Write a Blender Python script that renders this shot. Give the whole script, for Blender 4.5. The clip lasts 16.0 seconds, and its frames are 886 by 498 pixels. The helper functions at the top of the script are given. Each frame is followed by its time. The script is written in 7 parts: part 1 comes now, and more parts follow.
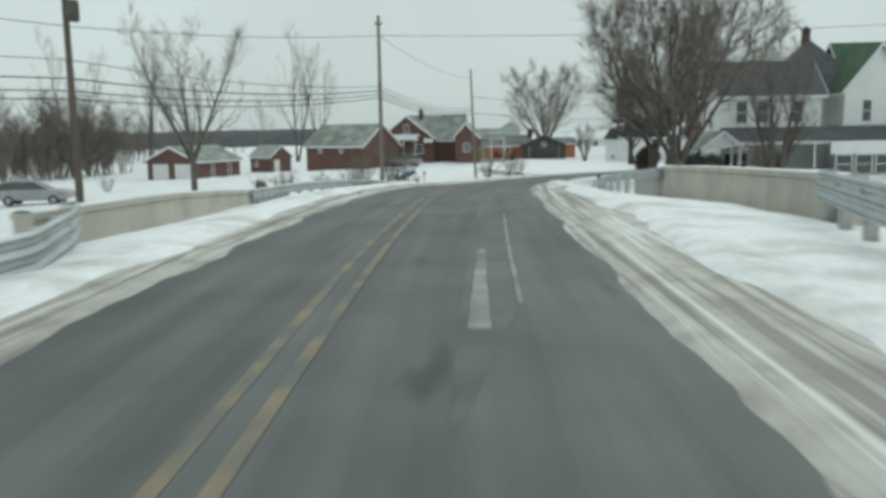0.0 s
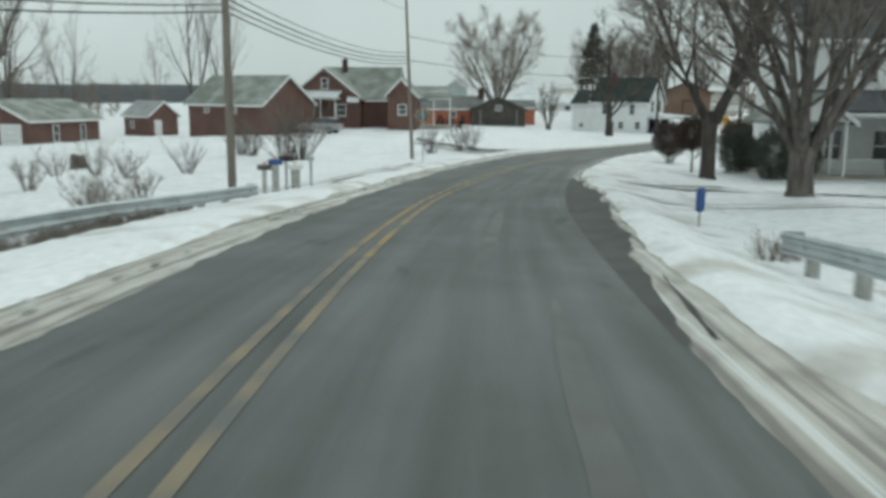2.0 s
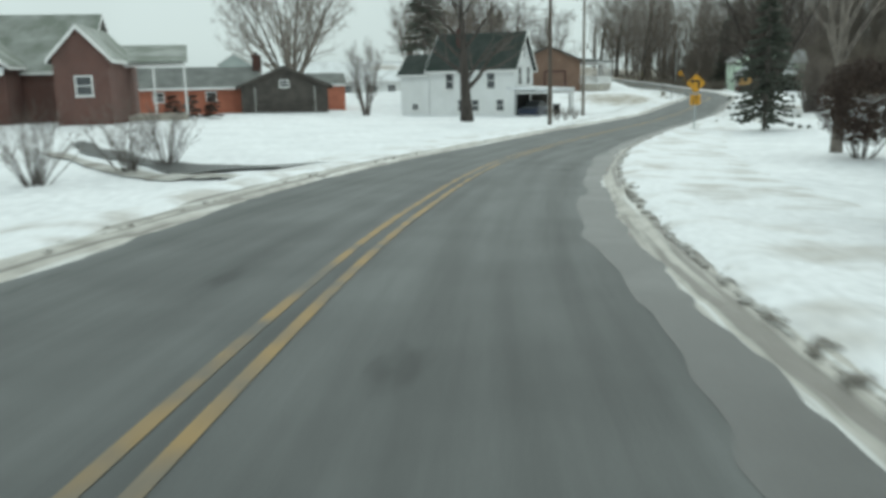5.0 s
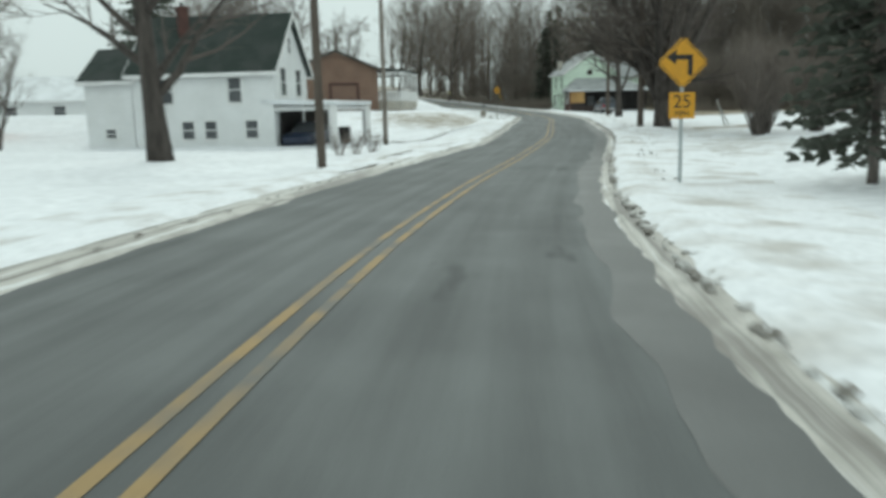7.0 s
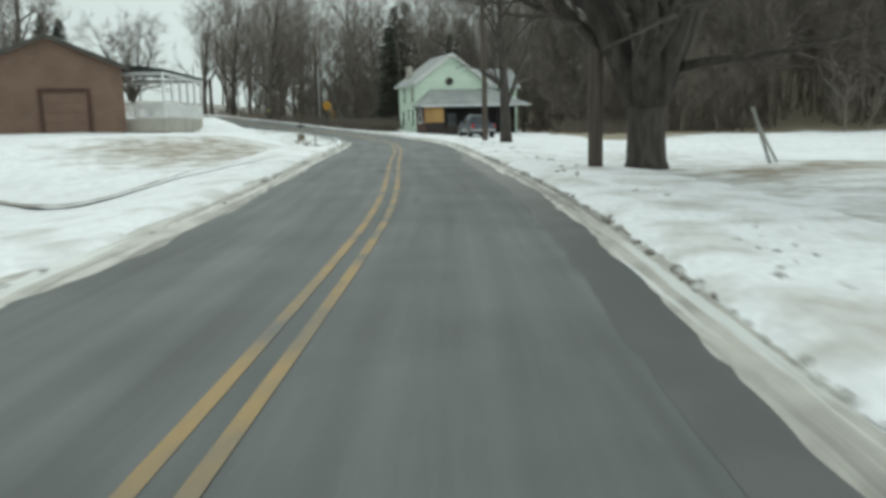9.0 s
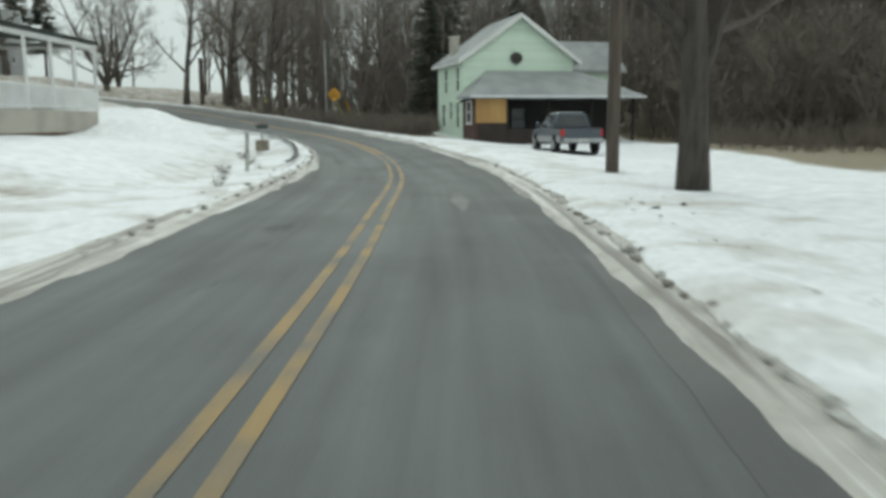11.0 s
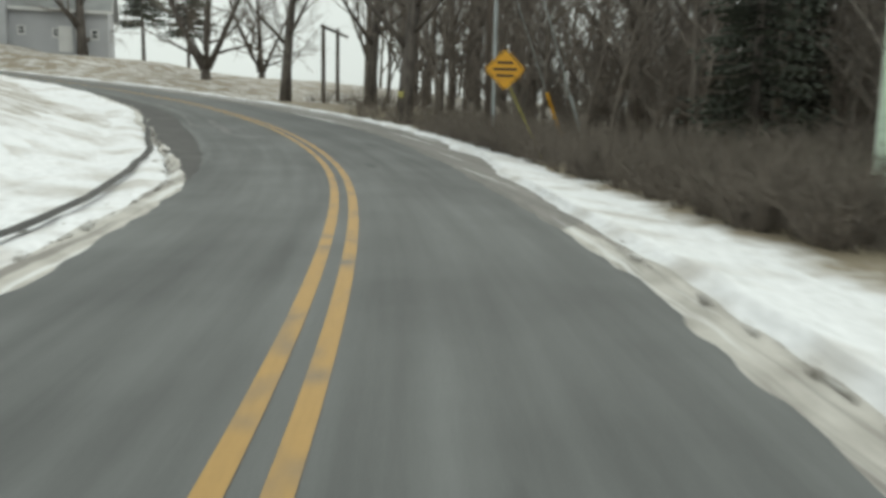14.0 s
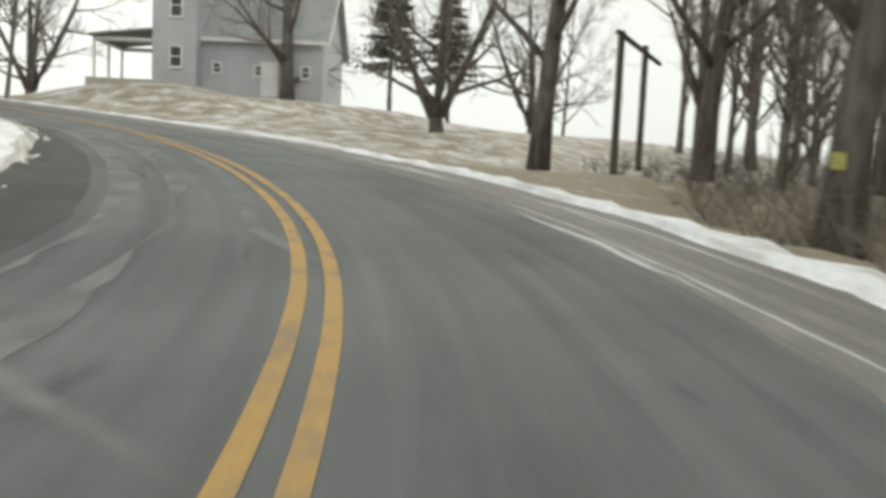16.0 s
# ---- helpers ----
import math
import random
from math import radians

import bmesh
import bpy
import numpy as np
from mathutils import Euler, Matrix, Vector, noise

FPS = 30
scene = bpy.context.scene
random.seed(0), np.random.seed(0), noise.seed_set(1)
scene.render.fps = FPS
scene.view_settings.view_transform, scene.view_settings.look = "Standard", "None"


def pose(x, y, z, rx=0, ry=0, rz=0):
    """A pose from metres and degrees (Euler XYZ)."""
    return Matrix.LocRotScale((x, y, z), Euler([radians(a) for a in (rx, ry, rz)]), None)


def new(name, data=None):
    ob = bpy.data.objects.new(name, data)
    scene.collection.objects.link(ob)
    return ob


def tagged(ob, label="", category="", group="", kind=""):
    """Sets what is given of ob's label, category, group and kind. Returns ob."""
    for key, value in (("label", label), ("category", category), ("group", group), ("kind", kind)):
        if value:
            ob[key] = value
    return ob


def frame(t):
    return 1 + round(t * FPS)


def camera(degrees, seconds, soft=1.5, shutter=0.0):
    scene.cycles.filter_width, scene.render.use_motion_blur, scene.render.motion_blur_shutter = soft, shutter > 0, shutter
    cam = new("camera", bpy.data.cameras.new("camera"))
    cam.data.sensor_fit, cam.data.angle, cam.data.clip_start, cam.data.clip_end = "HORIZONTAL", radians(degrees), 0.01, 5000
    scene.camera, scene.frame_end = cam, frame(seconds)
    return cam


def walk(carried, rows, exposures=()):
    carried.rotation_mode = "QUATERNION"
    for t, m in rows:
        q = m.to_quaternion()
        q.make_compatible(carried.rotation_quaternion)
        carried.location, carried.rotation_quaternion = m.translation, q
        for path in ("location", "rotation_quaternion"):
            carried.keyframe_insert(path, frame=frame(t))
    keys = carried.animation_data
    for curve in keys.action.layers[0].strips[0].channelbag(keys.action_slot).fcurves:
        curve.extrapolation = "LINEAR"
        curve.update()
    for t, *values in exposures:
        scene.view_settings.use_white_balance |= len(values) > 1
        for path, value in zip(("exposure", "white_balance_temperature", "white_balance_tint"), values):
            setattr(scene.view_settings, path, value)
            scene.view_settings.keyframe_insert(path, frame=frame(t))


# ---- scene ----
cam = camera(57.00, 16.0, soft=3.6, shutter=0.35)
PATH = [
    (0.0, pose(0.000, -0.000, 1.500, 0, 0, 0.002) @ pose(0, 0, 0, 81.971) @ pose(0, 0, 0, 0, 0, -0.922)),
    (0.5, pose(0.210, 6.921, 1.522, 0, 0, -0.820) @ pose(0, 0, 0, 81.982) @ pose(0, 0, 0, 0, 0, 0.223)),
    (1.0, pose(0.509, 13.869, 1.490, 0, 0, -2.127) @ pose(0, 0, 0, 81.571) @ pose(0, 0, 0, 0, 0, 0.329)),
    (1.5, pose(0.866, 20.870, 1.361, 0, 0, -3.224) @ pose(0, 0, 0, 79.821) @ pose(0, 0, 0, 0, 0, -0.219)),
    (2.0, pose(1.486, 27.929, 1.167, 0, 0, -4.315) @ pose(0, 0, 0, 79.299) @ pose(0, 0, 0, 0, 0, 0.494)),
    (2.5, pose(2.316, 35.031, 0.809, 0, 0, -5.767) @ pose(0, 0, 0, 78.193) @ pose(0, 0, 0, 0, 0, 1.212)),
    (3.0, pose(3.409, 42.144, 0.376, 0, 0, -7.462) @ pose(0, 0, 0, 77.941) @ pose(0, 0, 0, 0, 0, -0.352)),
    (3.2, pose(3.902, 44.986, 0.212, 0, 0, -8.042) @ pose(0, 0, 0, 77.840) @ pose(0, 0, 0, 0, 0, -0.452)),
    (3.5, pose(4.688, 49.253, -0.021, 0, 0, -9.559) @ pose(0, 0, 0, 77.821) @ pose(0, 0, 0, 0, 0, -0.255)),
    (4.0, pose(6.323, 56.345, -0.374, 0, 0, -12.950) @ pose(0, 0, 0, 78.215) @ pose(0, 0, 0, 0, 0, -0.162)),
    (4.5, pose(8.316, 63.415, -0.685, 0, 0, -15.103) @ pose(0, 0, 0, 78.591) @ pose(0, 0, 0, 0, 0, -0.357)),
    (5.0, pose(10.536, 70.479, -0.966, 0, 0, -16.350) @ pose(0, 0, 0, 78.606) @ pose(0, 0, 0, 0, 0, -1.187)),
    (5.3, pose(11.974, 74.702, -1.128, 0, 0, -17.998) @ pose(0, 0, 0, 78.527) @ pose(0, 0, 0, 0, 0, -2.246)),
    (5.5, pose(13.020, 77.491, -1.234, 0, 0, -19.664) @ pose(0, 0, 0, 78.564) @ pose(0, 0, 0, 0, 0, -2.232)),
    (6.0, pose(16.009, 84.338, -1.490, 0, 0, -23.118) @ pose(0, 0, 0, 79.207) @ pose(0, 0, 0, 0, 0, -0.683)),
    (6.5, pose(19.559, 90.961, -1.737, 0, 0, -26.300) @ pose(0, 0, 0, 79.362) @ pose(0, 0, 0, 0, 0, -1.538)),
    (7.0, pose(23.474, 97.376, -1.941, 0, 0, -30.214) @ pose(0, 0, 0, 80.073) @ pose(0, 0, 0, 0, 0, -1.443)),
    (7.5, pose(27.695, 103.494, -2.120, 0, 0, -33.838) @ pose(0, 0, 0, 80.003) @ pose(0, 0, 0, 0, 0, -0.364)),
    (8.0, pose(32.110, 109.275, -2.240, 0, 0, -36.948) @ pose(0, 0, 0, 80.292) @ pose(0, 0, 0, 0, 0, -0.837)),
    (8.5, pose(36.672, 114.759, -2.284, 0, 0, -39.217) @ pose(0, 0, 0, 81.161) @ pose(0, 0, 0, 0, 0, -0.098)),
    (9.0, pose(41.382, 120.001, -2.252, 0, 0, -40.573) @ pose(0, 0, 0, 81.406) @ pose(0, 0, 0, 0, 0, -1.377)),
    (9.2, pose(43.273, 122.073, -2.228, 0, 0, -40.758) @ pose(0, 0, 0, 81.042) @ pose(0, 0, 0, 0, 0, -1.595)),
    (9.5, pose(46.075, 125.199, -2.185, 0, 0, -40.200) @ pose(0, 0, 0, 81.127) @ pose(0, 0, 0, 0, 0, -0.846)),
    (10.0, pose(50.579, 130.503, -2.079, 0, 0, -37.870) @ pose(0, 0, 0, 81.862) @ pose(0, 0, 0, 0, 0, -0.267)),
    (10.5, pose(54.874, 135.888, -1.953, 0, 0, -36.668) @ pose(0, 0, 0, 81.933) @ pose(0, 0, 0, 0, 0, -0.162)),
    (11.0, pose(59.081, 141.245, -1.851, 0, 0, -37.034) @ pose(0, 0, 0, 81.111) @ pose(0, 0, 0, 0, 0, -0.344)),
    (11.3, pose(61.598, 144.423, -1.811, 0, 0, -36.938) @ pose(0, 0, 0, 80.614) @ pose(0, 0, 0, 0, 0, -0.630)),
    (11.5, pose(63.268, 146.537, -1.789, 0, 0, -36.513) @ pose(0, 0, 0, 80.633) @ pose(0, 0, 0, 0, 0, -0.625)),
    (12.0, pose(67.352, 151.832, -1.753, 0, 0, -34.511) @ pose(0, 0, 0, 80.201) @ pose(0, 0, 0, 0, 0, -0.067)),
    (12.5, pose(71.058, 157.290, -1.722, 0, 0, -31.789) @ pose(0, 0, 0, 80.839) @ pose(0, 0, 0, 0, 0, -0.532)),
    (13.0, pose(74.421, 162.809, -1.681, 0, 0, -28.967) @ pose(0, 0, 0, 80.550) @ pose(0, 0, 0, 0, 0, 0.276)),
    (13.5, pose(77.322, 168.466, -1.565, 0, 0, -25.023) @ pose(0, 0, 0, 81.110) @ pose(0, 0, 0, 0, 0, -0.014)),
    (14.0, pose(79.780, 174.212, -1.394, 0, 0, -21.042) @ pose(0, 0, 0, 81.532) @ pose(0, 0, 0, 0, 0, 1.184)),
    (14.5, pose(81.766, 180.039, -1.201, 0, 0, -17.169) @ pose(0, 0, 0, 81.979) @ pose(0, 0, 0, 0, 0, 2.445)),
    (15.0, pose(83.463, 185.885, -0.999, 0, 0, -12.709) @ pose(0, 0, 0, 82.504) @ pose(0, 0, 0, 0, 0, 2.482)),
    (15.3, pose(84.193, 189.459, -0.860, 0, 0, -9.593) @ pose(0, 0, 0, 83.089) @ pose(0, 0, 0, 0, 0, 2.130)),
    (15.5, pose(84.577, 191.859, -0.763, 0, 0, -7.435) @ pose(0, 0, 0, 83.187) @ pose(0, 0, 0, 0, 0, 2.120)),
    (16.0, pose(85.059, 197.908, -0.491, 0, 0, -1.200) @ pose(0, 0, 0, 85.121) @ pose(0, 0, 0, 0, 0, 2.603)),
]
walk(cam, PATH, ((0, -0.1, 6200, -4), (1, -0.2, 6200, -4), (3, 0.0, 6200, -4), (5.5, 0.1, 6150, -5), (9, 0.1, 6300, -3), (11.5, 0.04, 6350, -2), (12.5, 0.0, 6400, -2), (13.3, 0.08, 6550, 0), (14.5, 0.4, 6750, 3), (15.5, 0.5, 6900, 6), (16, 0.52, 6900, 6)))

# ---- light ----
world = bpy.data.worlds.new("overcast_sky")
scene.world = world
world.use_nodes = True
wt = world.node_tree
sky = wt.nodes.new("ShaderNodeTexSky")
sky.sky_type = "NISHITA"
sky.sun_disc = False
sky.sun_elevation, sky.sun_rotation = radians(38), radians(150)
sky.air_density, sky.dust_density, sky.ozone_density = 1.0, 3.0, 1.0
pale = wt.nodes.new("ShaderNodeHueSaturation")
pale.inputs["Saturation"].default_value = 0.12
pale.inputs["Value"].default_value = 1.0
cover = wt.nodes.new("ShaderNodeMixRGB")
cover.inputs[0].default_value = 0.7
cover.inputs[2].default_value = (9.5, 9.95, 10.0, 1)
wt.links.new(sky.outputs[0], pale.inputs["Color"])
wt.links.new(pale.outputs[0], cover.inputs[1])
cloud = wt.nodes.new("ShaderNodeTexNoise")
cloud.inputs["Scale"].default_value, cloud.inputs["Detail"].default_value = 2.6, 4
shade = wt.nodes.new("ShaderNodeMapRange")
shade.inputs[1].default_value, shade.inputs[2].default_value = 0.3, 0.7
shade.inputs[3].default_value, shade.inputs[4].default_value = 0.93, 1.06
wt.links.new(cloud.outputs[0], shade.inputs[0])
layer = wt.nodes.new("ShaderNodeMixRGB")
layer.blend_type = "MULTIPLY"
layer.inputs[0].default_value = 1.0
wt.links.new(cover.outputs[0], layer.inputs[1])
wt.links.new(shade.outputs[0], layer.inputs[2])
wt.links.new(layer.outputs[0], wt.nodes["Background"].inputs[0])
wt.nodes["Background"].inputs[1].default_value = 0.085
sun_data = bpy.data.lights.new("sun", "SUN")
sun_data.energy, sun_data.angle, sun_data.color = 0.9, radians(40), (1.0, 0.98, 0.95)
sun = new("sun", sun_data)
sun.matrix_world = pose(0, 0, 50, 52, 0, 150)


# ---- materials ----
def mat(name, base, rough=0.8, dark=None, scale=4.0, amount=0.5, bump=0.15, fine=40.0, metal=0.0, spread=(0.4, 0.62), stretch=None, each=0.0):
    """A surface with two scales of variation: broad blotches between two colours, fine grain in the relief."""
    m = bpy.data.materials.new(name)
    m.use_nodes = True
    nt = m.node_tree
    bs = nt.nodes["Principled BSDF"]
    bs.inputs["Roughness"].default_value, bs.inputs["Metallic"].default_value = rough, metal
    tc = nt.nodes.new("ShaderNodeTexCoord")
    src = tc.outputs["Object"]
    if stretch:
        mp = nt.nodes.new("ShaderNodeMapping")
        mp.inputs["Scale"].default_value = stretch
        nt.links.new(src, mp.inputs[0])
        src = mp.outputs[0]
    broad, grain = nt.nodes.new("ShaderNodeTexNoise"), nt.nodes.new("ShaderNodeTexNoise")
    broad.inputs["Scale"].default_value, broad.inputs["Detail"].default_value = scale, 6
    grain.inputs["Scale"].default_value, grain.inputs["Detail"].default_value = fine, 3
    for n in (broad, grain):
        nt.links.new(src, n.inputs["Vector"])
    ramp = nt.nodes.new("ShaderNodeMapRange")
    ramp.inputs[1].default_value, ramp.inputs[2].default_value = spread
    ramp.inputs[4].default_value = amount
    nt.links.new(broad.outputs[0], ramp.inputs[0])
    mix = nt.nodes.new("ShaderNodeMixRGB")
    dark = dark or tuple(c * 0.6 for c in base)
    mix.inputs[1].default_value, mix.inputs[2].default_value = (*base, 1), (*dark, 1)
    nt.links.new(ramp.outputs[0], mix.inputs[0])
    tone = nt.nodes.new("ShaderNodeMapRange")
    tone.inputs[1].default_value, tone.inputs[2].default_value = 0.3, 0.7
    tone.inputs[3].default_value, tone.inputs[4].default_value = 0.88, 1.1
    nt.links.new(grain.outputs[0], tone.inputs[0])
    mul = nt.nodes.new("ShaderNodeMixRGB")
    mul.blend_type = "MULTIPLY"
    mul.inputs[0].default_value = 1.0
    nt.links.new(mix.outputs[0], mul.inputs[1])
    nt.links.new(tone.outputs[0], mul.inputs[2])
    out = mul.outputs[0]
    if each:
        info = nt.nodes.new("ShaderNodeObjectInfo")
        vary = nt.nodes.new("ShaderNodeMapRange")
        vary.inputs[3].default_value, vary.inputs[4].default_value = 1 - each, 1 + each
        nt.links.new(info.outputs["Random"], vary.inputs[0])
        mul2 = nt.nodes.new("ShaderNodeMixRGB")
        mul2.blend_type = "MULTIPLY"
        mul2.inputs[0].default_value = 1.0
        nt.links.new(out, mul2.inputs[1])
        nt.links.new(vary.outputs[0], mul2.inputs[2])
        out = mul2.outputs[0]
    nt.links.new(out, bs.inputs["Base Color"])
    if bump:
        bp = nt.nodes.new("ShaderNodeBump")
        bp.inputs["Strength"].default_value, bp.inputs["Distance"].default_value = bump, 0.02
        nt.links.new(grain.outputs[0], bp.inputs["Height"])
        nt.links.new(bp.outputs[0], bs.inputs["Normal"])
    return m


def brick_mat(name, a, b, mortar, scale):
    """Brickwork for walls that stay far off."""
    m = mat(name, a, 0.9)
    nt = m.node_tree
    bs = nt.nodes["Principled BSDF"]
    tc = nt.nodes.new("ShaderNodeTexCoord")
    sep, com, add = nt.nodes.new("ShaderNodeSeparateXYZ"), nt.nodes.new("ShaderNodeCombineXYZ"), nt.nodes.new("ShaderNodeMath")
    nt.links.new(tc.outputs["Object"], sep.inputs[0])
    nt.links.new(sep.outputs[0], add.inputs[0])
    nt.links.new(sep.outputs[1], add.inputs[1])
    nt.links.new(add.outputs[0], com.inputs[0])
    nt.links.new(sep.outputs[2], com.inputs[1])
    br = nt.nodes.new("ShaderNodeTexBrick")
    br.inputs["Color1"].default_value, br.inputs["Color2"].default_value = (*a, 1), (*b, 1)
    br.inputs["Mortar"].default_value = (*mortar, 1)
    br.inputs["Scale"].default_value = scale
    br.inputs["Mortar Size"].default_value = 0.012
    nt.links.new(com.outputs[0], br.inputs["Vector"])
    blot = nt.nodes.new("ShaderNodeTexNoise")
    blot.inputs["Scale"].default_value = 0.7
    nt.links.new(tc.outputs["Object"], blot.inputs["Vector"])
    rng = nt.nodes.new("ShaderNodeMapRange")
    rng.inputs[3].default_value, rng.inputs[4].default_value = 0.7, 1.25
    nt.links.new(blot.outputs[0], rng.inputs[0])
    mul = nt.nodes.new("ShaderNodeMixRGB")
    mul.blend_type = "MULTIPLY"
    mul.inputs[0].default_value = 1.0
    nt.links.new(br.outputs[0], mul.inputs[1])
    nt.links.new(rng.outputs[0], mul.inputs[2])
    nt.links.new(mul.outputs[0], bs.inputs["Base Color"])
    return m


def ground_mat():
    """Trodden snow; where the attribute 'bare' rises, dead grass and leaf litter come through."""
    m = mat("snow_ground", (0.88, 0.89, 0.91), 0.75, (0.77, 0.78, 0.80), 0.35, 0.6, 0.35, 3.0)
    nt = m.node_tree
    bs = nt.nodes["Principled BSDF"]
    src = bs.inputs["Base Color"].links[0].from_socket
    at = nt.nodes.new("ShaderNodeAttribute")
    at.attribute_name = "bare"
    tc = nt.nodes.new("ShaderNodeTexCoord")
    n1, n2 = nt.nodes.new("ShaderNodeTexNoise"), nt.nodes.new("ShaderNodeTexNoise")
    n1.inputs["Scale"].default_value, n1.inputs["Detail"].default_value, n1.inputs["Roughness"].default_value = 0.9, 10, 0.72
    n2.inputs["Scale"].default_value, n2.inputs["Detail"].default_value = 7.0, 6
    for n in (n1, n2):
        nt.links.new(tc.outputs["Object"], n.inputs["Vector"])
    add = nt.nodes.new("ShaderNodeMath")
    nt.links.new(at.outputs["Fac"], add.inputs[0])
    nt.links.new(n1.outputs[0], add.inputs[1])
    rng = nt.nodes.new("ShaderNodeMapRange")
    rng.inputs[1].default_value, rng.inputs[2].default_value = 0.70, 1.0
    nt.links.new(add.outputs[0], rng.inputs[0])
    gr = nt.nodes.new("ShaderNodeMixRGB")
    gr.inputs[1].default_value, gr.inputs[2].default_value = (0.36, 0.31, 0.22, 1), (0.17, 0.13, 0.09, 1)
    nt.links.new(n2.outputs[0], gr.inputs[0])
    mix = nt.nodes.new("ShaderNodeMixRGB")
    nt.links.new(rng.outputs[0], mix.inputs[0])
    nt.links.new(src, mix.inputs[1])
    nt.links.new(gr.outputs[0], mix.inputs[2])
    nt.links.new(mix.outputs[0], bs.inputs["Base Color"])
    return m


def road_mat():
    """Worn asphalt, pale with salt, with darker seams, tar and damp wheel tracks running along it (UV: metres along, metres across)."""
    m = mat("asphalt", (0.132, 0.139, 0.137), 0.8, (0.098, 0.103, 0.102), 0.5, 0.8, 0.25, 60.0)
    nt = m.node_tree
    bs = nt.nodes["Principled BSDF"]
    src = bs.inputs["Base Color"].links[0].from_socket
    uv = nt.nodes.new("ShaderNodeUVMap")
    mp = nt.nodes.new("ShaderNodeMapping")
    mp.inputs["Scale"].default_value = (0.05, 1.1, 1)
    nt.links.new(uv.outputs[0], mp.inputs[0])
    n = nt.nodes.new("ShaderNodeTexNoise")
    n.inputs["Scale"].default_value, n.inputs["Detail"].default_value = 2.2, 5
    nt.links.new(mp.outputs[0], n.inputs["Vector"])
    rng = nt.nodes.new("ShaderNodeMapRange")
    rng.inputs[1].default_value, rng.inputs[2].default_value = 0.3, 0.72
    rng.inputs[3].default_value, rng.inputs[4].default_value = 1.28, 0.74
    nt.links.new(n.outputs[0], rng.inputs[0])
    mul = nt.nodes.new("ShaderNodeMixRGB")
    mul.blend_type = "MULTIPLY"
    mul.inputs[0].default_value = 1.0
    nt.links.new(src, mul.inputs[1])
    nt.links.new(rng.outputs[0], mul.inputs[2])
    mp2 = nt.nodes.new("ShaderNodeMapping")
    mp2.inputs["Scale"].default_value = (0.22, 0.8, 1)
    nt.links.new(uv.outputs[0], mp2.inputs[0])
    n2 = nt.nodes.new("ShaderNodeTexNoise")
    n2.inputs["Scale"].default_value, n2.inputs["Detail"].default_value = 1.3, 4
    nt.links.new(mp2.outputs[0], n2.inputs["Vector"])
    tar = nt.nodes.new("ShaderNodeMapRange")
    tar.inputs[1].default_value, tar.inputs[2].default_value = 0.66, 0.72
    tar.inputs[4].default_value = 0.55
    nt.links.new(n2.outputs[0], tar.inputs[0])
    mix = nt.nodes.new("ShaderNodeMixRGB")
    mix.inputs[2].default_value = (0.035, 0.037, 0.037, 1)
    nt.links.new(tar.outputs[0], mix.inputs[0])
    nt.links.new(mul.outputs[0], mix.inputs[1])
    nt.links.new(mix.outputs[0], bs.inputs["Base Color"])
    return m


def slush_mat(name, base, dark, deep, white):
    """Dirty slush pressed into ruts that run along the road (UV: metres along, metres across)."""
    m = mat(name, base, 0.6, dark, 1.6, 0.55, 0.5, 18.0, spread=(0.46, 0.66))
    nt = m.node_tree
    bs = nt.nodes["Principled BSDF"]
    src = bs.inputs["Base Color"].links[0].from_socket
    uv = nt.nodes.new("ShaderNodeUVMap")
    mp = nt.nodes.new("ShaderNodeMapping")
    mp.inputs["Scale"].default_value = (0.06, 3.2, 1)
    nt.links.new(uv.outputs[0], mp.inputs[0])
    n = nt.nodes.new("ShaderNodeTexNoise")
    n.inputs["Scale"].default_value, n.inputs["Detail"].default_value = 2.0, 5
    nt.links.new(mp.outputs[0], n.inputs["Vector"])
    for lo, hi, col in ((0.5, 0.6, deep), (white, white - 0.07, (0.76, 0.77, 0.77, 1))):
        r = nt.nodes.new("ShaderNodeMapRange")
        r.inputs[1].default_value, r.inputs[2].default_value, r.inputs[4].default_value = lo, hi, 0.75
        nt.links.new(n.outputs[0], r.inputs[0])
        mx = nt.nodes.new("ShaderNodeMixRGB")
        mx.inputs[2].default_value = col
        nt.links.new(r.outputs[0], mx.inputs[0])
        nt.links.new(src, mx.inputs[1])
        src = mx.outputs[0]
    nt.links.new(src, bs.inputs["Base Color"])
    return m


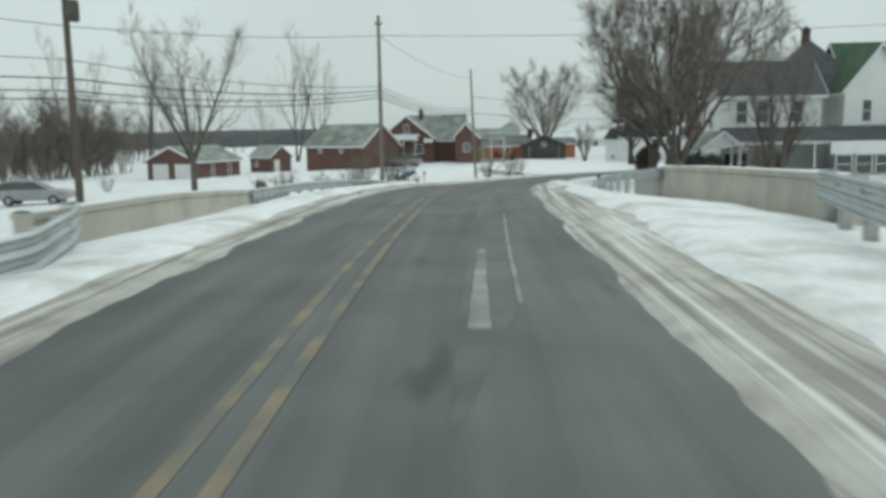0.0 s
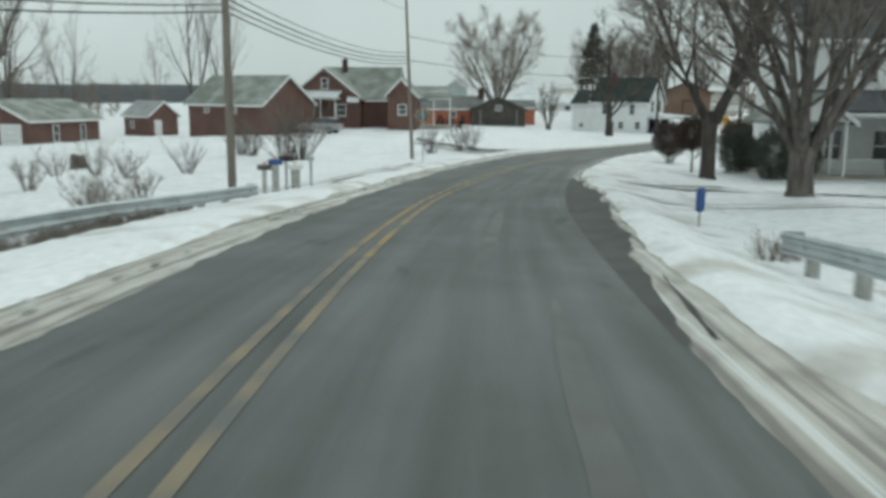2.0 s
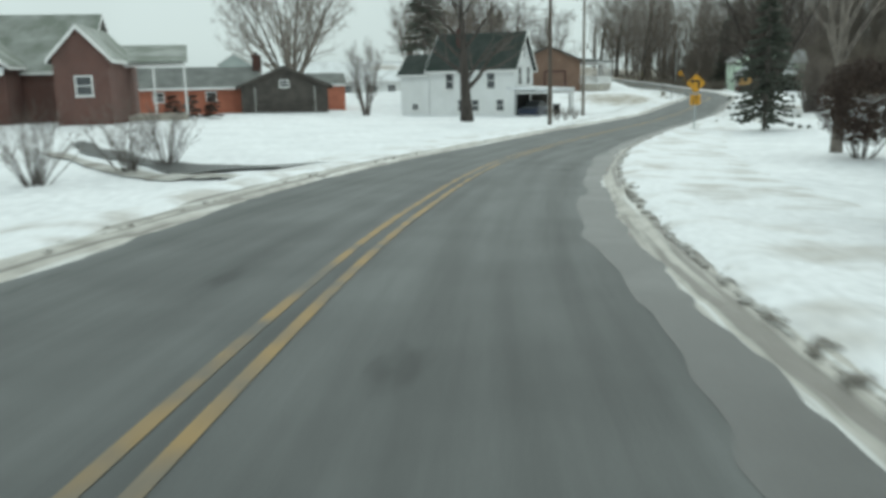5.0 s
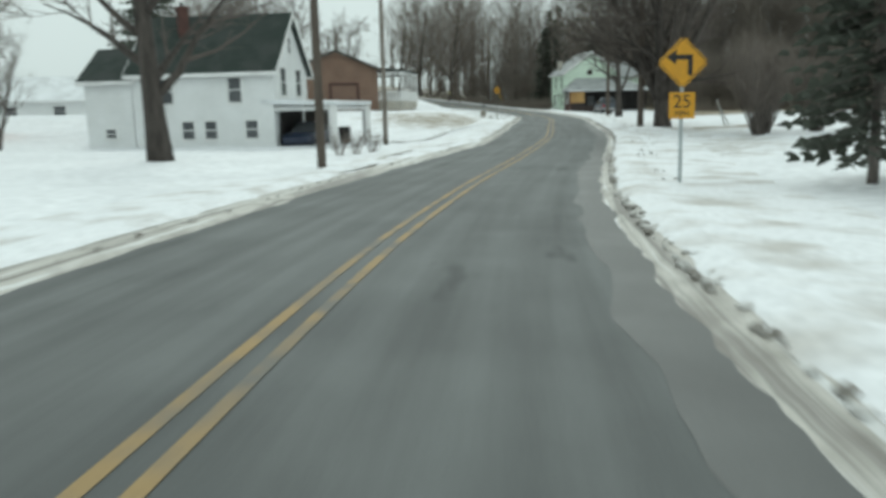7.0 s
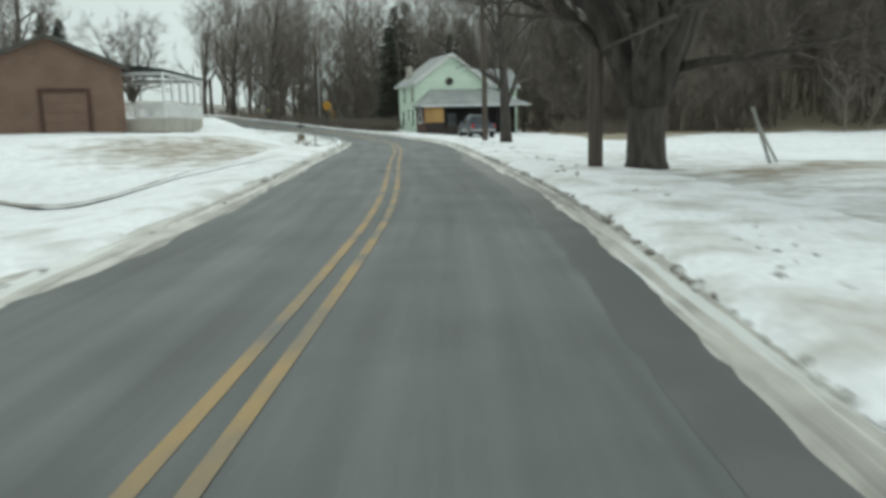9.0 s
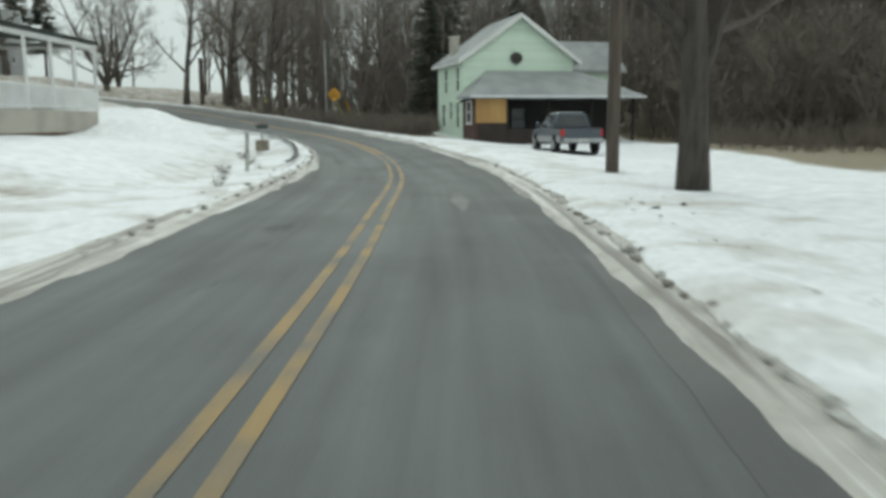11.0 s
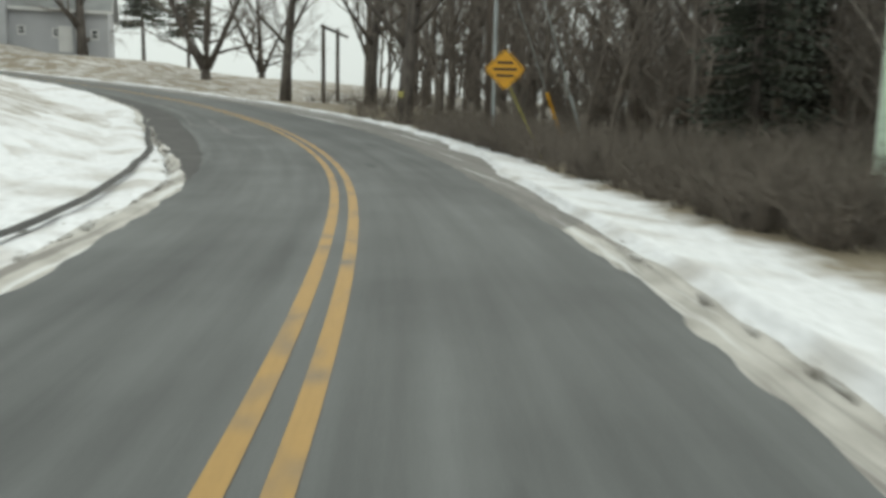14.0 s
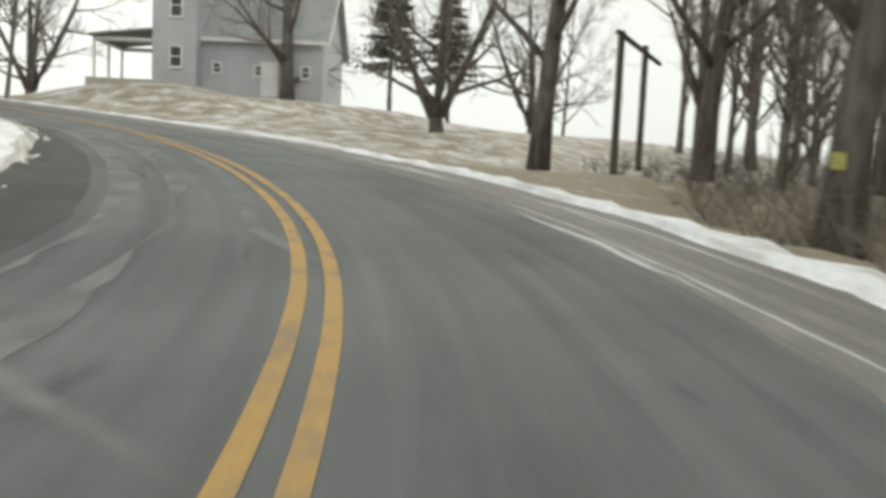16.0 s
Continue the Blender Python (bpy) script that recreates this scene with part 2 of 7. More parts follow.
M = {
    "ground": ground_mat(), "road": road_mat(),
    "slush": slush_mat("grey_slush", (0.50, 0.48, 0.44), (0.20, 0.18, 0.15), (0.14, 0.125, 0.11, 1), 0.44),
    "slush_grey": slush_mat("gritty_slush", (0.19, 0.18, 0.165), (0.115, 0.112, 0.105), (0.12, 0.115, 0.105, 1), 0.40),
    "mud": mat("muddy_snow", (0.50, 0.49, 0.46), 0.7, (0.20, 0.18, 0.155), 0.9, 0.85, 0.4, 14.0, spread=(0.42, 0.6)),
    "bank": mat("snow_bank", (0.87, 0.88, 0.90), 0.8, (0.5, 0.47, 0.43), 0.8, 0.8, 0.5, 9.0, spread=(0.48, 0.68)),
    "gravel": mat("wet_gravel", (0.048, 0.047, 0.045), 0.75, (0.085, 0.082, 0.078), 1.2, 0.7, 0.6, 30.0),
    "yellow": mat("yellow_road_paint", (0.43, 0.265, 0.085), 0.7, (0.19, 0.165, 0.13), 2.2, 0.95, 0.15, 30.0, spread=(0.5, 0.72)),
    "yellow_dull": mat("dulled_road_paint", (0.34, 0.232, 0.098), 0.75, (0.15, 0.145, 0.13), 1.3, 0.95, 0.15, 30.0, spread=(0.42, 0.66)),
    "yellow_worn": mat("faded_road_paint", (0.27, 0.22, 0.15), 0.8, (0.15, 0.15, 0.145), 1.6, 1.0, 0.15, 30.0, spread=(0.38, 0.6)),
    "tar": mat("tarred_seam", (0.065, 0.067, 0.066), 0.6, (0.115, 0.12, 0.118), 0.9, 0.9, 0.2, 40.0),
    "wet": mat("damp_asphalt", (0.082, 0.084, 0.082), 0.55, (0.115, 0.118, 0.115), 0.7, 0.9, 0.2, 40.0, spread=(0.45, 0.65)),
    "salt": mat("salt_stain", (0.36, 0.35, 0.33), 0.8, (0.16, 0.165, 0.16), 1.4, 0.9, 0.15, 30.0),
    "salt_film": mat("dried_salt_film", (0.19, 0.19, 0.185), 0.85, (0.135, 0.138, 0.136), 1.8, 0.95, 0.15, 30.0, spread=(0.42, 0.6)),
    "white_paint": mat("white_road_paint", (0.42, 0.41, 0.39), 0.7, (0.14, 0.14, 0.14), 1.2, 0.9, 0.15, 30.0),
    "concrete": mat("pale_concrete", (0.50, 0.47, 0.41), 0.85, (0.36, 0.34, 0.30), 0.9, 0.7, 0.2, 25.0),
    "steel": mat("galvanised_steel", (0.50, 0.54, 0.55), 0.5, (0.36, 0.38, 0.38), 1.5, 0.6, 0.08, 20.0, metal=0.45),
    "post": mat("weathered_post", (0.42, 0.42, 0.40), 0.8, (0.25, 0.24, 0.22), 3.0, 0.7, 0.2, 25.0),
    "pole": mat("creosoted_pole", (0.13, 0.105, 0.085), 0.9, (0.075, 0.06, 0.05), 2.0, 0.7, 0.4, 30.0, stretch=(6, 6, 0.4)),
    "pole_pale": mat("bleached_pole", (0.24, 0.21, 0.18), 0.9, (0.14, 0.12, 0.10), 2.0, 0.7, 0.4, 30.0, stretch=(6, 6, 0.4)),
    "wire": mat("black_cable", (0.03, 0.03, 0.032), 0.6, None, 4, 0.3, 0.0),
    "bark": mat("grey_bark", (0.16, 0.14, 0.125), 0.95, (0.065, 0.056, 0.05), 3.0, 0.8, 0.6, 14.0, stretch=(2, 2, 0.5)),
    "bark_dark": mat("dark_bark", (0.085, 0.073, 0.064), 0.95, (0.04, 0.034, 0.03), 3.0, 0.8, 0.6, 14.0, stretch=(2, 2, 0.5)),
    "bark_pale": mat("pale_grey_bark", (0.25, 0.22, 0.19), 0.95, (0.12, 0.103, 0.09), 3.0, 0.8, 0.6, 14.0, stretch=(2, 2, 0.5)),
    "twig_dark": mat("dark_twigs", (0.12, 0.10, 0.087), 0.95, (0.075, 0.062, 0.054), 2.0, 0.6, 0.0),
    "twig_mid": mat("umber_twigs", (0.195, 0.168, 0.14), 0.95, (0.125, 0.106, 0.088), 2.0, 0.6, 0.0),
    "twig_pale": mat("grey_twigs", (0.27, 0.235, 0.205), 0.95, (0.17, 0.147, 0.127), 2.0, 0.6, 0.0),
    "dark_brown": mat("dark_brown_boards", (0.05, 0.037, 0.033), 0.85, (0.032, 0.025, 0.022), 1.5, 0.7, 0.2, 20.0),
    "twig": mat("brown_twigs", (0.20, 0.17, 0.147), 0.95, (0.125, 0.104, 0.09), 2.0, 0.6, 0.0),
    "needle": mat("dark_needles", (0.092, 0.102, 0.08), 0.9, (0.056, 0.063, 0.05), 3.0, 0.7, 0.0),
    "hedge": mat("brown_hedge", (0.085, 0.06, 0.048), 0.95, (0.05, 0.035, 0.03), 3.0, 0.7, 0.0),
    "brick": brick_mat("red_brick", (0.155, 0.078, 0.064), (0.12, 0.06, 0.05), (0.20, 0.17, 0.155), 4.2),
    "brown_brick": brick_mat("brown_brick", (0.215, 0.135, 0.097), (0.175, 0.108, 0.077), (0.25, 0.2, 0.165), 4.2),
    "orange": mat("orange_brick", (0.44, 0.165, 0.105), 0.9, (0.34, 0.125, 0.08), 1.5, 0.6),
    "grey_siding": mat("weathered_siding", (0.10, 0.09, 0.08), 0.9, (0.06, 0.055, 0.05), 1.5, 0.7),
    "white": mat("white_siding", (0.80, 0.81, 0.81), 0.6, (0.70, 0.71, 0.70), 0.6, 0.6, 0.08, 18.0),
    "white_trim": mat("white_trim", (0.80, 0.80, 0.79), 0.5, (0.66, 0.66, 0.65), 1.0, 0.6, 0.05),
    "green_wall": mat("mint_siding", (0.74, 0.86, 0.73), 0.6, (0.66, 0.79, 0.66), 0.8, 0.6, 0.08, 18.0, each=0.05),
    "roof_green": mat("green_shingles", (0.075, 0.135, 0.08), 0.9, (0.05, 0.09, 0.058), 1.2, 0.7, 0.4, 18.0),
    "roof_dark": mat("dark_shingles", (0.022, 0.034, 0.028), 0.9, (0.05, 0.055, 0.052), 1.0, 0.7, 0.4, 18.0),
    "roof_grey": mat("grey_shingles", (0.20, 0.21, 0.20), 0.9, (0.13, 0.135, 0.13), 0.9, 0.8, 0.4, 18.0),
    "roof_slate": mat("slate_roof", (0.10, 0.105, 0.115), 0.8, (0.07, 0.072, 0.078), 1.0, 0.8, 0.3, 18.0),
    "roof_olive": mat("snow_dusted_shingles", (0.20, 0.22, 0.19), 0.9, (0.46, 0.47, 0.46), 0.6, 0.6, 0.4, 14.0),
    "roof_snow": mat("snow_on_roof", (0.82, 0.84, 0.86), 0.8, (0.6, 0.61, 0.62), 0.7, 0.7, 0.3, 8.0),
    "glass": mat("window_glass", (0.07, 0.076, 0.082), 0.08, (0.11, 0.116, 0.12), 0.8, 0.6, 0.0),
    # near black: paints the shade of recesses, also colours dark plastic and posts
    "dark": mat("near_black_and_shade", (0.03, 0.028, 0.026), 0.9, (0.018, 0.017, 0.016), 1.5, 0.6, 0.0),
    "plywood": mat("raw_plywood", (0.50, 0.31, 0.12), 0.8, (0.36, 0.21, 0.08), 1.2, 0.7, 0.1, 20.0, stretch=(1, 1, 0.25)),
    "plain_brown": mat("brown_door_paint", (0.20, 0.125, 0.09), 0.7, (0.16, 0.10, 0.075), 1.2, 0.7, 0.1, 25.0),
    "brown_wall": mat("brown_brick_face", (0.10, 0.055, 0.045), 0.9, (0.07, 0.04, 0.033), 2.0, 0.7, 0.3, 20.0),
    "sign": mat("yellow_sign_face", (0.72, 0.36, 0.02), 0.5, (0.6, 0.3, 0.03), 3.0, 0.5, 0.0),
    "black": mat("black_paint", (0.02, 0.02, 0.02), 0.6, None, 4, 0.3, 0.0),
    "truck": mat("grey_blue_truck_paint", (0.085, 0.10, 0.125), 0.35, (0.07, 0.08, 0.10), 1.0, 0.5, 0.0),
    "truck_low": mat("silver_truck_paint", (0.36, 0.36, 0.36), 0.4, (0.25, 0.25, 0.25), 1.0, 0.6, 0.0),
    "tyre": mat("black_rubber", (0.025, 0.025, 0.026), 0.9, None, 6, 0.5, 0.2),
    "chrome": mat("dull_alloy", (0.45, 0.45, 0.46), 0.35, None, 4, 0.4, 0.0, metal=0.8),
    "navy": mat("navy_car_paint", (0.02, 0.03, 0.06), 0.35, None, 4, 0.2, 0.0),
    "red_lamp": mat("red_lens", (0.45, 0.02, 0.02), 0.25, None, 4, 0.2, 0.0),
    "blue": mat("blue_plastic", (0.03, 0.08, 0.26), 0.5, None, 4, 0.4, 0.0),
    "stone": mat("brown_stone", (0.27, 0.235, 0.18), 0.9, (0.17, 0.15, 0.12), 3.0, 0.8, 0.4, 20.0),
    "box": mat("dark_green_box", (0.045, 0.06, 0.055), 0.6, None, 5, 0.4, 0.0),
    "chimney": mat("chimney_brick", (0.10, 0.05, 0.042), 0.9, (0.06, 0.035, 0.03), 3.0, 0.7, 0.3),
    "far_hill": mat("far_wooded_hill", (0.075, 0.08, 0.09), 0.95, (0.05, 0.054, 0.062), 0.05, 0.8, 0.0, 1.5),
    "grey_wall": mat("pale_grey_siding", (0.50, 0.51, 0.53), 0.7, (0.43, 0.44, 0.46), 0.6, 0.7, 0.08, 18.0),
    "roof_pale": mat("pale_grey_shingles", (0.40, 0.41, 0.41), 0.9, (0.29, 0.30, 0.30), 0.9, 0.7, 0.4, 18.0),
    "pale_sheet": mat("pale_sheet_metal", (0.42, 0.47, 0.45), 0.6, (0.35, 0.39, 0.38), 0.5, 0.7, 0.06, 12.0),
    "clod": mat("dirty_snow_clods", (0.66, 0.65, 0.63), 0.85, (0.20, 0.18, 0.155), 2.6, 0.9, 0.5, 14.0, spread=(0.42, 0.58)),
    "pale_plate": mat("pale_yellow_plate", (0.52, 0.48, 0.15), 0.6, None, 4, 0.4, 0.0),
}


# ---- mesh helpers ----
class Geo:
    """Vertices and faces of one mesh part."""

    def __init__(self):
        self.v, self.f = [], []

    def add(self, verts, faces):
        n = len(self.v)
        self.v += [tuple(p) for p in verts]
        self.f += [tuple(n + i for i in f) for f in faces]
        return self

    def box(self, x0, y0, z0, x1, y1, z1, c=0.0):
        """A box between two corners, its edges cut by c."""
        if c <= 0:
            p = [(x, y, z) for z in (z0, z1) for y in (y0, y1) for x in (x0, x1)]
            return self.add(p, [(0, 2, 3, 1), (4, 5, 7, 6), (0, 1, 5, 4), (2, 6, 7, 3), (0, 4, 6, 2), (1, 3, 7, 5)])
        rings = [(z0, c), (z0 + c, 0), (z1 - c, 0), (z1, c)]
        p = []
        for z, d in rings:
            a, b = x0 + d, x1 - d
            e, g = y0 + d, y1 - d
            p += [(a + c, e, z), (b - c, e, z), (b, e + c, z), (b, g - c, z), (b - c, g, z), (a + c, g, z), (a, g - c, z), (a, e + c, z)]
        fs = [tuple(range(7, -1, -1)), tuple(range(24, 32))]
        for r in range(3):
            fs += [(8 * r + i, 8 * r + (i + 1) % 8, 8 * r + 8 + (i + 1) % 8, 8 * r + 8 + i) for i in range(8)]
        return self.add(p, fs)

    def tube(self, pts, radii, n=6, cap=True):
        """A tube along points, with a radius at each."""
        base = len(self.v)
        pts = [Vector(p) for p in pts]
        for i, p in enumerate(pts):
            d = (pts[min(i + 1, len(pts) - 1)] - pts[max(i - 1, 0)]).normalized()
            s = d.cross(Vector((0.31, 0.95, 0.05))).normalized() if abs(d.z) > 0.9 else d.cross(Vector((0, 0, 1))).normalized()
            t = d.cross(s)
            for k in range(n):
                a = 2 * math.pi * k / n
                self.v.append(tuple(p + (s * math.cos(a) + t * math.sin(a)) * radii[i]))
        for i in range(len(pts) - 1):
            for k in range(n):
                a, b = base + i * n + k, base + i * n + (k + 1) % n
                self.f.append((a, b, b + n, a + n))
        if cap:
            self.f.append(tuple(base + (len(pts) - 1) * n + k for k in range(n)))
            self.f.append(tuple(base + k for k in range(n - 1, -1, -1)))
        return self

    def prism(self, outline, axis, a, b):
        """An outline of (u, v) pushed along an axis from a to b."""
        n = len(outline)
        place = {"x": lambda u, v, w: (w, u, v), "y": lambda u, v, w: (u, w, v), "z": lambda u, v, w: (u, v, w)}[axis]
        p = [place(u, v, w) for w in (a, b) for u, v in outline]
        return self.add(p, [tuple(range(n)), tuple(range(2 * n - 1, n - 1, -1))] + [(i, n + i, n + (i + 1) % n, (i + 1) % n) for i in range(n)])

    def mesh(self, name, material, smooth=False):
        me = bpy.data.meshes.new(name)
        me.from_pydata(self.v, [], self.f)
        me.materials.append(M[material])
        bm = bmesh.new()
        bm.from_mesh(me)
        bmesh.ops.recalc_face_normals(bm, faces=bm.faces)
        bm.to_mesh(me)
        bm.free()
        if smooth:
            me.polygons.foreach_set("use_smooth", [True] * len(me.polygons))
        return me


def part(name, geo, material, parent, label="", smooth=False):
    """One mesh part under a thing or under a part."""
    ob = new(name, geo.mesh(name, material, smooth))
    ob.parent = parent
    return tagged(ob, label)


def thing(name, m, label, category, group="", kind=""):
    ob = new(name)
    ob.matrix_world = m
    return tagged(ob, label, category, group, kind)


def solo(name, geo, material, m, label, category, group="", kind="", smooth=False):
    """A thing that is one mesh."""
    ob = new(name, geo.mesh(name, material, smooth))
    ob.matrix_world = m
    return tagged(ob, label, category, group, kind)


# ---- the road's line ----
ROAD = [(-1.1, -36, -0.12), (-0.7, -24, -0.08), (-0.4, -12, -0.04), (0, 0, 0), (0.4, 12.1, 0), (1.1, 24, -0.23), (2.4, 35.7, -0.73), (4.4, 47.8, -1.44),
        (7.2, 59.5, -2.01), (10.7, 70.8, -2.48), (15, 81.9, -2.9), (20.5, 92.6, -3.29), (27.1, 102.6, -3.59), (34.6, 112.3, -3.76), (42.6, 121.3, -3.74),
        (50.4, 130.2, -3.58), (57.8, 139.6, -3.38), (65.3, 149.2, -3.27), (72.1, 158.9, -3.21), (77.7, 169.3, -3.04), (81.9, 180.6, -2.68), (84.6, 192.5, -2.24)]
ROAD_END = [(84.9, 203.5, -1.45), (82.6, 211.5, -0.55), (78.0, 219.0, 0.35), (71.5, 225.5, 1.2), (62.5, 233, 2.2), (53, 241, 3.2), (44, 249, 4.0)]


def spline(ctrl, step):
    """Points every step metres along a smooth line through the controls."""
    c = np.array(ctrl, float)
    c = np.vstack([2 * c[0] - c[1], c, 2 * c[-1] - c[-2]])
    out = []
    for i in range(1, len(c) - 2):
        t = np.linspace(0, 1, 40, endpoint=False)[:, None]
        a, b, d, e = c[i - 1], c[i], c[i + 1], c[i + 2]
        out.append(0.5 * (2 * b + (d - a) * t + (2 * a - 5 * b + 4 * d - e) * t**2 + (3 * b - a - 3 * d + e) * t**3))
    out = np.vstack(out + [c[-2:-1]])
    s = np.r_[0, np.cumsum(np.linalg.norm(np.diff(out[:, :2], axis=0), axis=1))]
    at = np.arange(0, s[-1], step)
    return at, np.stack([np.interp(at, s, out[:, k]) for k in range(out.shape[1])], 1)


ROAD_S, ROAD_P = spline(ROAD + ROAD_END, 0.75)
ROAD_S = ROAD_S - 36.0
_d = np.gradient(ROAD_P[:, :2], axis=0)
_d /= np.linalg.norm(_d, axis=1)[:, None]
ROAD_N = np.stack([_d[:, 1], -_d[:, 0]], 1)


def along(s, table):
    return np.interp(s, [a for a, _ in table], [b for _, b in table])


LEFT = [(-36, -3.3), (28, -3.35), (36, -3.45), (50, -4.0), (70, -4.6), (88, -5.3), (110, -5.1), (126, -4.95), (140, -3.95), (172, -3.9), (184, -3.35), (198, -3.1), (212, -3.4), (221, -3.6), (227, -3.6), (231, -3.1), (237, -2.95), (243, -2.9), (330, -2.9)]
LINE = [(-36, -1.2), (25, -1.25), (48, -1.8), (86, -1.55), (97, -1.72), (112, -1.65), (124, -1.43), (142, -1.2), (172, -1.15), (186, -0.9), (200, -0.65), (216, -0.6), (330, -0.5)]
RIGHT = [(-36, 1.6), (50, 1.75), (92, 1.7), (110, 1.55), (126, 1.6), (142, 1.85), (172, 1.55), (186, 1.75), (198, 2.1), (212, 2.2), (228, 2.85), (330, 2.6)]


APRON = [(34, 0.0), (40, 0.45), (47, 0.85), (54, 0.85), (58, 0.4), (62, 0.0)]
APRON_LEFT = [(211, 0.0), (214, 0.3), (221, 0.85), (226, 1.05), (232, 0.85), (236, 0.75), (241, 0.2), (270, 0.1)]
SLUSH_W = [(-36, 1.0), (28, 1.0), (34, 0.3), (40, 0.12), (60, 0.12), (85, 0.3), (100, 0.25), (118, 0.2), (165, 0.2), (172, 0.4), (184, 0.4), (190, 0.22), (206, 0.15), (214, 0.5), (222, 1.1), (300, 1.2)]


def on_road(s, off, dz=0.0):
    """A place off metres to the right of the driven line, s metres along it."""
    i = np.interp(s, ROAD_S, np.arange(len(ROAD_S)))
    k = int(min(max(i, 0), len(ROAD_S) - 2))
    f = i - k
    p = ROAD_P[k] * (1 - f) + ROAD_P[k + 1] * f
    n = ROAD_N[k] * (1 - f) + ROAD_N[k + 1] * f
    return Vector((p[0] + n[0] * off, p[1] + n[1] * off, p[2] + dz))


# ---- the ground ----
SPOTS = [(-25.6, 84.5, -4.4), (-18.6, 83.8, -3.8), (-44, 118, -4.4), (-30, 118, -4.2), (-29, 141, -4.5), (-14, 112, -3.3), (0, 128, -3.0), (10, 132, -3.0), (17, 148, -3.1),
         (-4.4, 60.5, -2.5), (4, 93, -3.9), (29.7, 128, -3.7), (33.5, 122, -4.0), (40, 141, -4.15), (33, 148, -4.0), (45.7, 142, -4.2), (-16, 46, -3.2), (-12, 20, -2.2), (-32, 40, -4.0), (-90, 150, -9.0), (-75, 70, -7.5),
         (-40, 220, -7.0), (0, 220, -5.0), (40, 200, -2.5)]
SPOTS_EAST = [(17.3, 66.5, -2.8), (21.8, 83, -3.5), (30, 78, -3.2), (38.8, 107, -3.5), (58.4, 132, -3.45), (69, 130, -3.6), (78.4, 155.8, -3.25), (90, 176, -3.2), (84.6, 167.2, -3.38), (83.2, 164.4, -3.36), (75, 155, -3.2),
              (13, 25, -1.6), (30, 45, -2.4), (55, 100, -4.0), (85, 150, -3.6), (105, 170, -3.6), (95, 195, -2.9), (110, 215, -3.4), (91.3, 226, -0.25), (93.5, 231, 0.2), (87.8, 221.7, -0.1), (85.2, 236.5, 1.7),
              (92.6, 259.7, 3.0), (95.4, 262.6, 2.9), (91.7, 211, -1.7), (90.5, 198, -2.1), (77, 244, 3.45), (70, 246, 4.4), (79, 250, 3.8), (66, 262, 5.2), (110, 290, 3.5)]
SPOTS_HILL = [(118, 140, -3.0), (140, 130, 1.5), (95, 135, -3.8), (100, 112, -3.8), (105, 150, -3.6), (165, 150, 11.0), (150, 185, 7.0), (135, 205, 1.0), (190, 200, 14.0), (170, 110, 10.0), (125, 175, -1.5), (160, 225, 7.0), (200, 250, 10.0), (210, 150, 20.0), (110, 120, -3.6)]
SPOTS_BEND = [(60, 163, -2.35), (56, 170, -2.2), (57, 178, -2.1), (66, 172, -2.3), (70, 176, -2.6), (72, 184, -1.5), (75, 192, -0.9), (70, 200, 0.2), (62, 205, 1.2), (60, 190, -0.6), (52, 215, 1.0), (72, 212, 0.6), (63, 222, 1.6), (30, 240, 0.5)]


def sink(way, off):
    """How far the ground falls away inside the last bend, and beside the first drive."""
    verge = along(way, [(18, 0), (28, 0.3), (36, 0.55), (48, 0.55), (58, 0.25), (66, 0)]) * np.clip((off - 2.9) / 1.8, 0, 1) * np.clip((10 - off) / 4, 0, 1)
    return verge + along(way, [(172, 0), (180, 0.28), (190, 0.42), (205, 0.42), (213, 0.12), (219, 0)]) * np.clip((-off - 3.5) / 1.5, 0, 1) * np.clip((off + 11) / 4, 0, 1)


def ground_z(x, y):
    """The height of the land at arrays of places, and the distance from the driven line (to its right) and along it."""
    x, y = np.asarray(x, float), np.asarray(y, float)
    z, off, way = np.zeros_like(x), np.zeros_like(x), np.zeros_like(x)
    spots = np.array(SPOTS + SPOTS_EAST + SPOTS_HILL + SPOTS_BEND)
    rp, rs, rn = ROAD_P[::4], ROAD_S[::4], ROAD_N[::4]
    for a in range(0, len(x), 20000):
        px, py = x[a : a + 20000, None], y[a : a + 20000, None]
        d2 = (px - ROAD_P[None, ::2, 0]) ** 2 + (py - ROAD_P[None, ::2, 1]) ** 2
        i = d2.argmin(1) * 2
        off[a : a + 20000] = (px[:, 0] - ROAD_P[i, 0]) * ROAD_N[i, 0] + (py[:, 0] - ROAD_P[i, 1]) * ROAD_N[i, 1]
        way[a : a + 20000] = ROAD_S[i]
        dist = np.sqrt(d2.min(1))
        w1 = 1 / (((px - spots[None, :, 0]) ** 2 + (py - spots[None, :, 1]) ** 2) + 6) ** 1.5
        w2 = 0.35 / (((px - rp[None, :, 0]) ** 2 + (py - rp[None, :, 1]) ** 2) + 6) ** 1.5
        land = ((w1 * spots[None, :, 2]).sum(1) + (w2 * rp[None, :, 2]).sum(1)) / (w1.sum(1) + w2.sum(1))
        f = np.clip((dist - 4.2) / 5.5, 0, 1)
        f = f * f * (3 - 2 * f)
        z[a : a + 20000] = ROAD_P[i, 2] * (1 - f) + land * f
        off[a : a + 20000] = np.sign(off[a : a + 20000]) * np.maximum(np.abs(off[a : a + 20000]), dist * (dist > 12))
    return z - sink(way, off), off, way


def gz(x, y):
    return float(ground_z([x], [y])[0][0])


def grid_axis(lo, hi, step, far):
    core = np.arange(lo, hi + step / 2, step)
    grow = step * np.cumsum(1.17 ** np.arange(1, 60))
    grow = grow[grow < far]
    return np.r_[lo - grow[::-1], core, hi + grow]


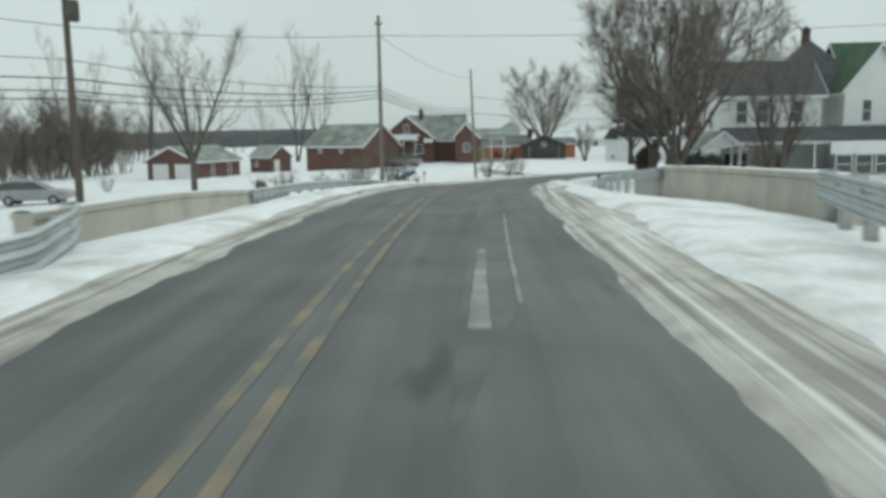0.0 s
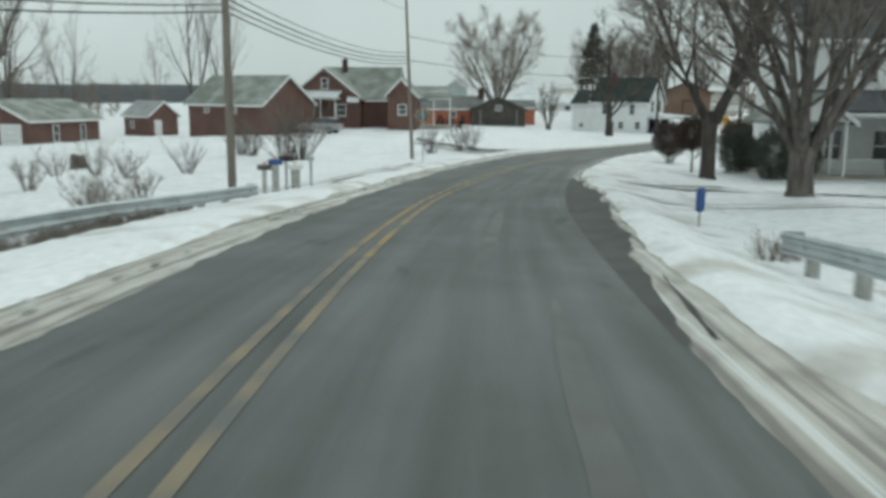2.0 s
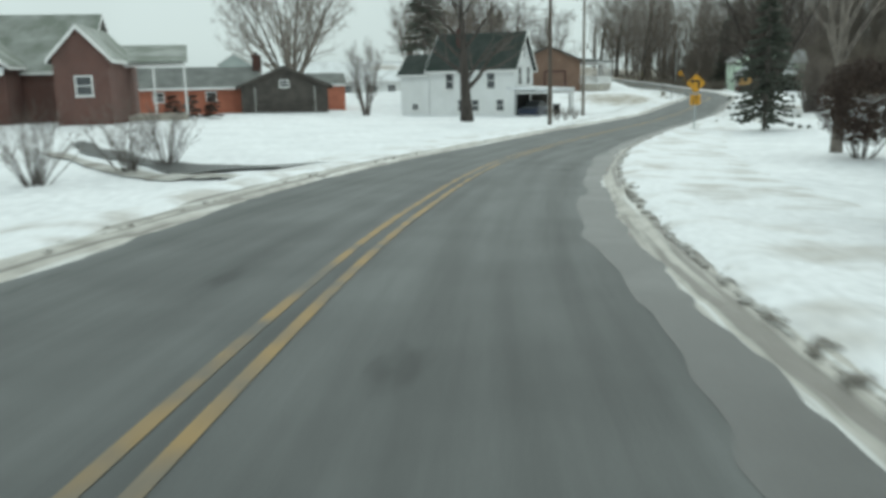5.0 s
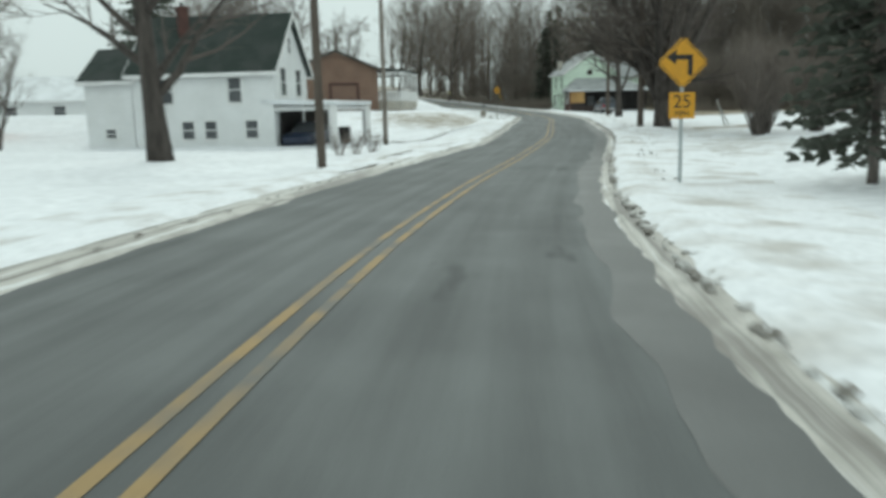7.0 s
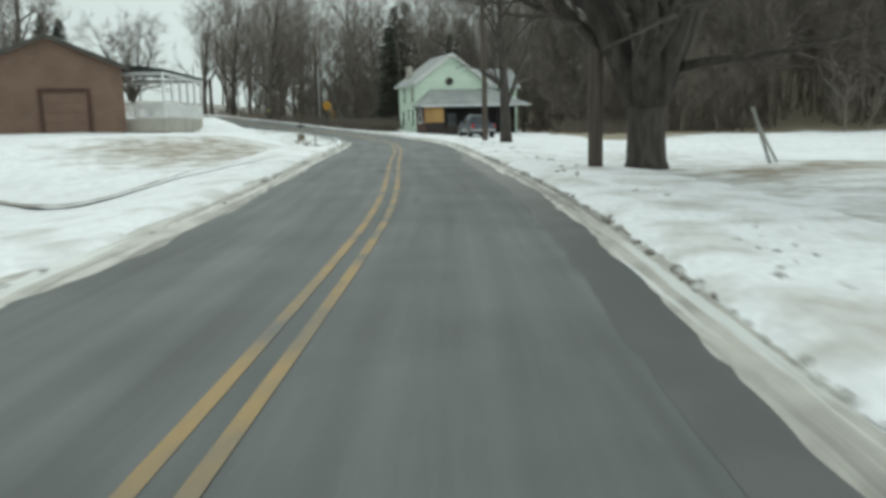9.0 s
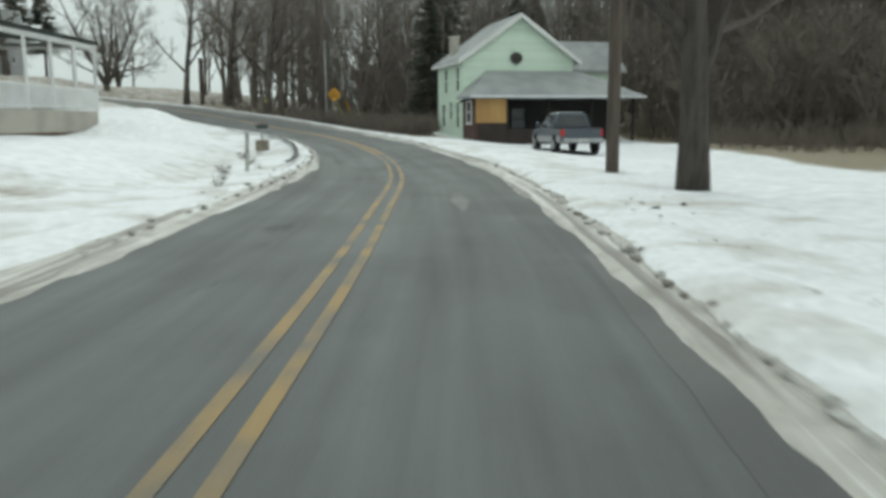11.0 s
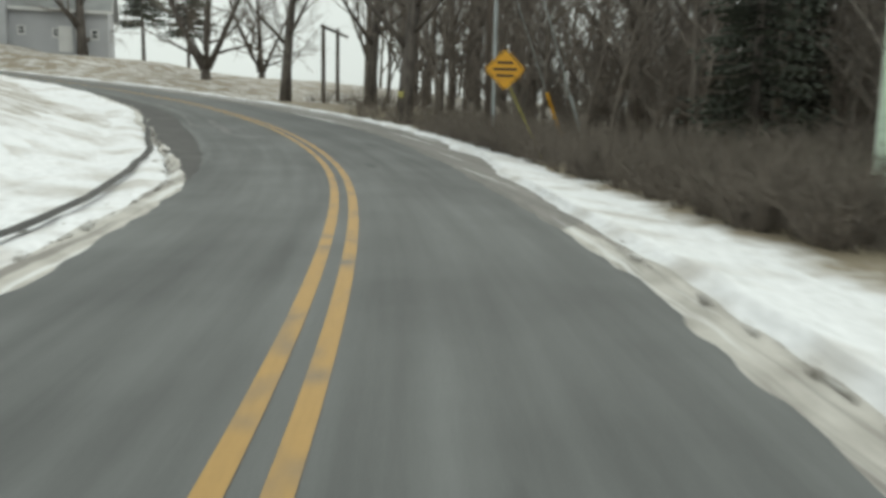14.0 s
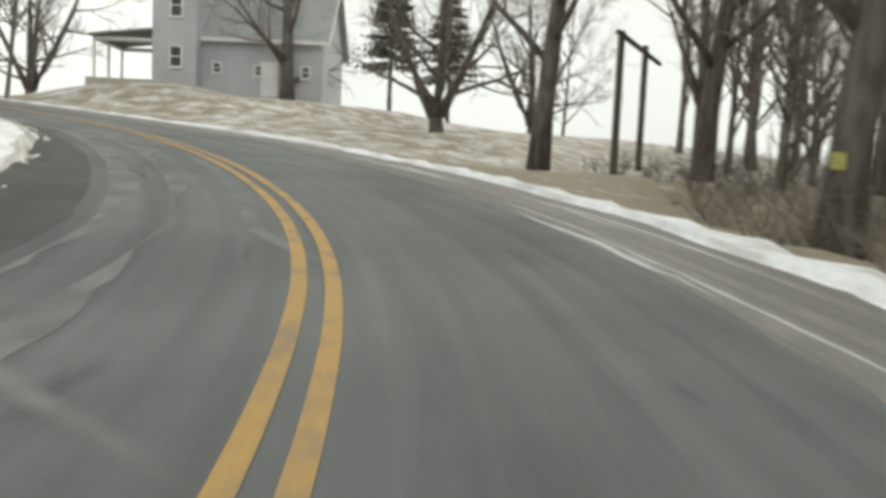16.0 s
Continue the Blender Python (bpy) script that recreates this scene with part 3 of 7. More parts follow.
def build_ground():
    gx, gy = grid_axis(-50, 125, 1.0, 2600), grid_axis(-30, 285, 1.0, 2600)
    X, Y = np.meshgrid(gx, gy)
    x, y = X.ravel(), Y.ravel()
    z, off, way = ground_z(x, y)
    far = np.hypot(x - 40, y - 110)
    rough = np.array([noise.noise(Vector((a * 0.22, b * 0.22, 3.0))) for a, b in zip(x, y)])
    fine = np.array([noise.noise(Vector((a * 0.9, b * 0.9, 8.0))) for a, b in zip(x, y)])
    wild = np.clip((np.abs(off) - 4.5) / 4, 0, 1)
    z = z + (0.10 * rough + 0.04 * fine) * wild
    # far land: a valley to the west, low hills on the skyline
    west = np.clip((far - 160) / 500, 0, 1)
    z = z - 8 * west + 3 * np.clip((far - 420) / 900, 0, 1) ** 1.2 + 7 * np.array([noise.noise(Vector((a * 0.004, b * 0.004, 1.0))) for a, b in zip(x, y)]) * west
    z = np.where(np.abs(off) < 4.4 + 1.0, z - 0.33 * (off > along(way, LEFT) - 0.3) * (off < along(way, RIGHT) + 0.5) - 0.12 * (off > along(way, LEFT) - along(way, APRON_LEFT) - 1.6) * (off < along(way, RIGHT) + along(way, SLUSH_W) + along(way, APRON) + 1.0), z)
    bare = 0.07 * np.clip((90 - np.abs(off)) / 40, 0, 1)
    # thin snow on the grassy bank of the last bend, leaf litter in the wood, worn ground under trees
    bank = np.clip((way - 217) / 10, 0, 1) * np.clip((off - 3.4) / 1.2, 0, 1) * (off < 60)
    bare = np.maximum(bare, 0.44 * bank)
    wood = ((x > 84) & (way > 203) & ((x < 88.2) | (y > 184.6)) & (off > 3.6)) * np.clip((off - 3.6) / 0.8, 0, 1) * np.clip((232 - y) / 8, 0, 1)
    bare = np.maximum(bare, 0.55 * wood)
    hill = np.clip((x - 107) / 6, 0, 1) * np.clip((y - 95) / 15, 0, 1) * np.clip((212 - y) / 12, 0, 1)
    bare = np.maximum(bare, 0.85 * hill)
    # leaf litter behind the crest beside the drive
    crest = np.clip(((x - 85.8) * 11 - (y - 157.5) * 8) / 13.6 / 1.5, 0, 1) * np.clip((y - 150) / 6, 0, 1) * (y < 184) * (off > 8)
    bare = np.maximum(bare, 0.8 * crest)
    mound = np.clip(1 - np.hypot((x - 57) / 1.0, (y - 153) / 1.4) / 10, 0, 1) + np.clip(1 - np.hypot(x - 68, y - 205) / 22, 0, 1)
    bare = np.maximum(bare, 0.42 * np.clip(mound * 1.5, 0, 1))
    tree = np.clip(1.3 - 1.3 * np.hypot((x - 60.5) / 11, (y - 129.3) / 3.6), 0, 1)
    bare = np.maximum(bare, 0.44 * tree)
    verge = np.clip((way - 122) / 10, 0, 1) * np.clip((166 - way) / 8, 0, 1) * (off > 2) * np.clip((16 - off) / 9, 0, 1)
    bare = np.maximum(bare, 0.27 * verge)
    slope = np.clip((way - 174) / 5, 0, 1) * np.clip((204 - way) / 5, 0, 1) * np.clip((-off - 4.6) / 1.0, 0, 1) * np.clip((off + 9.5) / 3, 0, 1)
    bare = np.maximum(bare, 0.30 * slope)
    inner = np.clip((way - 236) / 6, 0, 1) * np.clip((-off - 3.6) / 1.2, 0, 1) * (off > -40)
    bare = np.maximum(bare, 0.36 * inner)
    me = bpy.data.meshes.new("ground")
    w = len(gx)
    faces = [(r * w + c, r * w + c + 1, (r + 1) * w + c + 1, (r + 1) * w + c) for r in range(len(gy) - 1) for c in range(w - 1)]
    me.from_pydata(np.stack([x, y, z], 1).tolist(), [], faces)
    me.materials.append(M["ground"])
    me.attributes.new("bare", "FLOAT", "POINT").data.foreach_set("value", bare.astype(np.float32))
    me.polygons.foreach_set("use_smooth", [True] * len(me.polygons))
    tagged(new("ground", me), "snow-covered lawns and fields with dead grass showing", "ground", kind="structure")


def strip(name, s0, s1, profile, material, label, category, step=0.75, lift=0.0):
    """A band along the road. profile(s) gives rows of (offset, height over the road)."""
    at = np.arange(s0, s1 + 0.01, step)
    verts, faces, uvs = [], [], []
    n = len(profile(at[0]))
    for s in at:
        for o, h in profile(s):
            verts.append(on_road(s, o, h + lift))
            uvs.append((s, o))
    for r in range(len(at) - 1):
        for c in range(n - 1):
            faces.append((r * n + c, r * n + c + 1, (r + 1) * n + c + 1, (r + 1) * n + c))
    me = bpy.data.meshes.new(name)
    me.from_pydata([tuple(v) for v in verts], [], faces)
    me.materials.append(M[material])
    layer = me.uv_layers.new(name="UVMap")
    flat = []
    for f in faces:
        for i in f:
            flat += uvs[i]
    layer.data.foreach_set("uv", flat)
    me.polygons.foreach_set("use_smooth", [True] * len(me.polygons))
    return tagged(new(name, me), label, category, kind="structure")


def wob(s, k, scale=0.35):
    return noise.noise(Vector((s * scale, k * 7.3, 0.5))) + 0.5 * noise.noise(Vector((s * scale * 3.1, k * 3.7, 4.5)))


def build_road():
    strip("road", -36, 300, lambda s: [(o, -0.015 * abs(o - along(s, LINE))) for o in np.linspace(along(s, LEFT) - 0.5, along(s, RIGHT) + 0.5, 15)], "road", "grey salt-stained asphalt road with two lanes", "road", lift=0.0)
    for a, z, m, w, label in ((-36, 38, "yellow_worn", 0.05, "faded yellow line almost worn off the road"), (38, 190, "yellow_dull", 0.054, "dulled yellow line painted down the middle of the road"),
                              (190, 300, "yellow", 0.066, "worn yellow line painted down the middle of the road")):
        for d in (-0.135, 0.135):
            strip("yellow_line", a, z, lambda s: [(along(s, LINE) + d - w, 0.004), (along(s, LINE) + d + w, 0.004)], m, label, "road marking", 0.5)
    def crown(s, o):
        return -0.015 * abs(o - along(s, LINE))

    def seam(s0, s1, base, slope, left, right):
        """Offsets of an uneven band on the road's surface."""
        def rows(s):
            o = base + slope * (s - s0)
            f = min(1.0, (s - s0) / 3.0 + 0.1, (s1 - s) / 3.0 + 0.1)
            a, b = o - left(s) * f, o + right(s) * f
            return [(q, crown(s, q) + 0.003) for q in (a, (a + b) / 2, b)]
        return rows

    strip("tar_patch", 15, 36, seam(15, 36, 0.12, 0.03, lambda s: 0.08 - 0.06 * wob(s, 71, 0.3), lambda s: 0.14 + 0.14 * abs(wob(s, 72, 0.35))), "tar", "dark tarred seam along the lane", "road patch", 0.4, 0.0)
    strip("tar_patch", 37, 47, seam(37, 47, 0.0, 0.015, lambda s: 0.08, lambda s: 0.12 + 0.08 * wob(s, 78, 0.5)), "tar", "dark tarred seam along the lane", "road patch", 0.4, 0.0)
    strip("tar_patch", 171, 174.5, seam(171, 174.5, 0.2, 0.0, lambda s: 0.3, lambda s: 0.25 + 0.1 * wob(s, 75, 0.8)), "tar", "dark square tar patch in the lane", "road patch", 0.4, 0.0)
    strip("tar_patch", 4, 12.5, seam(4, 12.5, -0.1, 0.03, lambda s: 0.06, lambda s: 0.42 + 0.05 * wob(s, 74, 0.8)), "tar", "dark tarred seam along the lane", "road patch", 0.4, 0.0)
    strip("salt_patch", 6.2, 10.9, lambda s: [(o, crown(s, o) + 0.006) for o in (0.0 + 0.028 * (s - 6.2) + 0.015 * wob(s, 77, 1.5), 0.17 + 0.012 * (s - 6.2) + 0.02 * wob(s, 73, 0.9))], "salt", "pale patch of old road paint and salt", "road patch", 0.25, 0.0)
    strip("salt_patch", 7.2, 16.2, lambda s: [(0.45 + 0.018 * (s - 7.2) + q, crown(s, 0.5) + 0.006) for q in (0.0, 0.035 + 0.02 * wob(s, 79, 0.7))], "salt", "pale patch of old road paint and salt", "road patch", 0.25, 0.0)

    def wet(s):
        f = max(0.0, min(1.0, (s - 61) / 10, (167 - s) / 10))
        a = along(s, RIGHT) - 0.24 - (0.4 + 0.2 * wob(s, 81, 0.5)) * f
        return [(q, crown(s, q) + 0.003) for q in (a, along(s, RIGHT) - 0.2, along(s, RIGHT) + 0.15)]

    for s0, s1, o0, o1, k in ((224, 268, 0.35, 0.5, 82), (221, 262, 1.1, 0.35, 83), (228, 272, 1.9, 0.25, 84)):
        strip("salt_film", s0, s1, seam(s0, s1, 0.0, 0.0, lambda s: -(along(s, LEFT) + o0), lambda s: along(s, LEFT) + o0 + o1 * max(0.04, 0.5 + 0.9 * wob(s, k, 0.5))), "salt_film", "pale film of dried salt on the road", "road patch", 0.4, 0.001)
    strip("wet_edge", 61, 167, wet, "wet", "dark damp margin of the road beside the snow", "road edge", 0.4, 0.0)

    def slush_right(s):
        e = along(s, RIGHT) + along(s, APRON) + 0.12 * wob(s, 1, 0.6)
        w = along(s, SLUSH_W) * (1 + 0.35 * wob(s, 2))
        d = 0.05 * wob(s, 41, 2.3)
        return [(e - 0.14 + d, crown(s, e) - 0.012), (e + d, 0.004 + 0.01 * wob(s, 5, 2.0)), (e + w * 0.35, 0.018), (e + w * 0.55, 0.04 + 0.02 * wob(s, 6, 1.7)), (e + w * 0.75, 0.03), (e + w, 0.06)]

    def bank_right(s):
        e = along(s, RIGHT) + along(s, APRON) + 0.12 * wob(s, 1, 0.6)
        w = along(s, SLUSH_W) * (1 + 0.35 * wob(s, 2))
        a, h = e + w * 0.9, 0.10 + 0.05 * wob(s, 3, 0.8)
        k = along(s, [(193, 1.0), (200, 0.40)])
        rows = [(o, z - float(sink(s, o))) for o, z in ((a, 0.03), (a + 0.15, 0.5 * h + 0.05), (a + (0.45 + 0.1 * wob(s, 9)) * k, h + 0.05), (a + 1.0 * k, h + 0.04 * wob(s, 11, 1.1)), (a + 1.8 * k, 0.08))]
        p = [on_road(s, a + 3.2 * k), on_road(s, a + 4.6 * k)]
        z = ground_z([q.x for q in p], [q.y for q in p])[0]
        return rows + [(a + 3.2 * k, z[0] - p[0].z + 0.03), (a + 4.6 * k, z[1] - p[1].z - 0.15)]

    def slush_left(s):
        e = along(s, LEFT) - along(s, APRON_LEFT) + 0.12 * wob(s, 21, 0.6)
        w = along(s, [(180, 0.42), (187, 0.14), (212, 0.14), (220, 0.35)]) * (1 + 0.4 * wob(s, 22))
        d = 0.05 * wob(s, 43, 2.3)
        return [(e + 0.14 + d, crown(s, e) - 0.012), (e + d, 0.006), (e - w * 0.5, 0.02 + 0.015 * wob(s, 25, 2)), (e - w, 0.055)]

    def bank_left(s):
        e = along(s, LEFT) - along(s, APRON_LEFT) + 0.12 * wob(s, 21, 0.6)
        w = along(s, [(180, 0.42), (187, 0.14), (212, 0.14), (220, 0.35)]) * (1 + 0.4 * wob(s, 22))
        a, h = e - w * 0.9, 0.09 + 0.05 * wob(s, 23, 0.8)
        rows = [(o, z - float(sink(s, o))) for o, z in ((a, 0.03), (a - 0.15, 0.5 * h + 0.05), (a - 0.45, h + 0.05), (a - 1.1, h + 0.04 * wob(s, 31, 1.1)))]
        p = [on_road(s, a - 2.4), on_road(s, a - 4.2)]
        z = ground_z([q.x for q in p], [q.y for q in p])[0]
        return rows + [(a - 2.4, z[0] - p[0].z + 0.03), (a - 4.2, z[1] - p[1].z - 0.15)]

    strip("slush_right", 207, 296, slush_right, "slush_grey", "grey-brown grit and slush along the edge of the bend", "slush", 0.25, 0.004)
    strip("slush_right", -36, 207, slush_right, "slush", "strip of grey ploughed slush with wheel ruts beside the road", "slush", 0.25, 0.004)
    strip("slush_left", -36, 296, slush_left, "slush", "narrow strip of dirty slush along the road edge", "slush", 0.25, 0.004)
    strip("snow_bank_right", -36, 296, bank_right, "bank", "low ploughed snow bank with dirt in it", "snow bank", 0.5, 0.0)
    strip("snow_bank_left", -36, 296, bank_left, "bank", "low ploughed snow bank with dirt in it", "snow bank", 0.5, 0.0)


build_ground()
build_road()


# ---- trees ----
def tree_geo(seed, height, r0, limbs, first, lean, sub=(6, 8), twig=0.8, stems=1, droop=0.0, up=0.25, fork=0.0, slim=1.0):
    """A bare tree: one or more tapered stems with limbs (first geo), and boughs and twigs (second geo)."""
    rng = random.Random(seed)
    wood, fine = Geo(), Geo()

    def bend(p, d, length, n, jitter, lift):
        pts, d = [Vector(p)], Vector(d).normalized()
        for _ in range(n):
            d = (d + Vector((rng.uniform(-1, 1), rng.uniform(-1, 1), rng.uniform(-1, 1))) * jitter + Vector((0, 0, lift))).normalized()
            pts.append(pts[-1] + d * (length / n))
        return pts

    def at(pts, f):
        f *= len(pts) - 1
        k = min(int(f), len(pts) - 2)
        return pts[k].lerp(pts[k + 1], f - k), (pts[k + 1] - pts[k]).normalized()

    def side(d, spread):
        a = rng.uniform(0, 2 * math.pi)
        s = d.orthogonal().normalized()
        s.rotate(Matrix.Rotation(a, 3, d))
        return (d * math.cos(spread) + s * math.sin(spread)).normalized()

    if fork:
        wood.tube([(0, 0, -0.2), (0.02, 0, 0.25), (0, 0.03, fork * 0.6), (0.02, 0, fork), (0.02, 0, fork + 0.3)], [r0 * 1.35, r0 * 1.08, r0 * 0.98, r0 * 1.1, r0 * 0.5], 11)
    for k in range(stems):
        a = 2 * math.pi * (k + rng.random() * 0.5) / stems
        out = 0.0 if stems == 1 else 0.55 if fork else 0.22
        d0 = Vector((math.cos(a) * out, math.sin(a) * out, 1))
        h = height * rng.uniform(0.85, 1.0)
        r = r0 if stems == 1 else r0 * slim * rng.uniform(0.5, 0.75)
        base = Vector((math.cos(a), math.sin(a), 0)) * (0 if stems == 1 else r0 * (0.45 if fork else 0.8)) + Vector((0, 0, fork))
        pts = bend(base - Vector((0, 0, 0.2)), d0, h, 7, 0.05, 0.05)
        rad = [r * (1.35, 1.0, 0.86, 0.7, 0.52, 0.34, 0.18, 0.05)[i] for i in range(8)]
        wood.tube(pts, rad, 9)
        for j in range(limbs):
            f = first + (0.97 - first) * (j + rng.random() * 0.6) / limbs
            p, d = at(pts, f)
            ll = height * (0.52 - 0.36 * f) * rng.uniform(0.75, 1.15)
            rr = r * (1 - f) * 0.55 + 0.015
            limb = bend(p, side(d, lean * rng.uniform(0.7, 1.2)), ll, 5, 0.16, up * 0.35 - droop)
            wood.tube(limb, [rr * q for q in (1.0, 0.8, 0.6, 0.4, 0.22, 0.06)], 6)
            for m in range(sub[0]):
                g = 0.25 + 0.75 * (m + rng.random()) / sub[0]
                p2, d2 = at(limb, min(g, 0.99))
                l2 = ll * (0.6 - 0.3 * g) * rng.uniform(0.7, 1.2)
                r2 = max(rr * (1 - g) * 0.6, 0.012)
                bough = bend(p2, side(d2, rng.uniform(0.5, 0.95)), l2, 3, 0.22, up * 0.4 - droop)
                fine.tube(bough, [r2, r2 * 0.7, r2 * 0.45, r2 * 0.15], 4, False)
                for q in range(sub[1]):
                    p3, d3 = at(bough, min(0.2 + 0.8 * rng.random(), 0.99))
                    l3 = twig * rng.uniform(0.5, 1.2)
                    sh = bend(p3, side(d3, rng.uniform(0.4, 0.9)), l3, 2, 0.25, up * 0.4 - droop * 1.6)
                    r3 = 0.012
                    fine.tube(sh, [r3, r3 * 0.7, r3 * 0.3], 3, False)
    return wood, fine


def spruce_geo(seed, height, width, bare=0.12, drop=0.5):
    """A spruce: a straight stem and whorls of drooping branches carrying sprays of needles."""
    rng = random.Random(seed)
    stem, green = Geo(), Geo()
    stem.tube([(0, 0, -0.2), (0, 0, height * 0.5), (0, 0, height)], [height * 0.016, height * 0.01, 0.01], 7)
    rows = int(height * 3.2)
    for i in range(rows):
        f = bare + (1 - bare) * i / rows
        reach = width * 0.5 * (1 - f) ** 0.8 + 0.12
        for j in range(7):
            a = rng.uniform(0, 2 * math.pi)
            ln = reach * rng.uniform(0.6, 1.1)
            d = Vector((math.cos(a), math.sin(a), 0))
            z = f * height + rng.uniform(-0.1, 0.1)
            for k in range(5):
                g = 0.15 + 0.85 * k / 4
                p = Vector((0, 0, z)) + d * ln * g + Vector((0, 0, -drop * ln * g * (1.1 - 0.6 * g)))
                s = 0.16 + 0.2 * (1 - abs(g - 0.5)) * min(1.0, ln)
                w = d.cross(Vector((0, 0, 1)))
                for m in (-1, 1):
                    tip = p + d * s * rng.uniform(0.5, 1.1) + w * m * s * rng.uniform(0.6, 1.2) + Vector((0, 0, -s * rng.uniform(0.1, 0.7)))
                    green.add([p, p + d * s * 0.5 + Vector((0, 0, 0.05)), tip, p + w * m * s * 0.3 - Vector((0, 0, s * 0.35))], [(0, 1, 2, 3)])
            stem.tube([(0, 0, z), Vector((0, 0, z)) + d * ln * 0.8 + Vector((0, 0, -drop * ln * 0.45))], [0.02, 0.006], 3, False)
    return stem, green


PROTO = {}


def tree_kind(key, geos, mats, crown="crown"):
    PROTO[key] = [g.mesh(n, m, n == "trunk") for g, m, n in zip(geos, mats, ("trunk", crown))] + [crown]


def plant(key, x, y, turn, size, label, category="tree", group="", z=None, name="tree", fat=1.0):
    """One tree of a kind, standing on the ground."""
    a, b, crown = PROTO[key]
    ob = thing(name, pose(x, y, (gz(x, y) if z is None else z) - 0.03, 0, 0, turn) @ Matrix.Diagonal((size * fat, size * fat, size, 1)), label, category, group)
    for n, me in (("trunk", a), (crown, b)):
        p = new(n, me)
        p.parent = ob
    return ob


BARK = ("bark", "twig")
DARK_BARK = ("bark_dark", "twig_dark")
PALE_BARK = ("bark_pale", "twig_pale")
tree_kind("broad", tree_geo(3, 15, 0.42, 9, 0.2, 0.85, (7, 9), 1.0), BARK)
tree_kind("maple", tree_geo(11, 11, 0.3, 8, 0.05, 0.95, (7, 9), 0.9, up=0.22, stems=4, fork=1.0), BARK)
tree_kind("lawn", tree_geo(12, 12, 0.3, 18, 0.1, 1.15, (7, 9), 0.9, up=0.2), BARK)
tree_kind("clump", tree_geo(5, 14, 0.42, 9, 0.18, 0.42, (6, 8), 1.2, stems=5, up=0.5), BARK)
tree_kind("elm", tree_geo(51, 14, 0.46, 20, 0.1, 0.62, (8, 11), 1.2, up=0.45), BARK)
tree_kind("vee", tree_geo(91, 13, 0.28, 10, 0.1, 0.55, (6, 9), 1.1, up=0.45, stems=3, fork=3.6), BARK)
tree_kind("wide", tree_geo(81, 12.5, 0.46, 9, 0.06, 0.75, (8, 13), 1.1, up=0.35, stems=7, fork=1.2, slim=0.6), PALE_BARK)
tree_kind("old", tree_geo(61, 11, 0.45, 9, 0.05, 1.05, (9, 13), 1.0, up=0.16, stems=6, fork=1.9), DARK_BARK)
tree_kind("upright", tree_geo(83, 12.5, 0.42, 12, 0.1, 0.82, (8, 12), 1.15, up=0.36, stems=8, fork=1.7, slim=0.52), ("bark", "twig"))
tree_kind("stout", tree_geo(27, 17, 0.31, 14, 0.2, 0.9, (7, 9), 1.0, up=0.25), BARK)
tree_kind("twin", tree_geo(71, 12, 0.34, 15, 0.06, 0.6, (11, 14), 1.0, up=0.34, stems=2, fork=2.9), DARK_BARK)
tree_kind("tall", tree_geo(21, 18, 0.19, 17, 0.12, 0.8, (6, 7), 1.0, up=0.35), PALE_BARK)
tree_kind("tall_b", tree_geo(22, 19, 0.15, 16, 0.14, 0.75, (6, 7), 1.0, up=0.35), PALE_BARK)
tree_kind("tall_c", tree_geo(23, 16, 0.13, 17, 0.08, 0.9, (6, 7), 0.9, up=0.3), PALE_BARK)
tree_kind("poplar", tree_geo(31, 19, 0.26, 12, 0.16, 0.4, (5, 6), 0.9, stems=2, up=0.5), BARK)
tree_kind("yard", tree_geo(41, 11, 0.3, 14, 0.16, 1.0, (7, 9), 0.9, up=0.25), DARK_BARK)
tree_kind("spruce", spruce_geo(7, 7.5, 4.4), ("bark", "needle"))
tree_kind("pine", spruce_geo(9, 13, 6.0, 0.05, 0.35), ("bark", "needle"))
tree_kind("pine_high", spruce_geo(12, 12, 7.0, 0.38, 0.15), ("bark", "needle"))


def bush_geo(seed, size, stems, ball=False, lift=0.0, spread=0.9):
    rng = random.Random(seed)
    a, b = Geo(), Geo()
    for _ in range(stems):
        t, u = rng.uniform(0, 2 * math.pi), rng.uniform(0.1, spread)
        d = Vector((math.cos(t) * u, math.sin(t) * u, 1.0)).normalized()
        p = Vector((math.cos(t), math.sin(t), 0)) * 0.12 * size * u
        h = size * rng.uniform(0.6, 1.0)
        mid = p + d * h * 0.5 + Vector((rng.uniform(-.1, .1), rng.uniform(-.1, .1), 0)) * size
        tip = mid + (d + Vector((rng.uniform(-.4, .4), rng.uniform(-.4, .4), 0.1))).normalized() * h * 0.5
        a.tube([p - Vector((0, 0, 0.1)), mid, tip], [0.014 * size ** 0.5, 0.01, 0.004], 4, False)
        for _ in range(7):
            s = p.lerp(tip, rng.uniform(0.3, 1.0))
            e = s + (d + Vector((rng.uniform(-1, 1), rng.uniform(-1, 1), rng.uniform(-0.2, 0.8)))).normalized() * size * rng.uniform(0.12, 0.3)
            b.tube([s, e], [0.009, 0.003], 3, False)
    if ball:
        for _ in range(5200):
            v = Vector((rng.gauss(0, 1), rng.gauss(0, 1), rng.gauss(0, 1))).normalized() * size * 0.5 * rng.uniform(0.55, 1.02)
            v.z = v.z * 0.95 + size * 0.62
            e = v + Vector((rng.uniform(-1, 1), rng.uniform(-1, 1), rng.uniform(-0.3, 1))).normalized() * 0.16
            b.tube([v, e], [0.014, 0.005], 3, False)
    if lift:
        for g in (a, b):
            g.v = [(x, y, z + lift) for x, y, z in g.v]
        a.tube([(0, 0, -0.2), (0.02, 0, lift * 0.6), (0, 0, lift + 0.7)], [0.07, 0.055, 0.04], 7)
    return a, b


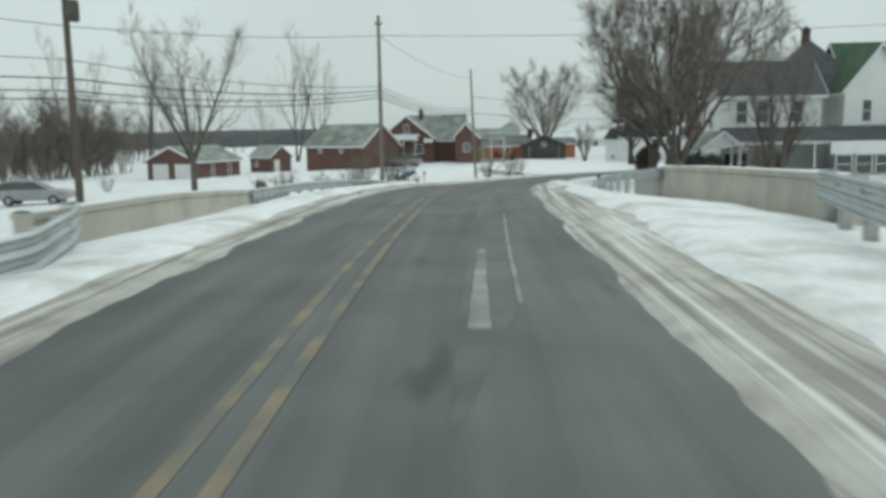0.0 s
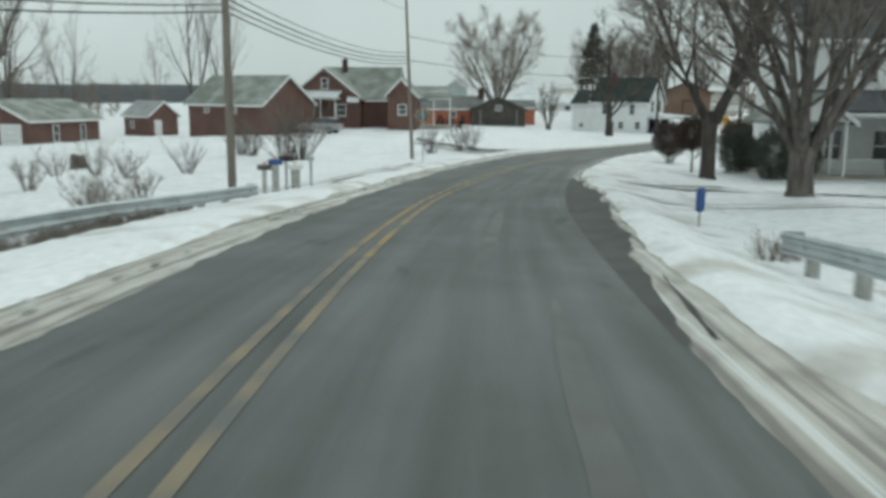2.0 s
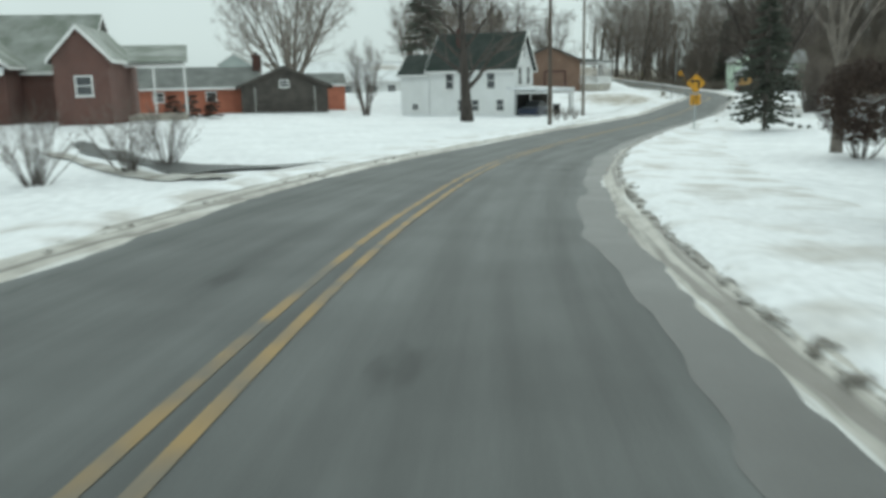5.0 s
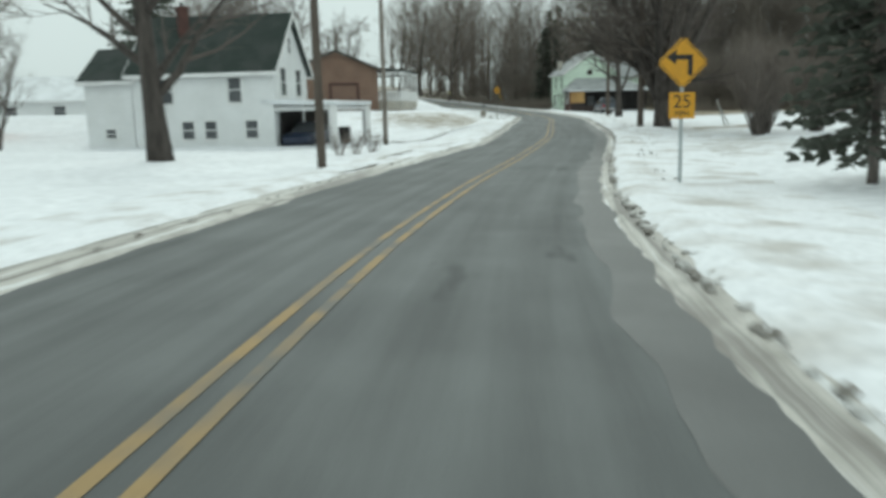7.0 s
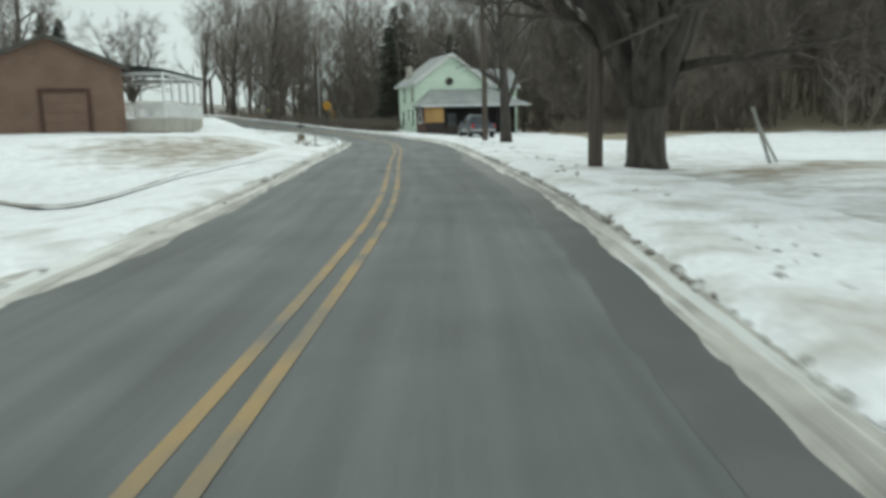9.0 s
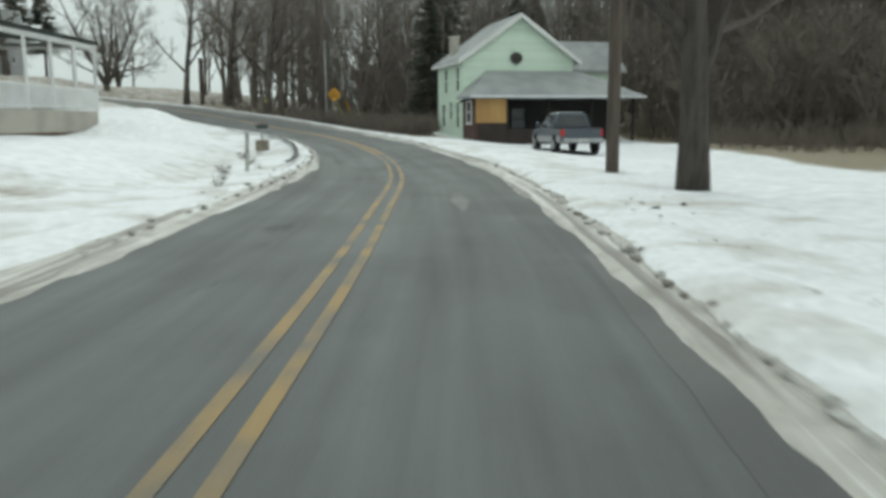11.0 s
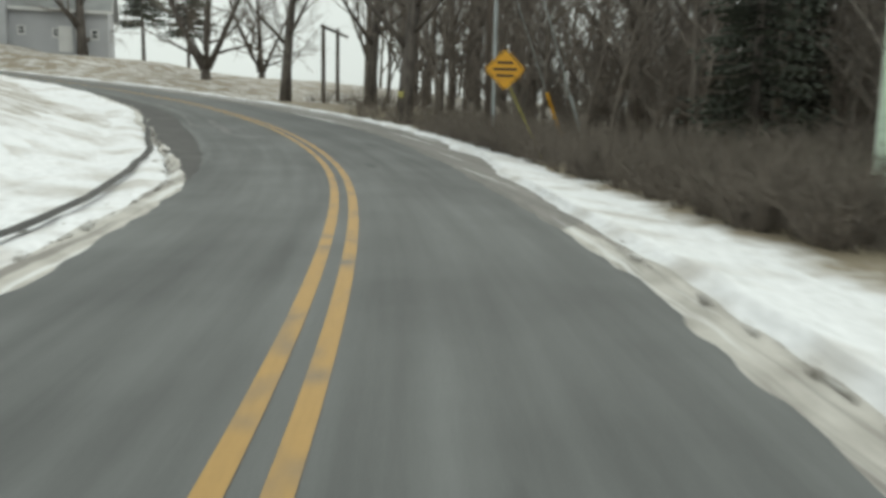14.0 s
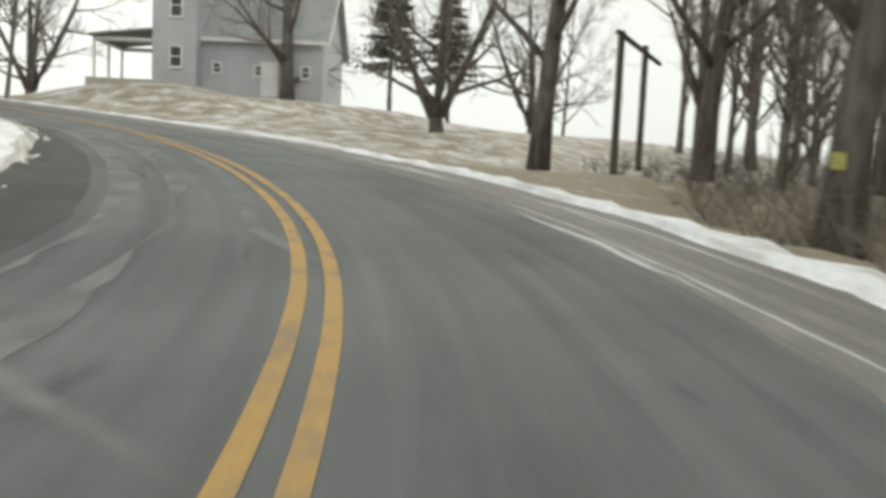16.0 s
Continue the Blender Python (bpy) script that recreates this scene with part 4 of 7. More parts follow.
tree_kind("bush", bush_geo(1, 2.2, 26), ("bark", "twig"), "crown")
tree_kind("bush_b", bush_geo(2, 2.6, 34), ("bark", "twig"), "crown")
tree_kind("weeds", bush_geo(4, 1.2, 18), ("twig", "twig"), "crown")
tree_kind("clump_bush", bush_geo(8, 4.6, 80, spread=0.42), ("bark", "twig"), "crown")
tree_kind("cone", spruce_geo(14, 2.0, 1.5, 0.03, 0.2), ("bark", "hedge"))
tree_kind("ball", bush_geo(3, 2.3, 16, True), ("bark", "hedge"), "crown")
tree_kind("yew", bush_geo(13, 2.4, 12, True), ("bark", "needle"))
tree_kind("ball_high", bush_geo(6, 1.9, 10, True, 0.8), ("bark", "hedge"), "crown")

# trees round the brick houses and the field to the west
plant("vee", -25.6, 84.5, 20, 1.1, "tall bare tree with upright limbs in the snowy field", name="bare_tree")
for x, y, t, s in ((-67, 150, 10, 1.3), (-60, 168, 80, 1.35), (-74, 160, 150, 1.0), (-52, 175, 200, 1.0), (-29, 165, 40, 1.3), (-25, 172, 300, 1.1), (-40, 185, 110, 0.8), (-90, 150, 60, 1.0), (-100, 165, 30, 0.9)):
    plant("poplar" if s > 0.95 else "tall", x, y, t, s, "tall bare tree at the far edge of the field", group="trees behind the garage", name="bare_tree")
plant("wide", 22.0, 174.5, 70, 1.35, "wide bare tree standing behind the orange house", name="bare_tree")
plant("clump", 24.9, 142.7, 40, 0.42, "slim many-stemmed bare tree beside the orange house", name="bare_tree")
plant("upright", 15.8, 54.9, 15, 1.0, "large bare tree in front of the white house", name="bare_tree")
plant("twin", 17.0, 65.9, 130, 1.0, "bare yard tree with a dark trunk", name="bare_tree")
plant("clump", 25.5, 62.5, 200, 0.7, "bare many-stemmed tree beside the porch", name="bare_tree")
plant("tall", 30, 92, 40, 0.8, "bare tree behind the yard", name="bare_tree")
plant("ball", 19.3, 77.6, 0, 1.0, "round brown leafless shrub on a short stem", "shrub", name="round_shrub")
plant("ball_high", 17.4, 69.0, 60, 1.0, "small round-headed brown tree on a thin stem", "shrub", name="round_shrub")
for x, y, q, w in ((20.0, 69.6, 1.15, 0.7), (20.5, 66.4, 1.2, 0.7), (21.9, 66.6, 1.1, 0.8), (22.0, 72.4, 0.9, 0.9), (26.8, 66.0, 0.85, 0.8)):
    plant("yew", x, y, x * 70, q, "dark dense evergreen shrub by the porch", "shrub", "evergreen shrubs by the porch", name="evergreen_shrub", fat=w, z=gz(x, y) - 0.45 * q)
plant("clump_bush", 23.4, 60.0, 120, 0.75, "tall leafless many-stemmed shrub before the porch", "shrub", name="shrub")
for k, x, y, s in (("bush_b", 5.6, 98, 1.0), ("bush", 9.4, 100.5, 1.1), ("bush_b", 8.2, 99.4, 0.9), ("bush", -8.5, 92, 1.2), ("bush_b", -9.6, 93.5, 1.2), ("bush", -7.5, 66.5, 0.8), ("weeds", -9.5, 64, 1.2), ("weeds", -12, 60, 1.3),
                   ("weeds", -6.5, 56, 1.1), ("weeds", -5.5, 50, 1.0), ("bush", -13.5, 72, 0.9), ("bush", -16.5, 74.5, 0.8), ("weeds", -7.2, 53, 1.2), ("weeds", -4.9, 46.5, 0.9), ("bush", -36, 88, 0.9)):
    plant(k, x, y, x * 40, s, "leafless brown shrub standing in the snow", "shrub", "leafless shrubs", name="shrub")

for x, y in ((8.9, 132.4), (10.2, 132.2), (11.6, 132.0)):
    plant("cone", x, y, x * 50, 0.95, "small conical brown shrub before the orange house", "shrub", "shrubs before the orange house", name="conical_shrub")
plant("bush_b", -4.2, 86.0, 10, 1.7, "tall leafless brown shrub standing in the snow", "shrub", "leafless shrubs", name="shrub")
plant("bush_b", -5.6, 87.5, 80, 1.6, "tall leafless brown shrub standing in the snow", "shrub", "leafless shrubs", name="shrub")

# the white house's trees, the spruce, the old tree by the road
plant("yard", 29.9, 129.3, 30, 1.35, "large bare tree in front of the white house", name="bare_tree")
plant("pine_high", 38.0, 170, 30, 1.35, "dark pine with a high crown behind the white house", "tree", name="pine_tree")
for x, y, t, s in ((46, 172, 0, 0.9), (52, 186, 90, 1.0), (40, 186, 200, 0.85), (60, 196, 130, 0.95)):
    plant("broad", x, y, t, s, "wide bare tree behind the houses", group="trees behind the houses", name="bare_tree")
plant("spruce", 38.8, 106.9, 0, 0.95, "dark spruce with drooping lower branches", "tree", name="spruce_tree")
plant("ball", 29.0, 89.9, 30, 1.15, "brown clipped shrub at the edge of the lawn", "shrub", name="round_shrub")
plant("old", 59.0, 132.5, 75, 1.05, "old bare tree with a thick dark trunk near the road", name="bare_tree", fat=1.0)
plant("yard", 72.55, 151.0, 60, 1.15, "bare tree with a thick trunk at the roadside", name="bare_tree", fat=0.78)
for k, (x, y) in enumerate(((54.3, 122.0), (55.2, 122.5), (57.3, 121.3), (60.5, 119.5), (63.5, 118.5))):
    plant("clump_bush", x, y, 50 * k, 1.0 - 0.06 * k, "tall leafless shrub in a row along the lawn", "shrub", "shrubs along the lawn", name="shrub")

# the bank of the last bend
plant("lawn", 76.6, 246.2, 200, 1.2, "spreading bare tree by the farmhouse", name="bare_tree")
plant("maple", 85.3, 238.5, 60, 1.15, "spreading bare tree on the grassy bank", name="bare_tree")
plant("maple", 92.6, 259.7, 160, 1.1, "spreading bare tree at the top of the bank", name="bare_tree")
plant("tall_c", 95.4, 262.6, 20, 0.9, "bare tree at the top of the bank", name="bare_tree")
plant("pine_high", 81.5, 266, 0, 1.2, "dark pine with a bare lower trunk", "tree", name="pine_tree")
plant("pine_high", 86.5, 274, 70, 1.25, "dark pine with a bare lower trunk", "tree", name="pine_tree")
plant("maple", 57.5, 255, 10, 1.1, "bare tree beyond the farmhouse", name="bare_tree")
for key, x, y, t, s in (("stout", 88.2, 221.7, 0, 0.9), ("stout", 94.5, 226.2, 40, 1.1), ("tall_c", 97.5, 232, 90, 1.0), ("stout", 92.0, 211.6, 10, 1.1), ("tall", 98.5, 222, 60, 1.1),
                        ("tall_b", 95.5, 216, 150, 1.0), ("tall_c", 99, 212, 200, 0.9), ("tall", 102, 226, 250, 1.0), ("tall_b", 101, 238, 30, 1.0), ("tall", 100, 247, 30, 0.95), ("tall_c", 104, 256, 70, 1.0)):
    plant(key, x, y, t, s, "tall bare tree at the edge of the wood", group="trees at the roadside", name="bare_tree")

# the wood: trees one could count, then far ones as one mass
rng = random.Random(77)
spots = []
while len(spots) < 72:
    x, y = rng.uniform(84, 122), rng.uniform(178, 256)
    z0, o, w = ground_z([x], [y])
    inside = (y > 190 or x > 104) and o[0] > 7.5 and not (60 < x < 108 and y < 194 and x - 88 < (194 - y) * 1.4) and not (x < 100 and y > 232) and not (x < 93 and y > 212)
    if inside and all((x - a) ** 2 + (y - b) ** 2 > 7 for a, b in spots):
        spots.append((x, y))
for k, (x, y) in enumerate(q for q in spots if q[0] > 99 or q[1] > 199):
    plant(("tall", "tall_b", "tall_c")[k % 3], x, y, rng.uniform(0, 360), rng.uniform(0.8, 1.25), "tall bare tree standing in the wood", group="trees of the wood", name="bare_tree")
for k, (x, y, s) in enumerate(((99, 196, 0.9), (103, 200, 1.1), (108, 204, 1.2), (104, 191, 0.8), (114, 200, 1.0))):
    plant("pine", x, y, 70 * k, s, "dark evergreen among the bare trees of the wood", "tree", "evergreens of the wood", name="evergreen_tree")


def far_wood(name, areas, count, seed, label, hi=(11, 17), low=False, material="twig"):
    """A distant stand of bare trees as one mass: stems, boughs and twigs."""
    rng = random.Random(seed)
    g = Geo()
    for _ in range(count):
        x0, y0, x1, y1 = rng.choice(areas)
        x, y = rng.uniform(x0, x1), rng.uniform(y0, y1)
        z, h = gz(x, y), rng.uniform(*hi)
        if math.hypot(x - 40, y - 110) > 160:
            z -= 2.0
        top = Vector((x + rng.gauss(0, 1.3), y + rng.gauss(0, 1.3), z + h))
        foot = Vector((x, y, z - 0.5))
        g.tube([foot, foot.lerp(top, 0.5), top], [0.13, 0.085, 0.02], 4, False)
        for _ in range(26 if low else 34):
            p = foot.lerp(top, rng.uniform(0.15 if low else 0.3, 0.98))
            a = rng.uniform(0, 2 * math.pi)
            e = p + Vector((math.cos(a) * rng.uniform(0.6, 2.2), math.sin(a) * rng.uniform(0.6, 2.2), rng.uniform(0.4, 2.6)))
            g.tube([p, e], [0.045, 0.012], 3, False)
            for _ in range(5):
                q = p.lerp(e, rng.uniform(0.3, 1))
                g.tube([q, q + Vector((rng.uniform(-1, 1), rng.uniform(-1, 1), rng.uniform(0, 1.2)))], [0.02, 0.006], 3, False)
    ob = new(name, g.mesh(name, material))
    return tagged(ob, label, "trees", kind="stuff")


far_wood("far_wood", [(112, 150, 150, 200), (110, 105, 150, 160), (150, 105, 200, 180), (112, 150, 170, 205), (88, 95, 125, 118)], 1000, 5, "brown bare woods closing the view to the east", (10, 20), material="twig_mid")
far_wood("far_belt", [(108, 215, 145, 255), (112, 200, 150, 232)], 130, 17, "belt of bare brown trees before the far snowfield", (8, 17), True)
far_wood("field_wood", [(-150, 120, -70, 210), (-110, 85, -62, 130), (-150, 200, -60, 260)], 400, 6, "brown bare woods beyond the snowy field", (5, 12), True)
far_wood("hill_wood", [(52, 205, 66, 240)], 45, 8, "bare trees on the rise behind the houses", (9, 14))
far_wood("thicket", [(-84, 98, -56, 118), (-66, 118, -53, 142)], 170, 10, "dense dark thicket at the edge of the field", (5, 13), True)


def brush(name, areas, count, seed, label, high=(0.5, 1.8), material="twig"):
    rng = random.Random(seed)
    g = Geo()
    for _ in range(count):
        x0, y0, x1, y1 = rng.choice(areas)
        x, y = rng.uniform(x0, x1), rng.uniform(y0, y1)
        z0, o, w = ground_z([x], [y])
        if abs(o[0]) < 4.3:
            continue
        p, h = Vector((x, y, z0[0] - 0.1)), rng.uniform(*high)
        for _ in range(5):
            d = Vector((rng.uniform(-1, 1), rng.uniform(-1, 1), rng.uniform(0.6, 1.8))).normalized()
            q = p + d * h
            g.tube([p, p.lerp(q, 0.5) + Vector((0, 0, 0.1)), q], [0.012, 0.009, 0.003], 3, False)
            for _ in range(2):
                s = p.lerp(q, rng.uniform(0.3, 0.9))
                g.tube([s, s + Vector((rng.uniform(-1, 1), rng.uniform(-1, 1), rng.uniform(-0.2, 0.9))) * h * 0.4], [0.007, 0.002], 3, False)
    return tagged(new(name, g.mesh(name, material)), label, "undergrowth", kind="stuff")


def roadside(s0, s1, o0, o1, count, seed, high):
    """Brown scrub standing behind the ploughed snow."""
    rng = random.Random(seed)
    g = Geo()
    for _ in range(count):
        p = on_road(rng.uniform(s0, s1), o0 + (o1 - o0) * rng.random() ** 1.5)
        if p.x > 87.4 and p.y < 185.2:
            continue
        p.z = gz(p.x, p.y) - 0.1
        h = rng.uniform(*high)
        for _ in range(6):
            d = Vector((rng.uniform(-0.8, 0.8), rng.uniform(-0.8, 0.8), rng.uniform(0.6, 1.8))).normalized()
            q = p + d * h
            g.tube([p, p.lerp(q, 0.5) + Vector((0, 0, 0.1)), q], [0.013, 0.01, 0.003], 3, False)
            for _ in range(3):
                s = p.lerp(q, rng.uniform(0.3, 0.9))
                g.tube([s, s + Vector((rng.uniform(-1, 1), rng.uniform(-1, 1), rng.uniform(-0.2, 0.9))) * h * 0.4], [0.008, 0.003], 3, False)
    return tagged(new("roadside_scrub", g.mesh("roadside_scrub", "twig_mid")), "tangled brown scrub behind the ploughed snow", "undergrowth", kind="stuff")


roadside(206.5, 226, 4.4, 10.5, 760, 31, (0.3, 1.3))
brush("undergrowth", [(89, 192, 112, 216), (91, 204, 106, 232), (92, 186, 104, 196), (90.5, 196, 97, 222), (88, 187, 96, 202)], 800, 15, "tangled brown undergrowth under the trees", (0.4, 1.6), "twig_mid")
far_wood("saplings", [(97, 203, 118, 228), (100, 185, 122, 205), (108, 110, 125, 180), (106, 100, 125, 150)], 240, 9, "thin brown saplings and scrub between the trees", (3, 7), True, "twig_pale")
brush("bank_brush", [(90, 157.5, 112, 164), (94, 164, 112, 168), (102, 168, 115, 182)], 900, 19, "tangled brown brush behind the snowy drive", (0.5, 1.7), "twig_mid")
far_wood("bank_saplings", [(97, 156, 112, 168), (103, 168, 115, 182)], 90, 29, "thin brown saplings behind the snowy drive", (3, 8), True, "twig_mid")
brush("corner_brush", [(88.8, 184.2, 95, 188), (88.2, 185.6, 92, 189), (90.5, 182.9, 96, 186), (87.2, 182, 89.5, 186), (86.9, 180.6, 88.4, 183)], 560, 37, "tangled brown brush beside the mint green house", (0.45, 1.3), "twig_mid")
brush("dead_weeds", [(93, 186, 99, 193)], 160, 16, "tall brown dead weeds behind the snow", (1.0, 1.9))


# ---- houses ----
def window(parent, x, y, z, w, h, face, sash=True, trim="white_trim"):
    """A window on a wall: frame, pane and sill. face: the way it looks, in degrees from the house's own +x."""
    m = pose(x, y, z, 0, 0, face - 90)
    fr = Geo()
    t, d = 0.09, 0.05
    fr.box(-w / 2 - t, -0.02, h / 2, w / 2 + t, d, h / 2 + t)
    fr.box(-w / 2 - t, -0.02, -h / 2 - t, w / 2 + t, d, -h / 2)
    fr.box(-w / 2 - t, -0.02, -h / 2, -w / 2, d, h / 2)
    fr.box(w / 2, -0.02, -h / 2, w / 2 + t, d, h / 2)
    if sash:
        fr.box(-w / 2, 0, -0.03, w / 2, d - 0.01, 0.03)
    win = part("window", fr, trim, parent)
    win.matrix_basis = m
    part("pane", Geo().box(-w / 2, -0.02, -h / 2, w / 2, 0.012, h / 2), "glass", win)
    part("sill", Geo().box(-w / 2 - t - 0.04, -0.02, -h / 2 - t - 0.05, w / 2 + t + 0.04, d + 0.05, -h / 2 - t), trim, win)
    return win


def door(parent, x, y, z, w, h, face, material="white_trim"):
    m = pose(x, y, z, 0, 0, face - 90)
    g = Geo().box(-w / 2, -0.02, 0, w / 2, 0.045, h, 0.01)
    for k in range(2):
        g.box(-w * 0.33, 0.03, h * (0.1 + 0.45 * k), w * 0.33, 0.06, h * (0.45 + 0.45 * k), 0.01)
    d = part("door", g, material, parent)
    d.matrix_basis = m
    fr = Geo().box(-w / 2 - 0.09, -0.02, 0, -w / 2, 0.06, h + 0.09).box(w / 2, -0.02, 0, w / 2 + 0.09, 0.06, h + 0.09).box(-w / 2, -0.02, h, w / 2, 0.06, h + 0.09)
    part("door_frame", fr, "white_trim", d)
    part("door_knob", Geo().tube([(w * 0.38, 0.045, h * 0.48), (w * 0.38, 0.11, h * 0.48)], [0.03, 0.035], 8), "chrome", d)
    return d


def block(parent, x, y, z, length, width, h, rise, turn, wall, roof, over=0.4, foot=0.6, fascia="white_trim"):
    """Walls under a gabled roof, its ridge along the block's own x. Returns a function that places things on its walls."""
    m = pose(x, y, z, 0, 0, turn)
    a, b = length / 2, width / 2
    g = Geo()
    g.prism([(-b, -foot), (b, -foot), (b, h), (0, h + rise), (-b, h)], "x", -a, a)
    w = part("wall", g, wall, parent)
    w.matrix_basis = m
    k = rise / b
    t = 0.16
    r = Geo()
    for s in (-1, 1):
        o = [(s * (b + over), h - k * over), (0, h + rise), (0, h + rise + t), (s * (b + over), h - k * over + t)]
        r.prism(o, "x", -a - over, a + over)
    rf = part("roof", r, roof, parent)
    rf.matrix_basis = m @ Matrix.Translation((0, 0, 0.02))
    for e in (-1, 1):
        for s in (-1, 1):
            o = [(s * (b + over), h - k * over - 0.12), (0, h + rise - 0.12), (0, h + rise + t), (s * (b + over), h - k * over + t)]
            part("bargeboard", Geo().prism(o, "x", e * (a + over + 0.002), e * (a + over + 0.05)), fascia, rf)
        part("eaves_board", Geo().box(-a - over, e * (b + over) - 0.03, h - k * over - 0.14, a + over, e * (b + over) + 0.03, h - k * over + t * 0.6), fascia, rf)

    def on(face, u, v):
        """A spot u metres along and v metres up a wall: S, N are the eaves' sides, E, W the gables."""
        p = {"S": (u, -b, v), "N": (-u, b, v), "E": (a, u, v), "W": (-a, -u, v)}[face]
        q = m @ Vector(p)
        return q.x, q.y, q.z, turn + {"S": -90, "N": 90, "E": 0, "W": 180}[face]

    return on


def win(parent, on, face, u, v, w=0.9, h=1.3):
    x, y, z, f = on(face, u, v)
    return window(parent, x, y, z, w, h, f)


def dr(parent, on, face, u, v=0.0, w=0.92, h=2.05, material="white_trim"):
    x, y, z, f = on(face, u, v)
    return door(parent, x, y, z, w, h, f, material)


def chimney(parent, x, y, z0, z1, r=0.35, material="chimney"):
    g = Geo().box(x - r, y - r, z0, x + r, y + r, z1, 0.02).box(x - r - 0.06, y - r - 0.06, z1 - 0.2, x + r + 0.06, y + r + 0.06, z1, 0.02)
    c = part("chimney", g, material, parent)
    part("flue", Geo().tube([(x, y, z1 - 0.05), (x, y, z1 + 0.25)], [0.13, 0.12], 8), "dark", c)


def porch(parent, corners, z_deck, z_roof, posts, roof="roof_slate", rise=0.5, rail=0.0, thick=0.14, post="white_trim", wide=0.07):
    """An open porch over a four-cornered plan (first edge against the wall): deck, roof, posts and a railing."""
    p = [Vector((*c, 0)) for c in corners]
    deck = Geo()
    deck.add([(q.x, q.y, z) for z in (z_deck - 0.9, z_deck) for q in p], [(3, 2, 1, 0), (4, 5, 6, 7), (0, 1, 5, 4), (1, 2, 6, 5), (2, 3, 7, 6), (3, 0, 4, 7)])
    part("deck", deck, "concrete", parent)
    c = sum(p, Vector()) / 4
    e = [q + (q - c).normalized() * 0.35 for q in p]
    zs = [z_roof + rise, z_roof + rise, z_roof, z_roof]
    r = Geo().add([(q.x, q.y, z + t) for t in (0, thick) for q, z in zip(e, zs)], [(3, 2, 1, 0), (4, 5, 6, 7), (0, 1, 5, 4), (1, 2, 6, 5), (2, 3, 7, 6), (3, 0, 4, 7)])
    rf = part("porch_roof", r, roof, parent)
    bm = Geo()
    for i, j in ((2, 3), (1, 2), (3, 0)):
        bm.tube([(p[i].x, p[i].y, z_roof - 0.12), (p[j].x, p[j].y, z_roof - 0.12)], [0.13, 0.13], 4)
    part("beam", bm, "white_trim", rf)
    for k in range(posts):
        f = k / max(posts - 1, 1)
        q = p[3].lerp(p[2], f)
        part("post", Geo().box(q.x - wide, q.y - wide, z_deck, q.x + wide, q.y + wide, z_roof - 0.02, 0.012), post, parent)
    if rail:
        for i, j in ((2, 3), (1, 2), (3, 0)):
            a, b = p[i], p[j]
            g = Geo().tube([(a.x, a.y, z_deck + rail), (b.x, b.y, z_deck + rail)], [0.05, 0.05], 4).tube([(a.x, a.y, z_deck + 0.12), (b.x, b.y, z_deck + 0.12)], [0.04, 0.04], 4)
            n = max(int((b - a).length / 0.12), 2)
            for k in range(n + 1):
                q = a.lerp(b, k / n)
                g.box(q.x - 0.025, q.y - 0.025, z_deck + 0.1, q.x + 0.025, q.y + 0.025, z_deck + rail)
            part("railing", g, "white_trim", parent)


def house(name, label):
    return thing(name, Matrix(), label, "house")


# brick ranch house, its shed and the two-door garage
h1 = house("brick_house", "low red brick house with a grey gabled roof in the snow")
on = block(h1, -13.4, 124.0, -3.4, 10.6, 8.8, 3.5, 2.9, -32, "brick", "roof_olive")
for u in (-2.6, 1.4):
    win(h1, on, "S", u, 2.7, 0.55, 0.4)
sh = thing("garden_shed", Matrix(), "small red brick shed with a pale roof", "shed")
on = block(sh, -29.5, 141.7, -4.5, 5.2, 4.6, 2.7, 1.7, -38, "brick", "roof_pale", 0.3)
dr(sh, on, "E", -0.9, 0.0, 0.95, 2.0)
win(sh, on, "S", -0.9, 1.5, 0.6, 0.8)
ga = thing("garage", Matrix(), "red brick garage with two white roll-up doors", "garage")
on = block(ga, -36.4, 121.0, -4.4, 10.5, 8.4, 2.7, 1.9, 69.5, "brick", "roof_olive", 0.45)
for u in (-1.9, 1.9):
    x, y, z, f = on("W", u, 0.0)
    d = Geo()
    for k in range(4):
        d.box(-1.35, -0.02, 0.02 + 0.56 * k, 1.35, 0.05, 0.56 + 0.56 * k, 0.015)
    gd = part("garage_door", d, "white_trim", ga, "white panelled roll-up door")
    gd.matrix_basis = pose(x, y, z, 0, 0, f - 90)
for u in (-1.5, 2.6):
    x, y, z, f = on("S", u, 1.2)
    window(ga, x, y, z, 0.7, 1.6, f)

# brick house with cross gables and a porch
h2 = house("brick_gabled_house", "red brick house with cross gables and a chimney")
block(h2, -0.6, 138.7, -3.2, 9.0, 9, 3.9, 3.8, -8, "brick", "roof_olive")
on = block(h2, -4.9, 136, -3.2, 9, 8.4, 4.2, 3.3, 82, "brick", "roof_olive")
win(h2, on, "W", 0, 5.6, 0.7, 1.2)
for u in (-2, 2):
    win(h2, on, "W", u, 2.4, 1.1, 1.3)
on = block(h2, 4.3, 130.0, -2.9, 7, 3.3, 4.1, 1.75, 82, "brick", "roof_olive", 0.3)
win(h2, on, "W", 0.1, 2.3, 0.9, 1.1)
chimney(h2, -3.3, 138.5, 3.4, 5.6)
part("wall", Geo().box(3.4, 131.5, -3.6, 6.2, 140.5, 0.9), "brick", h2)
porch(h2, [(3.4, 135.6), (9.9, 134.9), (9.9, 129.9), (5.9, 130.5)], -2.6, 0.85, 3, "roof_olive", 1.3)
